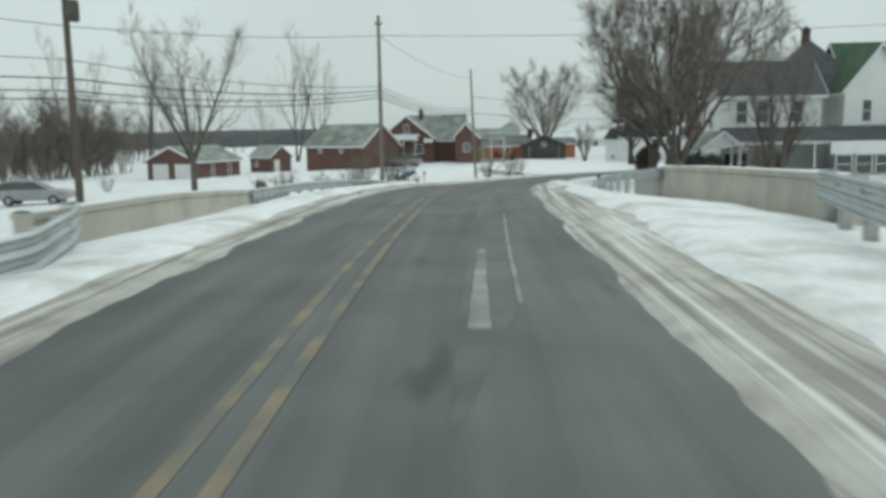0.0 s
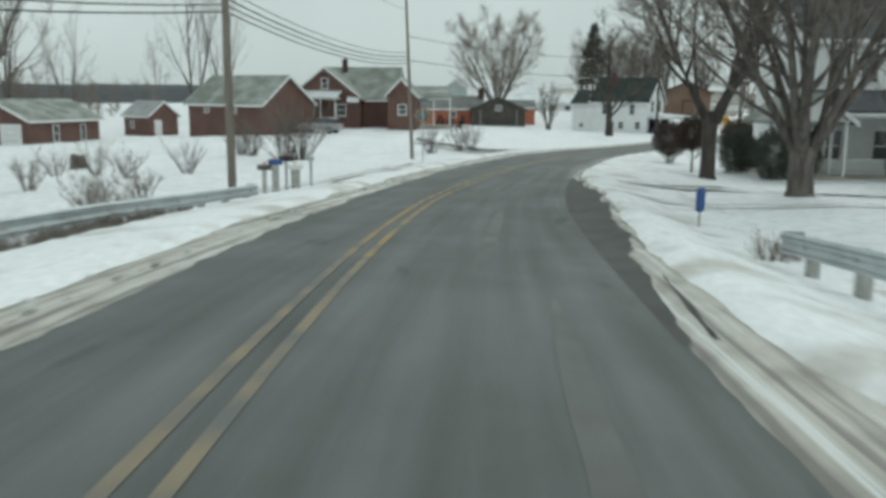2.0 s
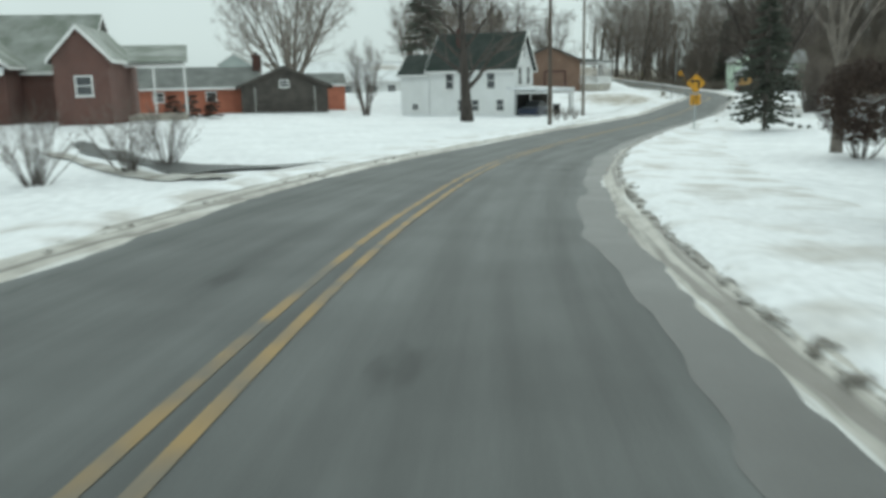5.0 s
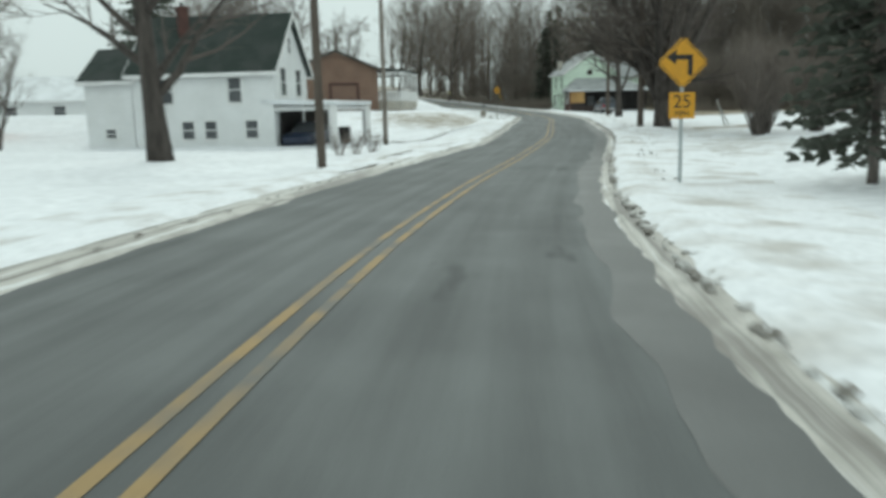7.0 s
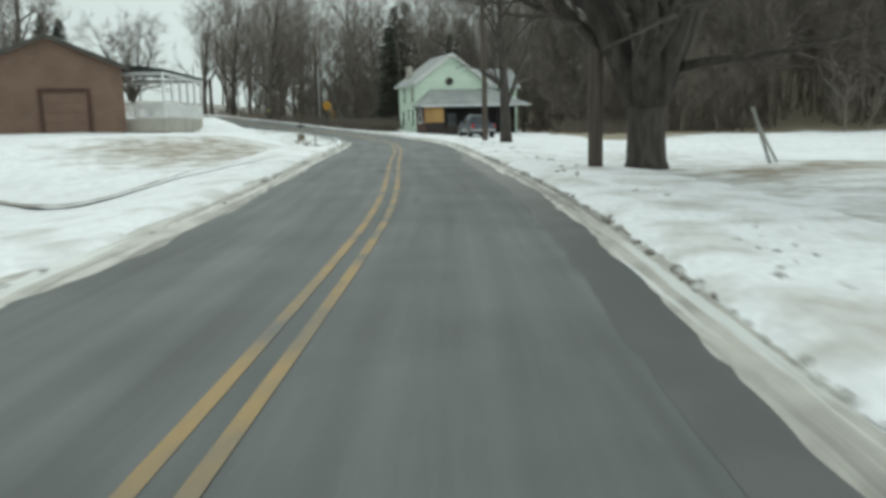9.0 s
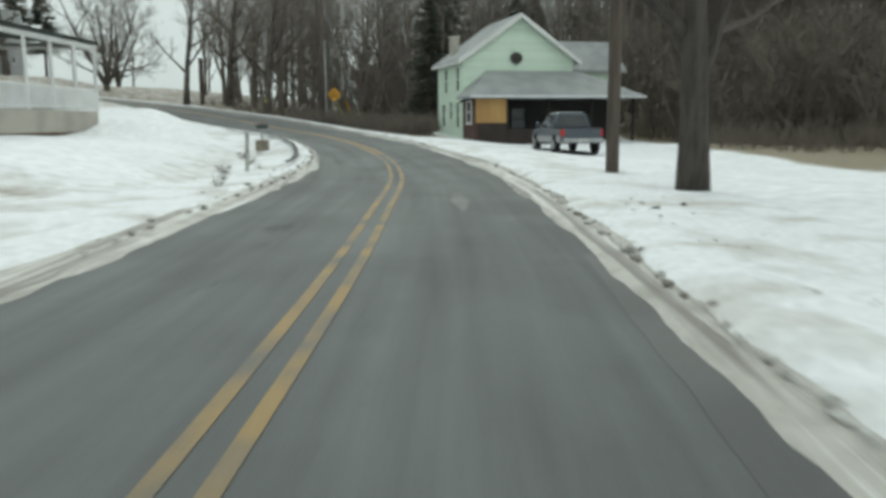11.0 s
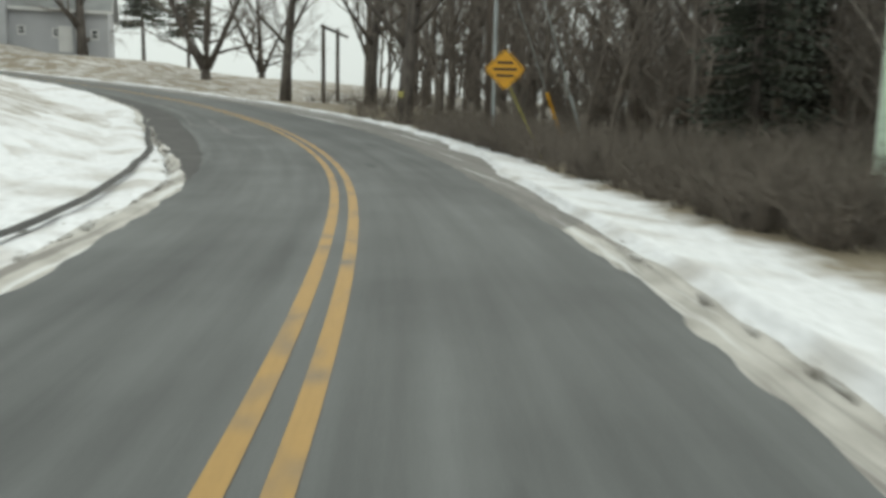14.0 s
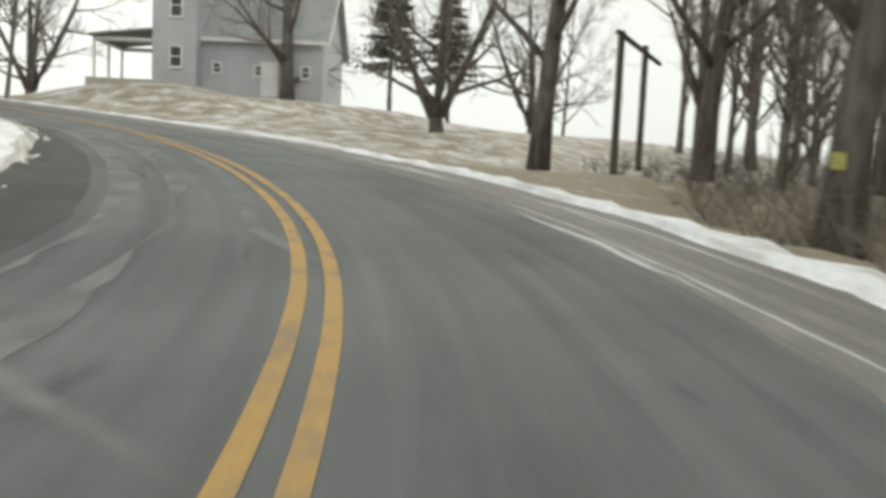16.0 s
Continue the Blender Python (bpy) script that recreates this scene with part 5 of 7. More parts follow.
porch(h2, [(-9.0, 132.6), (-3.6, 131.8), (-4.1, 128.0), (-9.4, 128.8)], -2.6, 0.75, 4, "roof_snow", 0.8)
part("awning", Geo().prism([(125.6, 0.9), (124.5, 0.25), (124.5, 0.17), (125.6, 0.75)], "x", -3.2, -1.7), "roof_snow", h2, "small snow-covered awning").matrix_basis = Matrix.Translation((0.4, 5.6, 0))

# orange house with a dark gabled wing
h3 = house("orange_house", "low orange brick house with a dark weathered gabled wing")
on = block(h3, 10.6, 151.5, -3.2, 11, 7, 2.5, 1.6, -4, "orange", "roof_grey")
for u in (-3, 1.5):
    win(h3, on, "S", u, 1.6, 0.8, 0.7)
on = block(h3, 18.6, 149.8, -3.2, 9, 7.6, 2.4, 1.6, 84, "grey_siding", "roof_dark", fascia="grey_siding")
win(h3, on, "W", 0, 2.6, 0.7, 0.5)
for u in (-2.6, 2.6):
    x, y, z, f = on("W", u, 0.0)
    part("post", Geo().box(x - 0.06, y - 0.3, z, x + 0.06, y - 0.18, z + 2.3, 0.012), "post", h3)
part("porch_rail", Geo().box(15.6, 144.95, -2.5, 21.0, 145.05, -2.36, 0.01), "grey_siding", h3)
on = block(h3, 23.6, 159.5, -3.3, 4.2, 5.5, 2.6, 1.0, -4, "orange", "roof_grey", 0.2)
chimney(h3, 16.2, 150.5, 0.2, 2.1, 0.4)

# big white farmhouse with green and slate roofs and a long porch
h4 = house("white_farmhouse", "large white wooden house with slate and green roofs")
on = block(h4, 28.6, 74.3, -3.2, 8.4, 6.4, 7.7, 2.8, -3, "white", "roof_slate")
for u in (-2.5, -0.7, 2.2):
    win(h4, on, "S", u, 6.1, 0.9, 1.75)
for u in (-2.4, 0.4):
    win(h4, on, "S", u, 1.8, 0.95, 1.6)
win(h4, on, "W", 0, 5.6, 0.95, 1.6)
# taller middle part under a pyramid roof
part("wall", Geo().box(30.9, 74.4, -3.6, 38.3, 82.4, 4.9), "white", h4)
part("roof", Geo().add([(30.4, 73.9, 4.9), (38.8, 73.9, 4.9), (38.8, 82.9, 4.9), (30.4, 82.9, 4.9), (34.6, 78.4, 9.75), (30.4, 73.9, 4.75), (38.8, 73.9, 4.75), (38.8, 82.9, 4.75), (30.4, 82.9, 4.75)],
     [(0, 1, 4), (1, 2, 4), (2, 3, 4), (3, 0, 4), (5, 6, 1, 0), (6, 7, 2, 1), (7, 8, 3, 2), (8, 5, 0, 3), (8, 7, 6, 5)]), "roof_slate", h4)
on = block(h4, 43.0, 78.0, -3.2, 12, 9.6, 8.0, 4.4, -5, "white", "roof_green")
on = block(h4, 37.6, 75.2, -3.2, 9.0, 5.6, 8.0, 3.6, 87, "white", "roof_green")
win(h4, on, "W", -0.9, 6.1, 0.7, 1.75)
win(h4, on, "W", 1.2, 6.1, 0.7, 1.75)
on = block(h4, 44.0, 73.2, -3.2, 9.0, 7, 8.0, 4.6, 85, "white", "roof_green")
for u in (-1.8, 1.8):
    win(h4, on, "W", u, 6.0, 0.95, 1.7)
chimney(h4, 34.4, 78.6, 8.6, 10.7, 0.3)
porch(h4, [(24.4, 71.0), (47, 69.0), (46.8, 65.6), (24.0, 67.7)], -2.7, 0.45, 8, "roof_slate", 1.05, 0.8)
# open gabled entry porch at the corner
ex, ey = 22.9, 68.4
part("entry_deck", Geo().box(ex - 1.6, ey - 1.5, -3.5, ex + 1.6, ey + 3.0, -2.65, 0.02), "concrete", h4)
for q in (-1, 1):
    er = part("entry_roof", Geo().prism([(q * 1.85, -0.15), (0, 1.25), (0, 1.4), (q * 1.85, 0.0)], "y", -1.8, 3.2), "roof_olive", h4)
    er.matrix_basis = Matrix.Translation((ex, ey, 0.0))
    part("bargeboard", Geo().prism([(q * 1.85, -0.25), (0, 1.13), (0, 1.4), (q * 1.85, 0.0)], "y", -1.86, -1.803), "white_trim", er)
    for y0 in (-1.4, 0.6):
        part("post", Geo().box(ex + q * 1.45 - 0.08, ey + y0 - 0.08, -2.65, ex + q * 1.45 + 0.08, ey + y0 + 0.08, 0.1, 0.012), "white_trim", h4)
part("gable_boards", Geo().prism([(-1.7, 0.02), (1.7, 0.02), (0, 1.22)], "y", -1.5, -1.4), "white", h4).matrix_basis = Matrix.Translation((ex, ey, 0.0))
door(h4, 25.0, 71.05, -2.7, 1.0, 2.1, -93, "dark")
part("porch_wall", Geo().box(31.5, 66.3, -3.4, 46.0, 66.5, -2.3), "white", h4)
part("porch_wall", Geo().box(31.5, 66.3, -0.62, 46.0, 66.5, 0.4), "white", h4)
for k in range(8):
    window(h4, 32.6 + 1.62 * k, 66.4, -1.46, 1.25, 1.5, -90)


# white house with a dark roof and a carport
h5 = house("white_house", "white two-storey house with a dark green roof")
g_dir, l_dir, cor = Vector((0.60, 0.80, 0)), Vector((-0.80, 0.60, 0)), Vector((39.5, 144.1, 0))
c = cor + g_dir * 3.6 + l_dir * 4.3
on = block(h5, c.x, c.y, -4.0, 8.6, 7.2, 4.5, 3.3, -36.9, "white", "roof_dark", 0.35)
for u in (-2.2, 2.0):
    win(h5, on, "S", u, 3.3, 0.75, 1.4)
for u in (-1.0, 0.4, 2.9):
    win(h5, on, "S", u, 1.0, 0.7, 1.0)
for u in (-1.6, 1.6):
    win(h5, on, "E", u, 3.75, 1.05, 1.6)
win(h5, on, "E", 0, 6.0, 0.5, 0.9)
c = cor + g_dir * 2.7 + l_dir * 10.2
on = block(h5, c.x, c.y, -4.0, 3.0, 5.2, 4.1, 1.8, -36.9, "white", "roof_dark", 0.3)
win(h5, on, "S", 0.0, 0.9, 0.6, 0.5)
c = cor + g_dir * 2.4 + l_dir * 6.2
chimney(h5, c.x, c.y, 2.0, 4.4, 0.3)
porch(h5, [(43.3, 149.1), (39.2, 144.6), (42.15, 141.7), (45.6, 144.5)], -4.35, -1.75, 2, "roof_snow", 0.22, 0.0, 0.24, wide=0.2)
a, b = cor + g_dir * 6.0 - l_dir * 0.1, cor + g_dir * 6.0 - l_dir * 2.0
part("carport_wall", Geo().add([(q.x + n.x, q.y + n.y, z) for z in (-4.4, -1.6) for q, n in ((a, g_dir * 0), (b, g_dir * 0), (b, g_dir * 0.15), (a, g_dir * 0.15))], [(3, 2, 1, 0), (4, 5, 6, 7), (0, 1, 5, 4), (1, 2, 6, 5), (2, 3, 7, 6), (3, 0, 4, 7)]), "grey_siding", h5, "dark boarded end wall of the carport")
# thin near-black sheet on the wall paints the opening's shade; nothing is cut
a, b = cor + g_dir * 0.9 - l_dir * 0.01, cor + g_dir * 5.6 - l_dir * 0.01
part("carport_opening", Geo().add([(q.x - n.x, q.y - n.y, z) for z in (-4.3, -2.0) for q, n in ((a, l_dir * 0), (b, l_dir * 0), (b, l_dir * 0.06), (a, l_dir * 0.06))], [(3, 2, 1, 0), (4, 5, 6, 7), (0, 1, 5, 4), (1, 2, 6, 5), (2, 3, 7, 6), (3, 0, 4, 7)]), "dark", h5, "wide near-black sheet painting the shaded opening under the carport")

# brown brick house with a balcony
h6 = house("brown_brick_house", "brown brick house with a dark gabled roof and white balcony")
on = block(h6, 58.3, 180.4, -2.7, 12, 8.5, 4.6, 1.8, 73, "brown_brick", "roof_dark", 0.4, fascia="grey_siding")
x, y, z, f = on("W", 0.8, 0.0)
rc = part("doorway", Geo().box(-1.5, -0.02, 0, -1.25, 0.1, 3.3).box(1.25, -0.02, 0, 1.5, 0.1, 3.3).box(-1.25, -0.02, 3.05, 1.25, 0.1, 3.3), "brown_wall", h6, "dark brown surround of the wide doorway")
rc.matrix_basis = pose(x, y, z, 0, 0, f - 90)
dp = Geo()
for k in range(5):
    dp.box(-1.25, -0.02, 0.02 + 0.606 * k, 1.25, 0.035, 0.6 + 0.606 * k, 0.012)
part("door_panel", dp, "plain_brown", rc, "brown panelled door")
win(h6, on, "S", -2.8, 2.9, 1.0, 1.3)
porch(h6, [(60.9, 174.7), (64.9, 183.4), (69.4, 181.3), (63.0, 172.9)], -1.3, 1.7, 6, "roof_dark", 0.35, 0.95)
part("porch_base", Geo().add([(a, b, z) for z in (-3.2, -1.32) for a, b in ((61.0, 174.7), (62.95, 173.0), (69.2, 181.3), (64.9, 183.2))], [(3, 2, 1, 0), (4, 5, 6, 7), (0, 1, 5, 4), (1, 2, 6, 5), (2, 3, 7, 6), (3, 0, 4, 7)]), "brown_brick", h6)

# houses far off
hs = house("snowy_roofed_house", "dark house under a snow-covered roof behind the brown house")
on = block(hs, 54.6, 197.5, -2.6, 10, 7.2, 4.6, 3.1, 62, "brown_wall", "roof_snow", 0.4)
win(hs, on, "W", 0.4, 5.0, 0.8, 1.0)
ps = thing("pale_shed", Matrix(), "tall pale grey-green shed standing behind the orange house", "shed")
on = block(ps, 16.7, 198.5, -3.4, 5.0, 4.6, 6.0, 1.4, 80, "pale_sheet", "roof_olive", 0.2)
dr(ps, on, "W", 0.2, 0.3)
h8 = house("pale_ranch_house", "long pale house across the snowy field")
on = block(h8, 33, 205, -3.0, 22, 8, 2.8, 1.6, -5, "white", "roof_snow")
for u in (-8, -4, 1, 5, 8):
    win(h8, on, "S", u, 1.6, 1.2, 1.0)
h9 = house("far_barn", "far white building under a snowy roof")
block(h9, 42, 240, -1.5, 30, 10, 3.2, 2.2, 0, "white", "roof_snow")

# farmhouse at the top of the bank
hb = house("grey_farmhouse", "pale grey two-storey farmhouse on the grassy bank")
on = block(hb, 74.6, 250.6, 4.0, 8.2, 7.0, 3.5, 3.6, -3, "grey_wall", "roof_pale")
for u, v, w, h in ((-2.2, 1.5, 0.4, 0.5), (0.3, 1.4, 0.4, 0.5), (2.0, 1.4, 0.4, 0.5), (3.1, 1.4, 0.4, 0.6)):
    win(hb, on, "S", u, v, w, h)
dr(hb, on, "S", 0.95, -0.1, 0.85, 1.95)
on = block(hb, 70.2, 250.0, 4.2, 7.6, 2.6, 7.2, 1.6, 87, "grey_wall", "roof_pale")
win(hb, on, "W", 0.1, 4.6, 0.6, 1.2)
win(hb, on, "W", 0.1, 1.7, 0.6, 1.1)
porch(hb, [(68.6, 251.6), (68.6, 247.2), (65.0, 247.2), (65.0, 251.6)], 4.6, 7.0, 3, "roof_grey", 0.5)
part("porch_base", Geo().box(64.6, 246.9, 3.2, 68.6, 251.8, 4.58), "concrete", hb)


def far_hills():
    """Wooded hills on the skyline, as one distant rolling mass."""
    v, f = [], []
    n = 140
    for k in range(n):
        a = radians(-75 + 160 * k / (n - 1))
        for r, q in ((560, 0.0), (620, 0.7), (680, 1.0), (820, 0.9), (1000, 0.2)):
            crest = 17 + 8 * noise.noise(Vector((k * 0.07, 2.0, r * 0.002))) + 2.2 * noise.noise(Vector((k * 0.6, 5.0, 0)))
            v.append((40 + math.sin(a) * r, 60 + math.cos(a) * r, -16 + crest * q * 1.25))
    for k in range(n - 1):
        for c in range(4):
            f.append((k * 5 + c, k * 5 + c + 1, k * 5 + c + 6, k * 5 + c + 5))
    me = bpy.data.meshes.new("far_hills")
    me.from_pydata(v, [], f)
    me.materials.append(M["far_hill"])
    me.polygons.foreach_set("use_smooth", [True] * len(f))
    tagged(new("far_hills", me), "blue-grey wooded hills on the skyline", "hills", kind="structure")


far_hills()


# ---- bridge walls and guard rails ----
def parapet(name, offs, tops, label):
    """A concrete bridge wall: stem and a wider coping, in cast lengths, along (s, offset) points; tops: (s, height over the road)."""
    ob = thing(name, Matrix(), label, "bridge wall")
    s0, s1 = offs[0][0], offs[-1][0]
    n = max(int((s1 - s0) / 3.0), 1)
    for k in range(n):
        a, b = s0 + (s1 - s0) * k / n + 0.008, s0 + (s1 - s0) * (k + 1) / n - 0.008
        g, c = Geo(), Geo()
        for geo, w, lo, hi in ((g, 0.16, None, -0.12), (c, 0.19, -0.12, 0.0)):
            def spot(q, o, h):
                top = along(q, tops)
                return on_road(q, along(q, offs) + o, -1.9 if h is None else top + h)
            ends = ((a, -w), (a, w), (b, w), (b, -w))
            v = [spot(q, o, lo) for q, o in ends] + [spot(q, o, hi - 0.02) for q, o in ends] + [spot(q, o * 0.88, hi) for q, o in ends]
            geo.add(v, [(3, 2, 1, 0), (8, 9, 10, 11)] + [(4 * r + i, 4 * r + (i + 1) % 4, 4 * r + 4 + (i + 1) % 4, 4 * r + 4 + i) for r in range(2) for i in range(4)])
        part("wall_panel", g, "concrete", ob)
        part("coping", c, "concrete", ob)
        p, q = on_road(a, along(a, offs), along(a, tops)), on_road(b, along(b, offs), along(b, tops))
        snow = Geo()
        m = 8
        for i in range(m + 1):
            r = p.lerp(q, i / m)
            d = (q - p).normalized()
            w = Vector((d.y, -d.x, 0)) * 0.15
            h = 0.025 + 0.02 * wob(a + (b - a) * i / m, 91, 0.8)
            snow.v += [tuple(r - w), tuple(r - w * 0.6 + Vector((0, 0, h))), tuple(r + w * 0.6 + Vector((0, 0, h))), tuple(r + w)]
        snow.f = [(4 * i + c2, 4 * i + c2 + 1, 4 * i + c2 + 5, 4 * i + c2 + 4) for i in range(m) for c2 in range(3)]
        tagged(new("snow_cap", snow.mesh("snow_cap", "roof_snow", True)), "thin snow lying along the coping").parent = ob


W_BEAM = [(0.0, 0.31), (0.05, 0.27), (0.05, 0.22), (0.0, 0.17), (0.0, 0.14), (0.05, 0.09), (0.05, 0.04), (0.0, 0.0)]
THRIE_BEAM = [(0.0, 0.50), (0.05, 0.46), (0.05, 0.41), (0.0, 0.36), (0.0, 0.33), (0.05, 0.28), (0.05, 0.22), (0.0, 0.17), (0.0, 0.14), (0.05, 0.09), (0.05, 0.04), (0.0, 0.0)]


def guard_rail(name, line, side, label, tops, close=0, prof=W_BEAM):
    """A corrugated steel beam on posts along (s, offset) points; side is the way to the road; tops: (s, height over the road)."""
    ob = thing(name, Matrix(), label, "guard rail")
    ss = np.append(np.arange(line[0][0], line[-1][0], 0.5), line[-1][0])
    tall = prof[0][1]
    g = Geo()
    rows = [[on_road(s, along(s, line) + side * (d + 0.12), along(s, tops) - tall + h) for d, h in prof] for s in ss]
    n = len(prof)
    for thick in (0, 1):
        base = len(g.v)
        for row in rows:
            g.v += [(q.x, q.y, q.z - 0.004 * thick) for q in row]
        for r in range(len(rows) - 1):
            for c in range(n - 1):
                g.f.append((base + r * n + c, base + r * n + c + 1, base + (r + 1) * n + c + 1, base + (r + 1) * n + c))
    part("beam", g, "steel", ob, "galvanised corrugated beam", True)
    at, s = [], line[0][0] + 0.35
    while s < line[-1][0]:
        at.append(s)
        s += 0.62 if s < line[0][0] + close else 1.6
    for s in at:
        p = on_road(s, along(s, line), along(s, tops))
        q = Geo().box(-0.075, -0.1, gz(p.x, p.y) - 0.6, 0.075, 0.1, p.z - 0.03, 0.012)
        po = part("post", q, "post", ob, "weathered grey post")
        po.matrix_basis = pose(p.x, p.y, 0, 0, 0, -8)
        x0, x1 = (-0.19, -0.077) if side < 0 else (0.077, 0.19)
        part("spacer", Geo().box(x0 + 0.04 * (side < 0), -0.05, p.z - 0.29, x1 - 0.04 * (side > 0), 0.05, p.z - 0.05, 0.01), "post", po)
    # rounded end piece of the beam
    o, e = along(line[-1][0], line), Geo()
    for k in range(9):
        a = math.pi * k / 8
        q = on_road(line[-1][0] + 0.16 * math.sin(a), o + side * 0.12 - side * 0.16 * (1 - math.cos(a)), along(line[-1][0], tops))
        e.v += [(q.x, q.y, q.z - 0.31), (q.x, q.y, q.z)]
    e.f = [(2 * k, 2 * k + 2, 2 * k + 3, 2 * k + 1) for k in range(8)]
    part("end_piece", e, "steel", ob, "rounded steel end piece", True)


parapet("bridge_wall", [(12.0, -6.75), (24.4, -7.1)], [(12, 0.42), (19, 0.34), (24.4, 0.14)], "pale concrete bridge wall with snow along its foot")
parapet("bridge_wall", [(13.5, 6.25), (26.9, 5.9)], [(13.5, 0.76), (26.9, 0.68)], "pale concrete bridge wall with snow along its foot")
guard_rail("guard_rail", [(-20, -4.9), (8.5, -4.75), (11, -5.6), (13.2, -6.6)], 1, "deep steel guard rail leading to the bridge wall", [(-20, 0.72), (13.2, 0.5)], prof=THRIE_BEAM)
guard_rail("guard_rail", [(24.0, -6.95), (32, -7.0), (42, -7.2), (51, -7.5)], 1, "steel guard rail curving away beside the snow", [(24, 0.18), (30, 0.26), (42, 0.27), (51, 0.12)], 3.6)
guard_rail("guard_rail", [(-20, 4.95), (9.5, 4.95), (12, 5.5), (14.3, 6.1)], -1, "deep steel guard rail leading to the bridge wall", [(-20, 0.86), (14.3, 0.82)], prof=THRIE_BEAM)
guard_rail("guard_rail", [(26.5, 5.72), (30, 5.35), (34, 4.9), (37, 4.65), (40.5, 4.6)], -1, "steel guard rail ending beside the drive", [(26.5, 0.66), (34, 0.38), (40.5, 0.18)], 3.2)


# ---- poles and wires ----
def utility_pole(x, y, z, top, r, label, material="pole", arms=(), lean=0.0, group="utility poles"):
    ob = thing("utility_pole", pose(x, y, 0), label, "utility pole", group)
    part("shaft", Geo().tube([(0, 0, z - 0.3), (lean * 0.5, 0, (z + top) / 2), (lean, 0, top)], [r, r * 0.85, r * 0.65], 10), material, ob, "", True)
    for h, w, turn in arms:
        g = Geo().box(-w / 2, -0.06, h - 0.06, w / 2, 0.06, h + 0.06, 0.01)
        a = part("crossarm", g, material, ob)
        a.matrix_basis = pose(0, 0, 0, 0, 0, turn)
        for k in (-0.45, -0.15, 0.15, 0.45):
            part("insulator", Geo().tube([(w * k, 0, h + 0.05), (w * k, 0, h + 0.12), (w * k, 0, h + 0.2)], [0.03, 0.05, 0.025], 8), "chrome", a)
    return ob


def wires(name, a, b, sag, r, label, group="overhead cables"):
    a, b = Vector(a), Vector(b)
    n = 16
    g = Geo().tube([a.lerp(b, k / n) - Vector((0, 0, 4 * sag * (k / n) * (1 - k / n))) for k in range(n + 1)], [r] * (n + 1), 5)
    return solo(name, g, "wire", Matrix(), label, "cable", group, smooth=True)


pa, pb, pl = (-4.4, 60.5), (3.9, 93.4), (-18.2, 41.0)
utility_pole(*pl, gz(*pl), 10.5, 0.2, "dark wooden utility pole with a transformer", arms=((10.0, 2.2, 20),))
tr = thing("transformer", pose(pl[0] + 0.42, pl[1] - 0.1, 7.2), "grey can-shaped transformer hanging on the pole", "transformer")
part("tank", Geo().tube([(0, 0, 0), (0, 0, 0.06), (0, 0, 0.95), (0, 0, 1.02)], [0.24, 0.28, 0.28, 0.2], 14), "grey_siding", tr, "", True)
part("bushing", Geo().tube([(0.05, 0, 1.0), (0.05, 0, 1.25)], [0.04, 0.025], 8), "chrome", tr)
part("bracket", Geo().box(-0.3, -0.05, 0.3, -0.2, 0.05, 0.7), "steel", tr)
utility_pole(*pa, gz(*pa), 10.0, 0.17, "weathered wooden utility pole beside the guard rail", "pole_pale", ((9.4, 0.5, 0),))
utility_pole(*pb, gz(*pb), 8.6, 0.15, "leaning wooden utility pole by the brick house", "pole_pale", lean=-0.5)
utility_pole(45.7, 142.1, gz(45.7, 142.1), 8.0, 0.15, "wooden utility pole beside the carport", "pole_pale")
utility_pole(33.6, 122.5, gz(33.6, 122.5), 7.5, 0.15, "wooden utility pole by the roadside", "pole")
utility_pole(58.2, 133.5, gz(58.2, 133.5), 8.5, 0.19, "dark wooden utility pole beside the old tree", "pole")
utility_pole(75.1, 155.3, gz(75.1, 155.3), 8.5, 0.17, "dark wooden utility pole beside the drive", "pole")
utility_pole(90.3, 197.8, gz(90.3, 197.8), 8.5, 0.17, "dark wooden utility pole at the bend", "pole")
for k, (z0, z1, r) in enumerate(((5.4, 5.0, 0.022), (4.5, 4.7, 0.035), (3.9, 4.45, 0.03), (3.5, 4.2, 0.03))):
    wires("telephone_cable", (pl[0], pl[1], z0), (pa[0], pa[1], z1), 0.5, r, "black telephone cable between the poles")
    wires("telephone_cable", (pa[0], pa[1], z1), (pb[0] - 0.3, pb[1], z1 - 0.6), 0.7, r, "black telephone cable between the poles")
    wires("telephone_cable", (pl[0], pl[1], z0), (-50, -10, z0 + 2), 0.9, r, "black telephone cable running out over the field")
wires("power_cable", (pl[0], pl[1], 7.0), (pa[0], pa[1], 8.6), 0.3, 0.02, "thin black power cable between the poles")
wires("power_cable", (pl[0], pl[1], 7.0), (-50, -10, 9.0), 0.5, 0.02, "thin black power cable running out over the field")
wires("power_cable", (pa[0], pa[1], 8.6), (pb[0] - 0.4, pb[1], 7.6), 0.6, 0.016, "thin black power cable between the poles")
wires("power_cable", (pa[0], pa[1], 8.6), (46, 66, 10.0), 0.5, 0.02, "thin black power cable crossing over the road")
for z0, z1 in ((6.4, 5.6), (4.4, 3.8)):
    wires("telephone_cable", (pb[0] - 0.3, pb[1], z1), (33.6, 122.5, z1), 0.7, 0.025, "black telephone cable along the road")
wires("telephone_cable", (33.6, 122.5, 5.5), (45.7, 142.1, 6.5), 0.5, 0.022, "black telephone cable along the road")


# ---- signs ----
def bars(ob, rows, y, material="black"):
    for x0, x1, z0, z1 in rows:
        part("lettering", Geo().box(x0, y - 0.004, z0, x1, y, z1), material, ob)


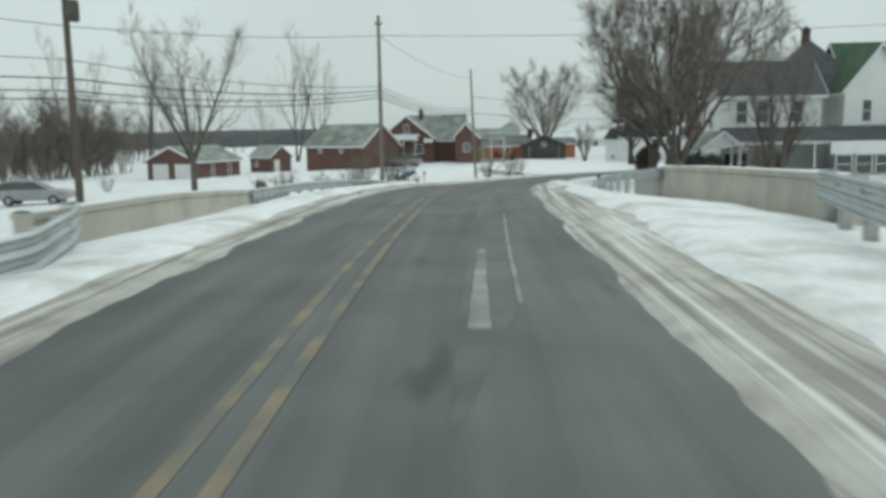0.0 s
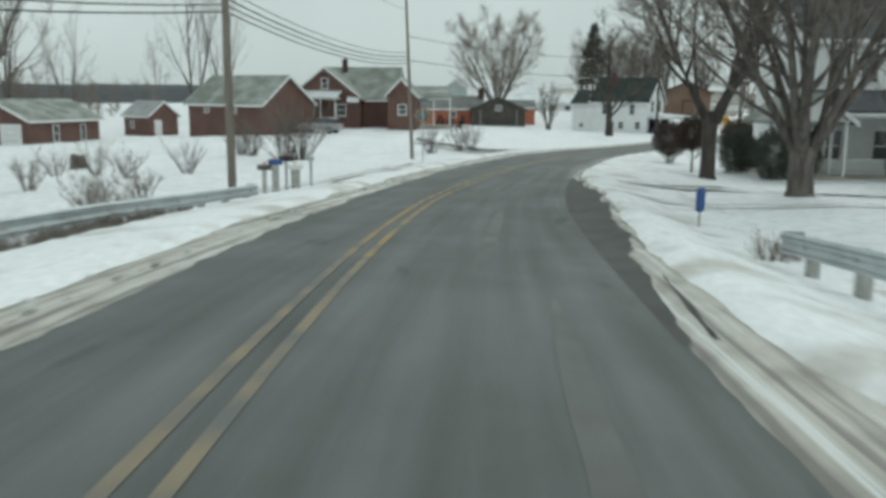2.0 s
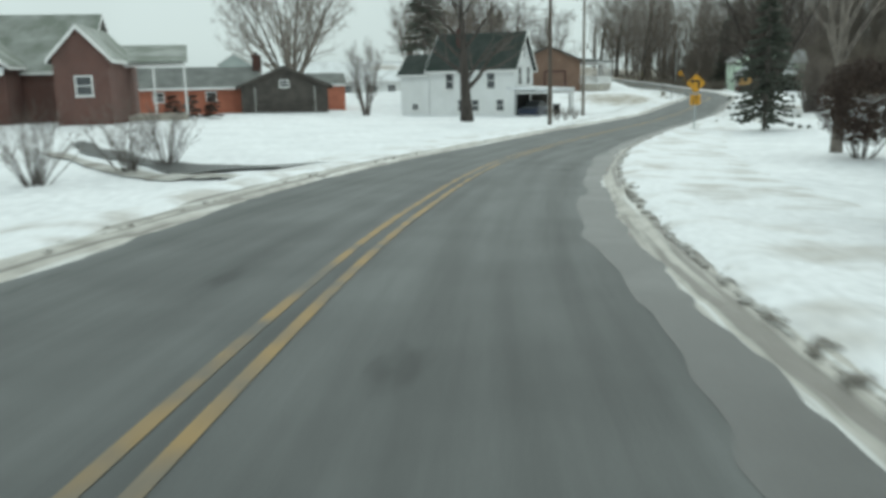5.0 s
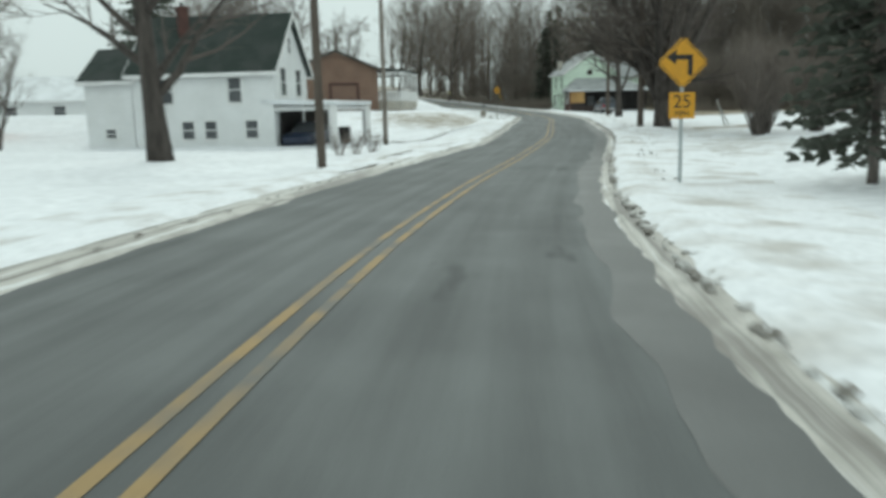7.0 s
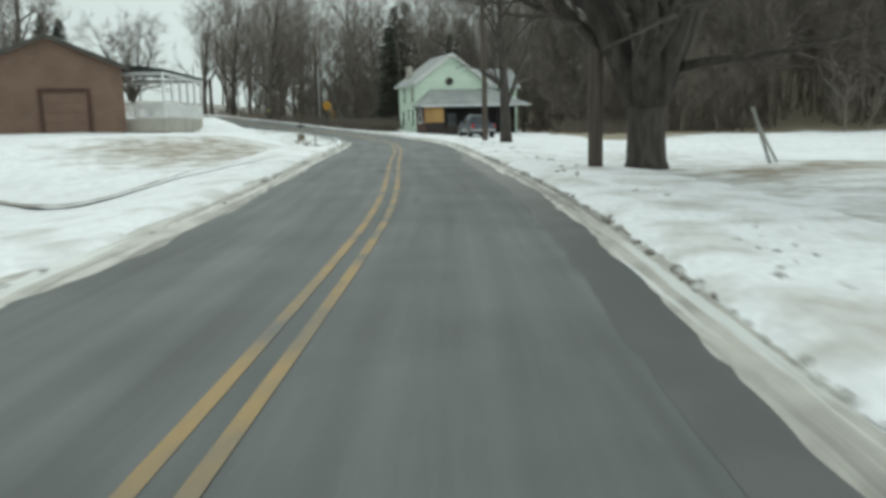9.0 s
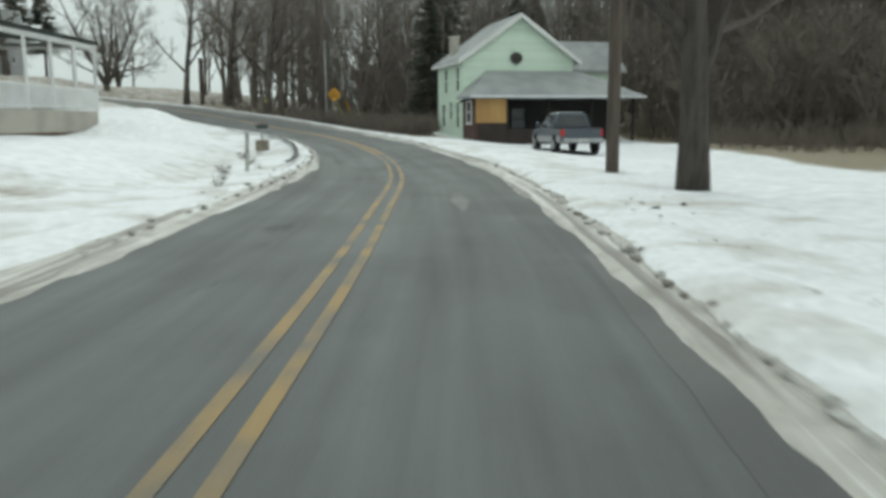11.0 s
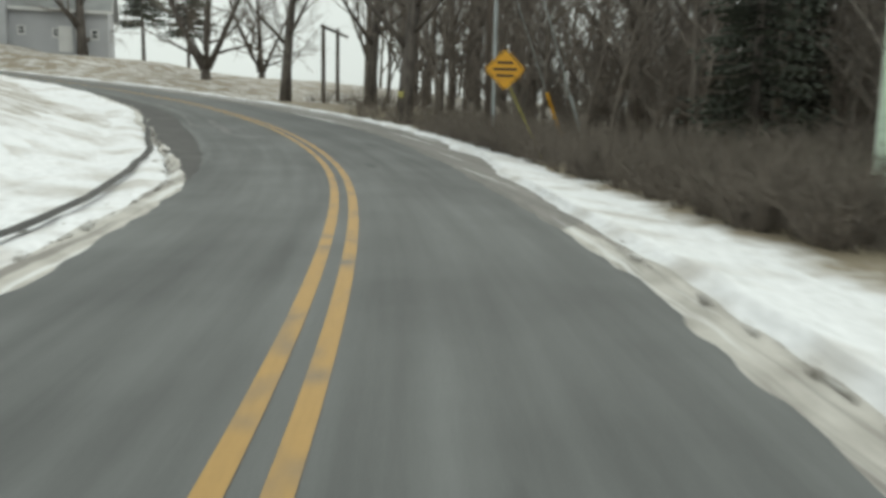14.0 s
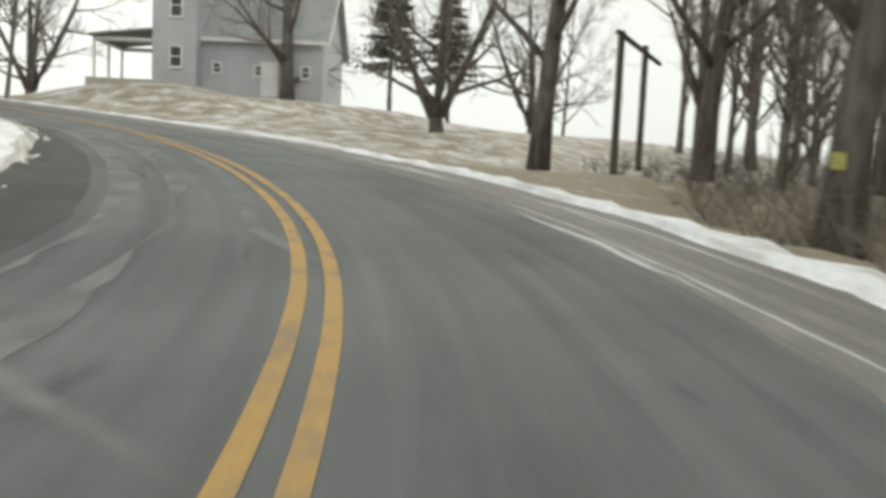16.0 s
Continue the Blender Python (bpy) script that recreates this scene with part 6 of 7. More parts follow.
def warning_sign(x, y, zg, zc, face, label, post_x=0.0, diag=1.075, post_end=None):
    """A diamond warning sign on a post; the face looks along its own -y."""
    ob = thing("warning_sign", pose(x, y, zc, 0, 0, face), label, "road sign")
    d = diag / 2
    c = 0.05
    o = [(d - c, -c), (d - c, c), (c, d - c), (-c, d - c), (-d + c, c), (-d + c, -c), (-c, -d + c), (c, -d + c)]
    pl = part("plate", Geo().prism(o, "y", -0.012, 0.004), "sign", ob)
    edge = Geo()
    e = d * 0.9
    for (ax, az), (bx, bz) in (((e, 0), (0, e)), ((0, e), (-e, 0)), ((-e, 0), (0, -e)), ((0, -e), (e, 0))):
        edge.tube([(ax, -0.013, az), (bx, -0.013, bz)], [0.008, 0.008], 4)
    part("border", edge, "black", pl)
    if post_end:
        part("post", Geo().tube([(0, 0.03, d * 0.6), (0, 0.03, -d * 0.3), post_end], [0.02, 0.024, 0.026], 8), "pale_plate", ob, "leaning yellow-sleeved post")
    else:
        part("post", Geo().box(post_x - 0.035, 0.006, zg - zc - 0.3, post_x + 0.035, 0.06, d * 0.75, 0.006), "steel", ob, "galvanised steel post")
    return ob, pl


sg, pl1 = warning_sign(36.48, 109.7, gz(36.48, 109.7), -1.18, -31, "yellow diamond warning sign with a bent arrow")
ar = Geo()
ar.box(0.10, -0.018, -0.26, 0.20, -0.014, 0.10)
ar.box(-0.16, -0.018, 0.06, 0.199, -0.0145, 0.16)
ar.prism([(-0.34, 0.11), (-0.14, 0.26), (-0.14, -0.04)], "y", -0.018, -0.0142)
part("arrow", ar, "black", pl1, "black bent arrow")
pq = part("speed_plate", Geo().box(-0.27, -0.012, -1.14, 0.27, 0.004, -0.60, 0.004), "sign", sg, "square yellow advisory speed plate")


def text(body, size, m, material, parent):
    cu = bpy.data.curves.new("lettering", "FONT")
    cu.body, cu.size, cu.align_x, cu.align_y, cu.extrude = body, size, "CENTER", "CENTER", 0.002
    tmp = new("lettering", cu)
    me = bpy.data.meshes.new_from_object(tmp.evaluated_get(bpy.context.evaluated_depsgraph_get()))
    bpy.data.objects.remove(tmp)
    me.materials.clear()
    me.materials.append(M[material])
    ob = new("lettering", me)
    ob.parent = parent
    ob.matrix_basis = m
    return ob


text("25", 0.38, pose(0, -0.015, -0.80, 90), "black", pq)
text("MPH", 0.15, pose(0, -0.015, -1.04, 90), "black", pq)
s2, pl2 = warning_sign(88.7, 193.3, gz(88.4, 193.8), 0.08, -17, "yellow diamond warning sign with rows of black words", post_x=0.0, post_end=(1.6, 1.6, -2.8))
bars(pl2, [(-0.2, 0.2, 0.14, 0.2), (-0.3, 0.3, -0.02, 0.04), (-0.22, 0.22, -0.18, -0.12)], -0.014)
solo("steel_post", Geo().box(-0.045, -0.04, -2.9, 0.045, 0.04, 4.2, 0.008), "steel", pose(90.03, 196.9, 0, 0, 0, 20), "tall galvanised steel post beside the wooden pole", "post")
for (x0, y0), z1, paint, label, guard in (((93.6, 198.55), 4.5, "sign", "steel guy wire with a yellow guard at its foot", "yellow plastic guard"), ((94.2, 198.2), 7.4, "steel", "steel guy wire with a grey guard at its foot", "grey metal guard")):
    gy = thing("guy_wire", Matrix(), label, "guy wire")
    q0, q1 = Vector((x0, y0, gz(x0, y0) - 0.1)), Vector((90.3, 197.8, z1))
    part("wire", Geo().tube([q0, q1], [0.014, 0.014], 5), "steel", gy)
    part("guard", Geo().tube([q0.lerp(q1, 0.02), q0.lerp(q1, 2.4 / (q1 - q0).length)], [0.055, 0.05], 8), paint, gy, guard)
yp = solo("boundary_plate", Geo().box(-0.115, -0.02, -0.14, 0.115, 0.0, 0.14, 0.004), "pale_plate", pose(91.75, 211.25, 0.1, 0, 0, -22), "small pale yellow plate nailed to a tree", "sign")

fr = thing("timber_frame", Matrix(), "tall frame of two wooden posts and a crossbar", "frame")
for x, y in ((91.4, 226.1), (93.5, 231.0)):
    part("post", Geo().tube([(x, y, gz(x, y) - 0.2), (x, y, gz(x, y) + 5.0)], [0.14, 0.12], 8), "pole", fr)
part("crossbar", Geo().tube([(91.2, 225.7, 4.7), (95.2, 235.0, 5.1)], [0.1, 0.1], 8), "pole", fr)


# ---- the mint green house ----
gh = thing("green_house", pose(89.05, 178.95, -3.25, 0, 0, -23), "mint green wooden house with a wide grey porch roof", "house")
GW, GD, GE, GR = 6.8, 5.8, 5.0, 2.4
wall = part("wall", Geo().prism([(0, -0.5), (GW, -0.5), (GW, GE), (GW / 2, GE + GR), (0, GE)], "y", 0.02, GD), "green_wall", gh)
rk = GR / (GW / 2)
for s in (0, 1):
    o = [(-0.35, GE - rk * 0.35), (GW / 2, GE + GR), (GW / 2, GE + GR + 0.15), (-0.35, GE - rk * 0.35 + 0.15)]
    if s:
        o = [(GW - u, v) for u, v in o]
    rf = part("roof", Geo().prism(o, "y", -0.4, GD + 0.4), "roof_pale", gh)
    rf.matrix_basis = Matrix.Translation((0, 0, 0.02))
    o2 = [(u, v - (0.14 if k < 2 else 0)) for k, (u, v) in enumerate(o)]
    part("fascia", Geo().prism(o2, "y", -0.46, -0.405), "white_trim", rf)
    e = -0.35 if not s else GW + 0.35
    part("gutter", Geo().box(e - 0.05, -0.4, GE - rk * 0.35 - 0.1, e + 0.05, GD + 0.4, GE - rk * 0.35 + 0.05), "white_trim", rf)
# lapped boards of the road side and of the gable
side_me = Geo().prism([(0.0, 0.0), (-0.032, 0.0), (-0.008, 0.2), (0.0, 0.2)], "y", 0.0, GD)
side_me.v = [(u, w, v) for (u, w, v) in side_me.v]
side_mesh = side_me.mesh("siding_board", "green_wall")
for k in range(25):
    b = new("siding_board", side_mesh)
    b.parent, b.matrix_basis = wall, Matrix.Translation((0, 0, -0.02 + 0.2 * k))
for k in range(36):
    z = -0.02 + 0.2 * k
    cut = max(0.0, (z + 0.2 - GE) / rk)
    if GW - 2 * cut < 0.4:
        break
    g = Geo()
    g.add([(cut, 0.02, z), (GW - cut, 0.02, z), (GW - cut, -0.014, z), (cut, -0.014, z), (cut, 0.02, z + 0.2), (GW - cut, 0.02, z + 0.2), (GW - cut, 0.01, z + 0.2), (cut, 0.01, z + 0.2)],
          [(0, 1, 2, 3), (4, 7, 6, 5), (3, 2, 6, 7), (1, 0, 4, 5), (0, 3, 7, 4), (2, 1, 5, 6)])
    part("siding_board", g, "green_wall", wall)
for c in (0, GD):
    part("corner_board", Geo().box(-0.045, c - 0.06, -0.3, 0.03, c + 0.06, GE - 0.1), "green_wall", wall)
for y, z, w, h in ((0.95, 1.75, 0.62, 1.4), (2.5, 2.05, 0.5, 1.0), (4.3, 1.75, 0.62, 1.3), (0.9, 3.85, 0.62, 1.35), (3.7, 3.85, 0.62, 1.35)):
    window(gh, -0.03, y, z, w, h, 180, True, "green_wall")
door(gh, -0.03, 3.35, 0.1, 0.8, 2.0, 180, "green_wall")
chim = Geo().box(0.25, 3.6, GE - 0.4, 0.75, 4.1, GE + 1.6, 0.02).box(0.2, 3.55, GE + 1.45, 0.8, 4.15, GE + 1.6, 0.02)
part("chimney", chim, "concrete", gh, "pale rendered chimney")
# rear wing
part("wing_wall", Geo().prism([(-1.9, -0.5), (1.9, -0.5), (1.9, 4.6), (0, 6.2), (-1.9, 4.6)], "x", GW, GW + 3.8), "green_wall", gh).matrix_basis = Matrix.Translation((0, 3.4, 0))
wr = Geo()
for s in (-1, 1):
    wr.prism([(s * 2.25, 4.3), (0, 6.2), (0, 6.35), (s * 2.25, 4.45)], "x", GW, GW + 4.1)
part("wing_roof", wr, "roof_pale", gh).matrix_basis = Matrix.Translation((0, 3.4, 0.03))
# porch: hipped roof, brown brick corner, boarded window, open bay with its shade painted near black
ez, tz = 2.8, 4.3
pr = Geo()
ex0, ex1, ey = -0.4, 10.1, -2.95
v = [(ex0, ey, ez), (ex1, ey, ez), (ex1, 0.9, ez), (ex0, -0.03, ez), (1.4, -0.03, tz), (7.2, -0.03, tz)]
v += [(x, y, z - 0.14) for x, y, z in v[:4]]
pr.add(v, [(0, 1, 5, 4), (1, 2, 5), (3, 0, 4), (6, 7, 1, 0), (7, 8, 2, 1), (8, 9, 3, 2), (9, 6, 0, 3), (9, 8, 7, 6), (2, 3, 4, 5)])
prf = part("porch_roof", pr, "roof_pale", gh, "grey shingled porch roof with a snowy edge")
part("eave_board", Geo().box(ex0, ey - 0.05, ez - 0.12, ex1, ey - 0.004, ez).box(ex1 + 0.004, ey - 0.05, ez - 0.12, ex1 + 0.05, 0.85, ez), "roof_snow", prf, "white eave board with snow on it")
part("brick_wall", Geo().box(-0.03, -2.45, -0.4, 0.17, -0.03, ez - 0.15), "brown_wall", gh, "dark brown brick porch wall")
part("front_wall", Geo().box(0.172, -2.44, -0.4, 1.84, -2.25, ez - 0.15), "dark_brown", gh, "dark brown boarded porch wall")
window(gh, -0.035, -1.45, 1.9, 0.85, 1.1, 180)
part("awning", Geo().prism([(-0.035, 2.75), (-0.5, 2.5), (-0.5, 2.44), (-0.035, 2.6)], "y", -2.1, -0.8), "dark", gh, "small dark awning over the side window")
part("plywood_sheet", Geo().box(0.04, -2.51, 1.3, 1.82, -2.455, 2.64, 0.006), "plywood", gh, "raw plywood sheet boarding up a window")
part("porch_floor", Geo().box(-0.05, -2.7, -0.45, 9.8, -0.03, 0.05, 0.02), "brown_wall", gh)
part("step", Geo().box(-0.6, -3.5, -0.5, 9.8, -2.7, -0.12, 0.02), "concrete", gh, "low concrete step dusted with snow")
# back wall coloured near black, porch shade put into its colour
part("bay_wall", Geo().box(1.7, -0.35, 0.05, 9.6, -0.2, ez - 0.15), "dark", gh, "back wall of the porch, its shade painted in near black")
part("bay_counter", Geo().box(1.7, -2.45, 0.05, 4.4, -2.3, 0.95), "dark_brown", gh)
for x in (1.91, 4.4, 7.0, 9.6):
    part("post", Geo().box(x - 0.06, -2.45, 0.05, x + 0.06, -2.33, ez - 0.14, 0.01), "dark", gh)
# window trim takes the same painted porch shade
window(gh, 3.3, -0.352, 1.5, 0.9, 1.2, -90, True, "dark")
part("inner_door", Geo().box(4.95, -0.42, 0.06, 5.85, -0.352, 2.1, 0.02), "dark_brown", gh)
dish = thing("satellite_dish", gh.matrix_world @ pose(3.2, -0.15, 5.05, 20, 0, -20), "grey satellite dish on the gable wall", "satellite dish")
dg = Geo()
for r in range(4):
    for k in range(16):
        a = 2 * math.pi * k / 16
        q = r / 3
        dg.v.append((0.36 * q * math.cos(a), -0.12 - 0.10 * q * q + 0.1, 0.36 * q * math.sin(a)))
for r in range(3):
    for k in range(16):
        dg.f.append((r * 16 + k, r * 16 + (k + 1) % 16, (r + 1) * 16 + (k + 1) % 16, (r + 1) * 16 + k))
part("reflector", dg, "grey_siding", dish, "", True)
part("arm", Geo().tube([(0, 0, -0.3), (0, -0.45, -0.1)], [0.02, 0.02], 6), "grey_siding", dish)
part("bracket", Geo().tube([(0, 0.2, -0.5), (0, -0.02, -0.45), (0, -0.02, 0)], [0.03, 0.03, 0.03], 6), "grey_siding", dish)


# ---- the pickup truck ----
def loft(sections):
    """A closed skin through outlines of equal length, given as (x, [(y, z), ...])."""
    g = Geo()
    n = len(sections[0][1])
    for x, o in sections:
        g.v += [(x, y, z) for y, z in o]
    for i in range(len(sections) - 1):
        for k in range(n):
            g.f.append((i * n + k, i * n + (k + 1) % n, (i + 1) * n + (k + 1) % n, (i + 1) * n + k))
    g.f += [tuple(range(n - 1, -1, -1)), tuple((len(sections) - 1) * n + k for k in range(n))]
    return g


def slab(w, z0, z1, tuck=0.06):
    return [(-w + tuck, z0), (w - tuck, z0), (w, z0 + 0.1), (w, z1 - 0.1), (w - tuck, z1), (-w + tuck, z1), (-w, z1 - 0.1), (-w, z0 + 0.1)]


def wheel(parent, x, y, r=0.39, out=1):
    wl = part("wheel", Geo().tube([(x, y - 0.13, r), (x, y - 0.11, r), (x, y + 0.11, r), (x, y + 0.13, r)], [r - 0.05, r, r, r - 0.05], 22), "tyre", parent, "", True)
    d = 0.135 * out
    rim = Geo().tube([(x, y + d * 0.9, r), (x, y + d, r), (x, y + d * 1.06, r)], [r * 0.62, r * 0.6, r * 0.2], 16)
    part("rim", rim, "chrome", wl)
    for k in range(5):
        a = 2 * math.pi * k / 5
        part("spoke", Geo().tube([(x, y + d * 1.07, r), (x + math.cos(a) * r * 0.55, y + d * 1.03, r + math.sin(a) * r * 0.55)], [0.05, 0.035], 5), "chrome", wl)


tk = thing("pickup_truck", pose(84.7, 165.8, gz(84.7, 166.0) + 0.03, 0, 0, 60) @ Matrix.Diagonal((0.95, 0.95, 0.9, 1)), "grey-blue crew-cab pickup truck parked on the snowy drive", "truck")
low = loft([(-1.05, slab(0.93, 0.55, 1.14)), (-0.4, slab(0.97, 0.5, 1.15)), (1.2, slab(0.97, 0.42, 1.15)), (3.0, slab(0.97, 0.42, 1.15)), (3.7, slab(0.96, 0.5, 1.12)), (4.35, slab(0.93, 0.5, 1.05)), (4.6, slab(0.84, 0.55, 0.98))])
part("body", low, "truck", tk)
part("sill", loft([(-0.9, slab(0.985, 0.52, 0.82, 0.02)), (3.1, slab(0.985, 0.45, 0.80, 0.02)), (4.3, slab(0.95, 0.52, 0.8, 0.02))]), "truck_low", tk, "silver lower body panels")
cab = loft([(0.62, [(-0.9, 1.13), (0.9, 1.13), (0.9, 1.2), (0.67, 1.82), (0.57, 1.88), (-0.57, 1.88), (-0.67, 1.82), (-0.9, 1.2)]),
            (1.0, [(-0.92, 1.13), (0.92, 1.13), (0.92, 1.22), (0.69, 1.86), (0.57, 1.93), (-0.57, 1.93), (-0.69, 1.86), (-0.92, 1.22)]),
            (2.05, [(-0.92, 1.13), (0.92, 1.13), (0.92, 1.22), (0.69, 1.84), (0.57, 1.91), (-0.57, 1.91), (-0.69, 1.84), (-0.92, 1.22)]),
            (3.15, [(-0.92, 1.1), (0.92, 1.1), (0.92, 1.14), (0.88, 1.16), (0.8, 1.17), (-0.8, 1.17), (-0.88, 1.16), (-0.92, 1.14)])])
cb = part("cab", cab, "truck", tk)
for s in (-1, 1):
    for x0, x1, t0, t1 in ((0.78, 1.5, 0.86, 1.46), (1.6, 2.62, 1.58, 2.02)):
        part("side_window", Geo().add([(x0, s * 0.928, 1.2), (x1, s * 0.928, 1.2), (t1, s * 0.725, 1.78), (t0, s * 0.725, 1.78), (x0, s * 0.90, 1.2), (x1, s * 0.90, 1.2), (t1, s * 0.695, 1.78), (t0, s * 0.695, 1.78)],
             [(0, 1, 2, 3), (7, 6, 5, 4), (0, 4, 5, 1), (1, 5, 6, 2), (2, 6, 7, 3), (3, 7, 4, 0)]), "glass", cb)
    part("mirror", Geo().box(2.5, s * 1.08 - 0.1, 1.2, 2.62, s * 1.08 + 0.1, 1.45, 0.03), "truck", tk)
    part("tail_light", Geo().box(-1.08, s * 0.86 - 0.08, 0.82, -0.98, s * 0.9 + 0.08, 1.12, 0.02), "red_lamp", tk, "red tail light")
    part("head_light", Geo().box(4.45, s * 0.66 - 0.16, 0.76, 4.585, s * 0.66 + 0.16, 0.93, 0.02), "glass", tk)
    for x in (0.0, 3.55):
        arch = Geo().tube([(x, s * 0.86, 0.42), (x, s * 0.99, 0.42)], [0.47, 0.47], 20)
        part("wheel_arch", arch, "dark", tk)
        wheel(tk, x, s * 0.9, 0.39, s)
part("rear_window", Geo().add([(0.60, -0.72, 1.28), (0.60, 0.72, 1.28), (0.60, 0.58, 1.78), (0.60, -0.58, 1.78), (0.64, -0.72, 1.28), (0.64, 0.72, 1.28), (0.64, 0.62, 1.78), (0.64, -0.62, 1.78)],
     [(3, 2, 1, 0), (4, 5, 6, 7), (0, 1, 5, 4), (1, 2, 6, 5), (2, 3, 7, 6), (3, 0, 4, 7)]), "glass", cb)
part("windscreen", Geo().add([(3.05, -0.84, 1.19), (3.05, 0.84, 1.19), (2.12, 0.6, 1.85), (2.12, -0.6, 1.85), (3.0, -0.84, 1.14), (3.0, 0.84, 1.14), (2.06, 0.6, 1.79), (2.06, -0.6, 1.79)],
     [(0, 1, 2, 3), (7, 6, 5, 4), (0, 4, 5, 1), (1, 5, 6, 2), (2, 6, 7, 3), (3, 7, 4, 0)]), "glass", cb)
part("rear_bumper", Geo().box(-1.22, -0.9, 0.5, -1.04, 0.9, 0.72, 0.04), "chrome", tk)
part("front_bumper", Geo().box(4.55, -0.88, 0.48, 4.72, 0.88, 0.7, 0.05), "chrome", tk)
bed = part("bed", Geo().box(-0.98, -0.8, 1.142, 0.5, 0.8, 1.152), "dark", tk)
for s in (-1, 1):
    part("bed_rail", Geo().box(-1.0, s * 0.88 - 0.06, 1.14, 0.55, s * 0.88 + 0.06, 1.20, 0.015), "dark", bed)
number = part("plate", Geo().box(-1.235, -0.16, 0.54, -1.222, 0.16, 0.68), "white_trim", tk)
part("lettering", Geo().box(-1.24, -0.11, 0.585, -1.236, 0.11, 0.635), "black", number)

# dark car under the carport
def parked_car(m, label, paint):
    cr = thing("parked_car", m, label, "car")
    part("body", loft([(-0.9, slab(0.78, 0.45, 0.85)), (-0.5, slab(0.88, 0.32, 0.98)), (2.4, slab(0.88, 0.3, 0.98)), (3.3, slab(0.86, 0.32, 0.9)), (3.7, slab(0.74, 0.42, 0.72))]), paint, cr)
    low, top = [(-0.8, 0.95), (0.8, 0.95)], [(-0.55, 1.36), (-0.62, 1.3), (-0.8, 1.0)]
    cc = part("cabin", loft([(-0.7, low + [(0.8, 1.0), (0.62, 1.3), (0.55, 1.36)] + top),
                             (0.2, [(-0.82, 0.95), (0.82, 0.95), (0.82, 1.0), (0.64, 1.42), (0.56, 1.48), (-0.56, 1.48), (-0.64, 1.42), (-0.82, 1.0)]),
                             (1.5, [(-0.82, 0.95), (0.82, 0.95), (0.82, 1.0), (0.64, 1.4), (0.56, 1.46), (-0.56, 1.46), (-0.64, 1.4), (-0.82, 1.0)]),
                             (2.4, [(-0.8, 0.93), (0.8, 0.93), (0.8, 0.95), (0.78, 0.97), (0.7, 0.98), (-0.7, 0.98), (-0.78, 0.97), (-0.8, 0.95)])]), "glass", cr, "dark glazed cabin")
    part("roof_panel", loft([(-0.55, [(-0.55, 1.39), (0.55, 1.39), (0.5, 1.42), (-0.5, 1.42)]), (0.2, [(-0.57, 1.482), (0.57, 1.482), (0.52, 1.51), (-0.52, 1.51)]), (1.5, [(-0.57, 1.462), (0.57, 1.462), (0.52, 1.49), (-0.52, 1.49)])]), paint, cc)
    for s in (-1, 1):
        part("tail_light", Geo().box(-0.93, s * 0.6 - 0.12, 0.66, -0.86, s * 0.6 + 0.12, 0.8, 0.015), "red_lamp", cr, "red tail light")
        part("head_light", Geo().box(3.5, s * 0.56 - 0.14, 0.56, 3.68, s * 0.56 + 0.14, 0.68, 0.015), "chrome", cr)
        for x in (0.0, 2.7):
            wheel(cr, x, s * 0.8, 0.31, s)
    return cr


# a dark car under the carport, silver ones by the brick houses and in the field
parked_car(pose(42.9, 146.5, -4.35, 0, 0, 231) @ Matrix.Diagonal((1.05, 1.05, 1.1, 1)), "dark blue car parked nose out under the carport", "navy")
parked_car(pose(-4.0, 120.6, gz(-4.0, 120.6) - 0.02, 0, 0, 160) @ Matrix.Diagonal((1.12, 1.12, 1.15, 1)), "silver car parked in the snow between the brick houses", "truck_low")
parked_car(pose(-31.0, 59.0, gz(-31.0, 59.0) + 0.02, 0, 0, 8) @ Matrix.Diagonal((1.12, 1.12, 1.15, 1)), "pale silver car parked in the snow beyond the guard rail", "truck_low")


# ---- mailboxes and small roadside things ----
def mailbox(x, y, z, turn, label, h=1.05, material="box", post="post", base=None, wide=0.045):
    ob = thing("mailbox", pose(x, y, z, 0, 0, turn), label, "mailbox")
    o = [(-0.1, 0.0), (0.1, 0.0)] + [(0.1 * math.cos(a), 0.1 + 0.1 * math.sin(a)) for a in [math.pi * k / 8 for k in range(9)]]
    bx = part("box", Geo().prism(o, "y", -0.25, 0.25), material, ob)
    bx.matrix_basis = Matrix.Translation((0, 0, h))
    part("door", Geo().prism([(u * 1.04, v * 1.02) for u, v in o], "y", -0.27, -0.25), material, bx)
    part("flag", Geo().box(0.105, -0.05, 0.1, 0.115, 0.0, 0.3), "red_lamp", bx)
    part("post", Geo().box(-wide, -wide, -0.3, wide, wide, h, 0.008), post, ob)
    if base:
        part("stone_base", Geo().box(-base, -base, -0.2, base, base, 0.62, 0.04), "stone", ob, "square base of brown stone")
    return ob


mailbox(75.2, 176.3, gz(75.2, 176.3), 60, "dark green mailbox on a square stone base in the snow", 1.15, base=0.29)
mb = [Vector(q + (0,)) for q in ((-2.45, 58.5), (-2.1, 58.9), (-1.8, 59.3), (-2.8, 58.1))]
for k, p in enumerate(mb):
    mailbox(p.x, p.y, gz(p.x, p.y), (104, 88, 112, 96)[k], ("blue", "black", "white", "grey")[k] + " mailbox on a wide pale post in a roadside row", (1.0, 1.08, 0.72, 0.85)[k], ("blue", "black", "white_trim", "grey_siding")[k], wide=(0.12, 0.045, 0.14, 0.08)[k])
p = Vector((8.95, 46.5, 0))
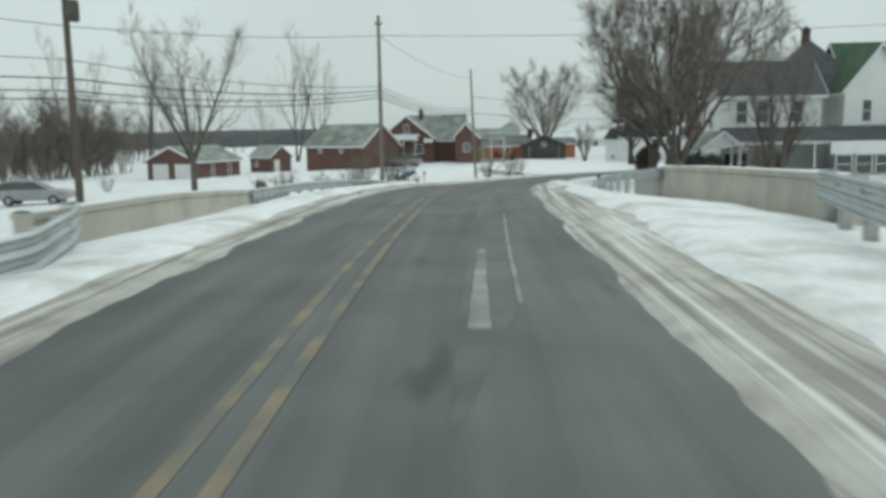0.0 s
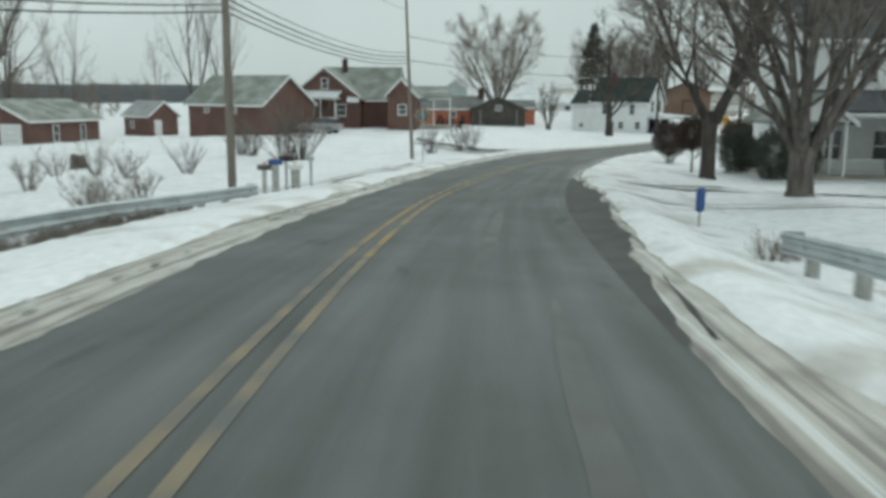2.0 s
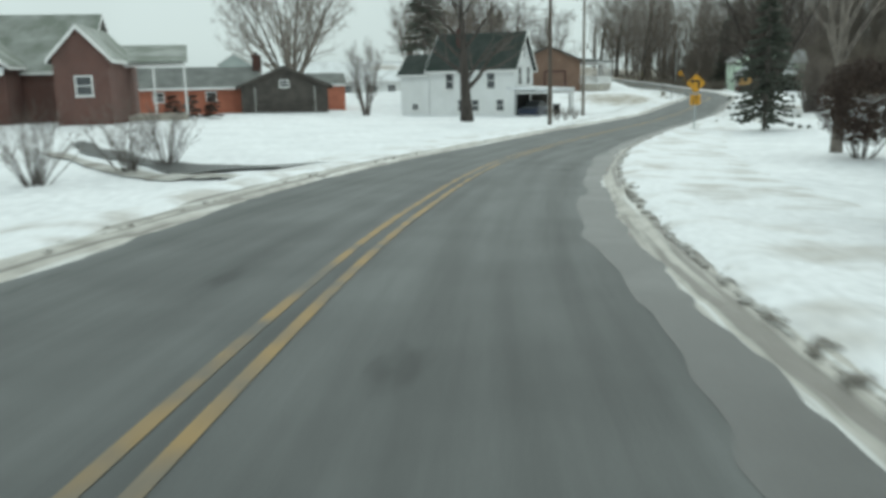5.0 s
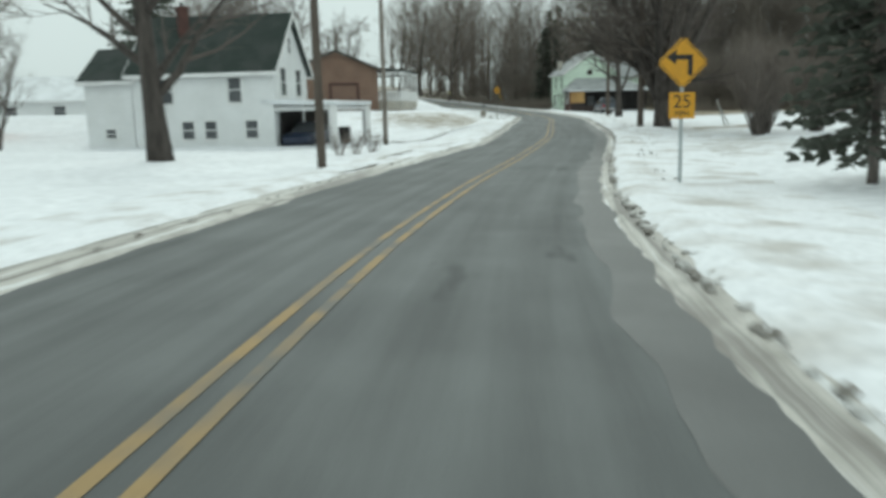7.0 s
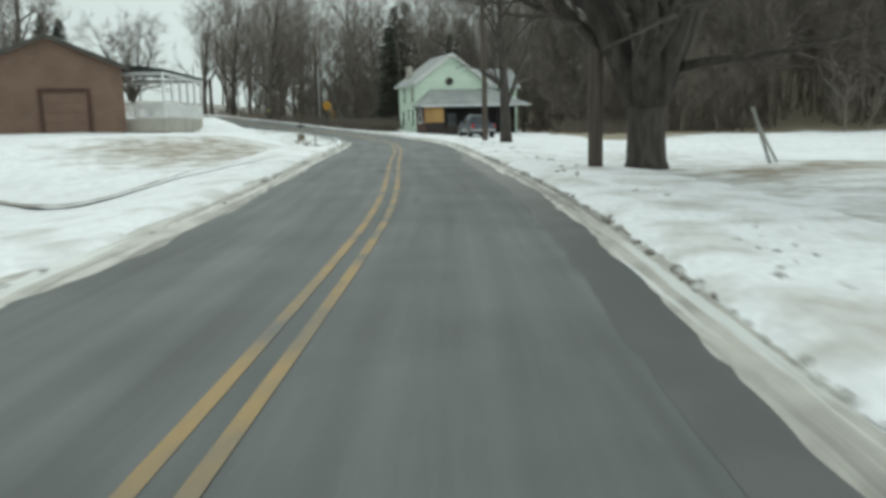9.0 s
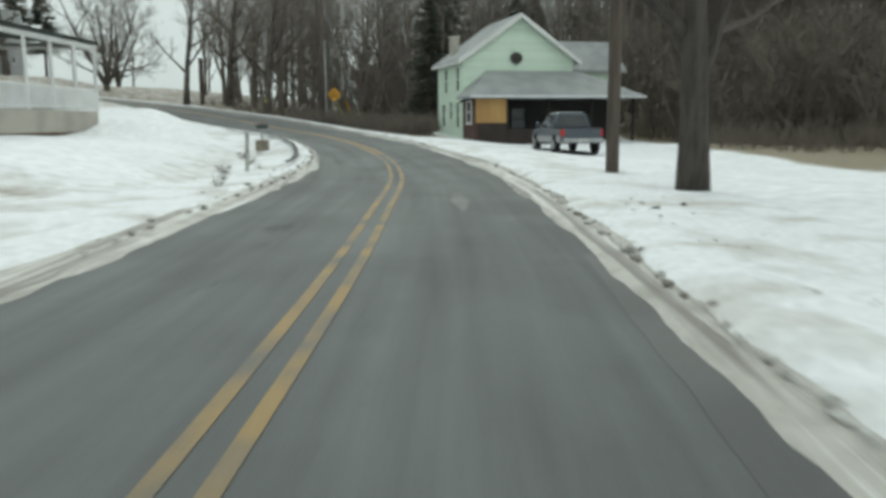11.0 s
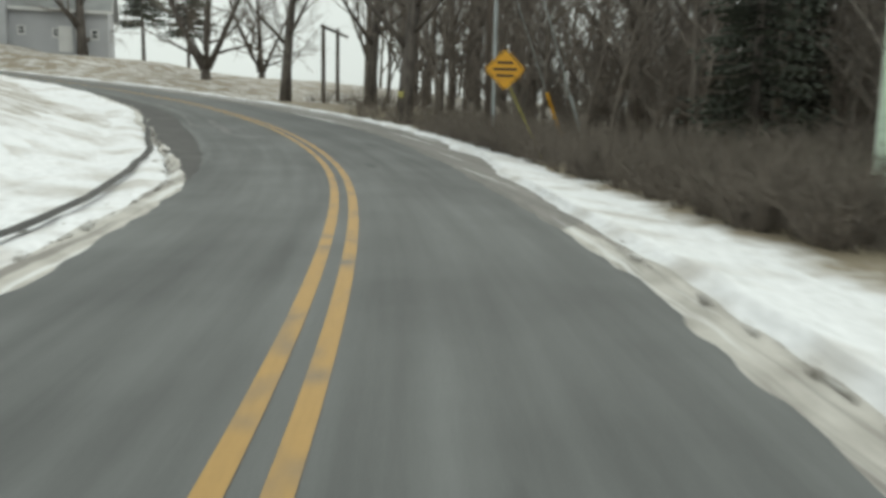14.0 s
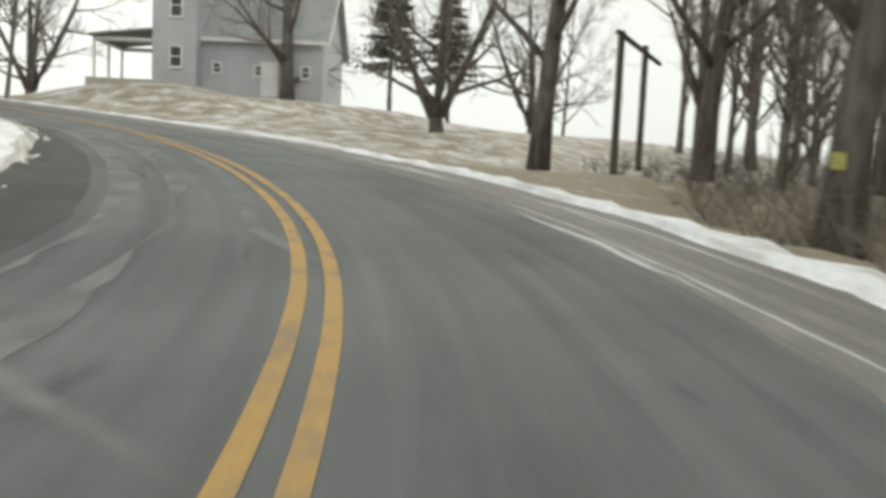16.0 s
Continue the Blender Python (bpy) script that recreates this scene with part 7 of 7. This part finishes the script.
nb = thing("newspaper_tube", pose(p.x, p.y, gz(p.x, p.y), 0, 0, 10), "upright blue plastic box on a thin post in the snow", "newspaper box")
part("tube", Geo().box(-0.1, -0.07, 0.5, 0.1, 0.07, 1.05, 0.03), "blue", nb)
part("post", Geo().tube([(0, 0, -0.2), (0, 0, 0.78)], [0.03, 0.03], 6), "post", nb)
st = thing("tree_stump", pose(-18.6, 83.8, gz(-18.6, 83.8)), "dark sawn tree stump in the snow", "stump")
part("wood", Geo().tube([(0, 0, -0.2), (0, 0, 0.1), (0, 0, 0.75), (0.02, 0, 0.8)], [0.75, 0.55, 0.46, 0.44], 14), "bark", st)
p = Vector((69.6, 165.3, 0))
solo("marker_stake", Geo().box(-0.05, -0.04, -0.3, 0.05, 0.04, 1.3, 0.01), "post", pose(p.x, p.y, gz(p.x, p.y), 4, 0, 0), "pale leaning wooden marker stake in the snow", "stake")
p = on_road(134.0, -8.2)
for k in range(3):
    q = (p.x + 0.9 * k - 1.0, p.y + 0.35 * k)
    plant("weeds", q[0], q[1], 60 * k, 0.9, "thin leafless shrub beside the road", "shrub", "shrubs by the carport", name="shrub")
sw = thing("leaning_posts", pose(62.4, 131.4, gz(62.4, 131.4), 0, 0, -40), "pale wooden posts leaning together beside the old tree", "posts")
part("post", Geo().tube([(0.45, 0, -0.1), (-0.1, 0, 1.5)], [0.05, 0.045], 6), "post", sw)
part("brace", Geo().tube([(0.75, 0.2, -0.1), (0.0, 0.05, 1.2)], [0.04, 0.035], 6), "post", sw)


# ---- drives and ruts ----
def drape(name, pts, width, material, label, category="drive", lift=0.035):
    """A narrow worn track laid over the ground along points."""
    s, line = spline([(x, y, 0) for x, y in pts], 0.6)
    d = np.gradient(line[:, :2], axis=0)
    d /= np.linalg.norm(d, axis=1)[:, None]
    nrm = np.stack([d[:, 1], -d[:, 0]], 1)
    v, f = [], []
    for i in range(len(line)):
        w = width * (0.8 + 0.5 * wob(s[i], len(name) + pts[0][0], 0.4)) * min(1, 0.3 + i / 4, 0.3 + (len(line) - 1 - i) / 4)
        for q in (-0.5, -0.17, 0.17, 0.5):
            x, y = line[i, 0] + nrm[i, 0] * w * q, line[i, 1] + nrm[i, 1] * w * q
            v.append((x, y))
    z, o, wy = ground_z([a for a, _ in v], [b for _, b in v])
    fine = [0.10 * noise.noise(Vector((a * 0.22, b * 0.22, 3.0))) + 0.04 * noise.noise(Vector((a * 0.9, b * 0.9, 8.0))) for a, b in v]
    wild = np.clip((np.abs(o) - 4.5) / 4, 0, 1)
    v = [(a, b, c + g * k + lift + (0.09 if abs(e) < 7.5 else 0.05 if abs(e) < 10.5 else 0.015)) for (a, b), c, g, k, e in zip(v, z, fine, wild, o)]
    for i in range(len(line) - 1):
        for c in range(3):
            f.append((i * 4 + c, i * 4 + c + 1, (i + 1) * 4 + c + 1, (i + 1) * 4 + c))
    me = bpy.data.meshes.new(name)
    me.from_pydata(v, [], f)
    me.materials.append(M[material])
    me.polygons.foreach_set("use_smooth", [True] * len(f))
    return tagged(new(name, me), label, category, kind="structure")


def rp(s, o):
    q = on_road(s, o)
    return q.x, q.y


drape("wheel_rut", [rp(50.8, -4.95), rp(52.8, -5.5), rp(56.5, -6.3), rp(60, -6.0), rp(66, -5.4)], 0.5, "mud", "muddy wheel rut curving through the snow")
drape("wheel_rut", [rp(54, -11.5), rp(57, -9.8), rp(60, -8.3), rp(64, -7.2), rp(70, -6.6)], 0.4, "mud", "muddy wheel rut curving through the snow")
drape("drive_right", [rp(58.5, 3.3), rp(60, 8), rp(62, 16), (40, 58)], 0.9, "wet", "dark wet drive with snow on either side")
drape("drive_right", [rp(53, 3.2), rp(53.5, 8), rp(54, 14), rp(56, 24)], 0.5, "mud", "worn wheel track through the snow")
drape("drive_left", [rp(94.2, -6.0), rp(94.8, -9.0), rp(96.2, -12.6), rp(100, -19), rp(104, -24)], 1.7, "wet", "dark wet drive partly covered with snow")
drape("drive_left", [rp(89.0, -6.2), rp(91, -7.5), rp(93.2, -9.8), rp(96, -15), rp(100, -22)], 0.8, "mud", "muddy track across the snow")
drape("drive_carport", [rp(123, -5.5), rp(126, -5.5), rp(129.5, -6.1), rp(134, -5.6), rp(139, -4.9)], 0.3, "mud", "worn wheel track in the snow before the carport")
drape("drive_carport", [rp(155, -13.5), rp(152.5, -11), rp(151.8, -9.6), rp(155, -7.5), rp(160, -5.4)], 0.45, "mud", "worn wheel track leading to the brown house")
drape("truck_drive", [(83.6, 163.9), (84.6, 165.9), (85.9, 168.3), (86.6, 169.8)], 2.0, "gravel", "dark bare parking ground under the truck", lift=0.012)


def apron(s):
    r, w = along(s, RIGHT), along(s, APRON)
    c = -0.015 * (r - along(s, LINE))
    return [(r - 0.12, c + 0.003), (r + 0.1, c + 0.006), (r + 0.5 * w + 0.1, c + 0.02), (r + w * (1 + 0.12 * wob(s, 51, 0.9)) + 0.1, 0.02), (r + w * 1.1 + 0.35, 0.0)]


strip("gravel_apron", 34, 62, apron, "gravel", "dark wet gravel apron at the mouth of the drive", "gravel", 0.4, 0.002)
RUT = [(183, -0.74), (195, -0.62), (206, -0.55), (210, -0.75), (214, -1.0), (226, -1.2)]
strip("bend_rut", 183, 224, lambda s: [(along(s, LEFT) + along(s, RUT) + q + 0.06 * wob(s, 61, 0.5), h) for q, h in ((0.06, 0.11), (0.02, 0.145), (-0.04, 0.15), (-0.09, 0.12))], "gravel", "dark rut worn into the snow round the bend", "rut", 0.4, 0.03)


def apron_left(s):
    r, w = along(s, LEFT), along(s, APRON_LEFT)
    c = -0.015 * (along(s, LINE) - r)
    return [(r + 0.1 + 0.05 * wob(s, 63, 0.8), c + 0.003), (r - 0.12, c + 0.006), (r - 0.5 * w - 0.1, c + 0.015), (r - w - 0.1, 0.02), (r - w - 0.4, 0.0)]


strip("bend_apron", 211, 270, apron_left, "gravel", "dark wet asphalt edge inside the bend", "gravel", 0.4, 0.002)

# ---- a bin, a turned sign and a lone mailbox ----
bn = thing("wheeled_bin", pose(44.1, 144.6, gz(44.1, 144.6), 0, 0, -36), "dark plastic wheeled bin standing by the carport", "bin")
part("tub", Geo().add([(-0.24, -0.27, 0.06), (0.24, -0.27, 0.06), (0.24, 0.27, 0.06), (-0.24, 0.27, 0.06), (-0.3, -0.35, 0.98), (0.3, -0.35, 0.98), (0.3, 0.35, 0.98), (-0.3, 0.35, 0.98)], [(3, 2, 1, 0), (4, 5, 6, 7), (0, 1, 5, 4), (1, 2, 6, 5), (2, 3, 7, 6), (3, 0, 4, 7)]), "dark", bn)
part("lid", Geo().box(-0.32, -0.38, 0.985, 0.32, 0.37, 1.06, 0.03), "dark", bn)
for q in (-0.26, 0.26):
    part("wheel", Geo().tube([(q - 0.03, 0.3, 0.11), (q + 0.03, 0.3, 0.11)], [0.11, 0.11], 12), "tyre", bn)
sb, sbp = warning_sign(3.75, 73.6, gz(3.75, 73.6), 0.05, 176, "yellow diamond warning sign seen from its grey back", diag=1.05)
part("back_sheet", Geo().prism([(0.49, 0.0), (0.0, 0.49), (-0.49, 0.0), (0.0, -0.49)], "y", 0.0042, 0.0058), "roof_grey", sbp, "bare grey metal back")
part("side_plate", Geo().box(-0.28, -0.01, 0.72, 0.28, 0.004, 0.92), "roof_grey", sb, "small grey plate above the diamond")
mailbox(-1.3, 60.3, gz(-1.3, 60.3), 10, "pale grey mailbox on a thin post in the snow", 0.95, "steel")
brush("rail_weeds", [rp(36, -6.6) + rp(42, -6.9), rp(41, -7.0) + rp(47, -7.4)], 130, 25, "dead brown weeds on the bank under the guard rail", (0.15, 0.4))
for k in range(7):
    q = on_road(177.5 + 3.0 * k, -5.2 - 0.4 * (k % 3))
    plant("weeds", q.x, q.y, 50 * k, 0.28 + 0.06 * (k % 3), "low tuft of dead brown weeds in the snow", "weeds", "dead weeds inside the bend", name="weed_tuft")
for k in range(3):
    q = on_road(41.2 + 0.5 * k, 4.5 + 0.35 * k)
    plant("weeds", q.x, q.y, 70 * k, 0.5, "tuft of dead tan weeds at the end of the guard rail", "weeds", "dead weeds by the guard rail", name="weed_tuft")


def clods(name, s0, s1, side, count, seed, size, reach, label):
    """Lumps of dirty ploughed snow scattered along the road's edge."""
    rng = random.Random(seed)
    g = Geo()
    for _ in range(count):
        q = rng.uniform(s0, s1)
        edge = along(q, RIGHT) + along(q, APRON) + along(q, SLUSH_W) * 0.7 if side > 0 else along(q, LEFT) - along(q, APRON_LEFT) - 0.1
        o = edge + side * (rng.random() ** 3) * reach * (0.4 + 0.6 * abs(wob(q, 95, 0.5)))
        p = on_road(q, o, 0.06 if abs(o - edge) < 0.6 else 0.10)
        r = size[0] + (size[1] - size[0]) * rng.random() ** 3
        n = len(g.v)
        turn = rng.uniform(0, 6.28)
        for z, w in ((-0.5, 0.7), (0.15, 1.0), (0.6, 0.45)):
            for k in range(6):
                a = turn + k * math.pi / 3
                w2 = w * r * rng.uniform(0.7, 1.25)
                g.v.append((p.x + math.cos(a) * w2 * 1.3, p.y + math.sin(a) * w2, p.z + z * r * rng.uniform(0.8, 1.1)))
        for c in range(2):
            g.f += [(n + 6 * c + k, n + 6 * c + (k + 1) % 6, n + 6 * c + 6 + (k + 1) % 6, n + 6 * c + 6 + k) for k in range(6)]
        g.f.append(tuple(n + 12 + k for k in range(6)))
    tagged(new(name, g.mesh(name, "clod")), label, "snow clods", kind="stuff")


clods("snow_clods", 62, 122, 1, 900, 41, (0.015, 0.075), 0.8, "lumps of dirty snow along the ragged road edge")
clods("snow_clods", 120, 172, 1, 1500, 42, (0.012, 0.06), 2.6, "lumps of dirty trampled snow beside the road")
clods("snow_clods", 172, 206, 1, 260, 43, (0.012, 0.05), 0.8, "lumps of dirty snow along the ragged road edge")
clods("snow_clods", 170, 226, -1, 420, 44, (0.012, 0.06), 1.2, "lumps of dirty snow inside the bend")
clods("snow_clods", 20, 170, -1, 500, 45, (0.012, 0.05), 0.9, "lumps of dirty snow along the ragged road edge")
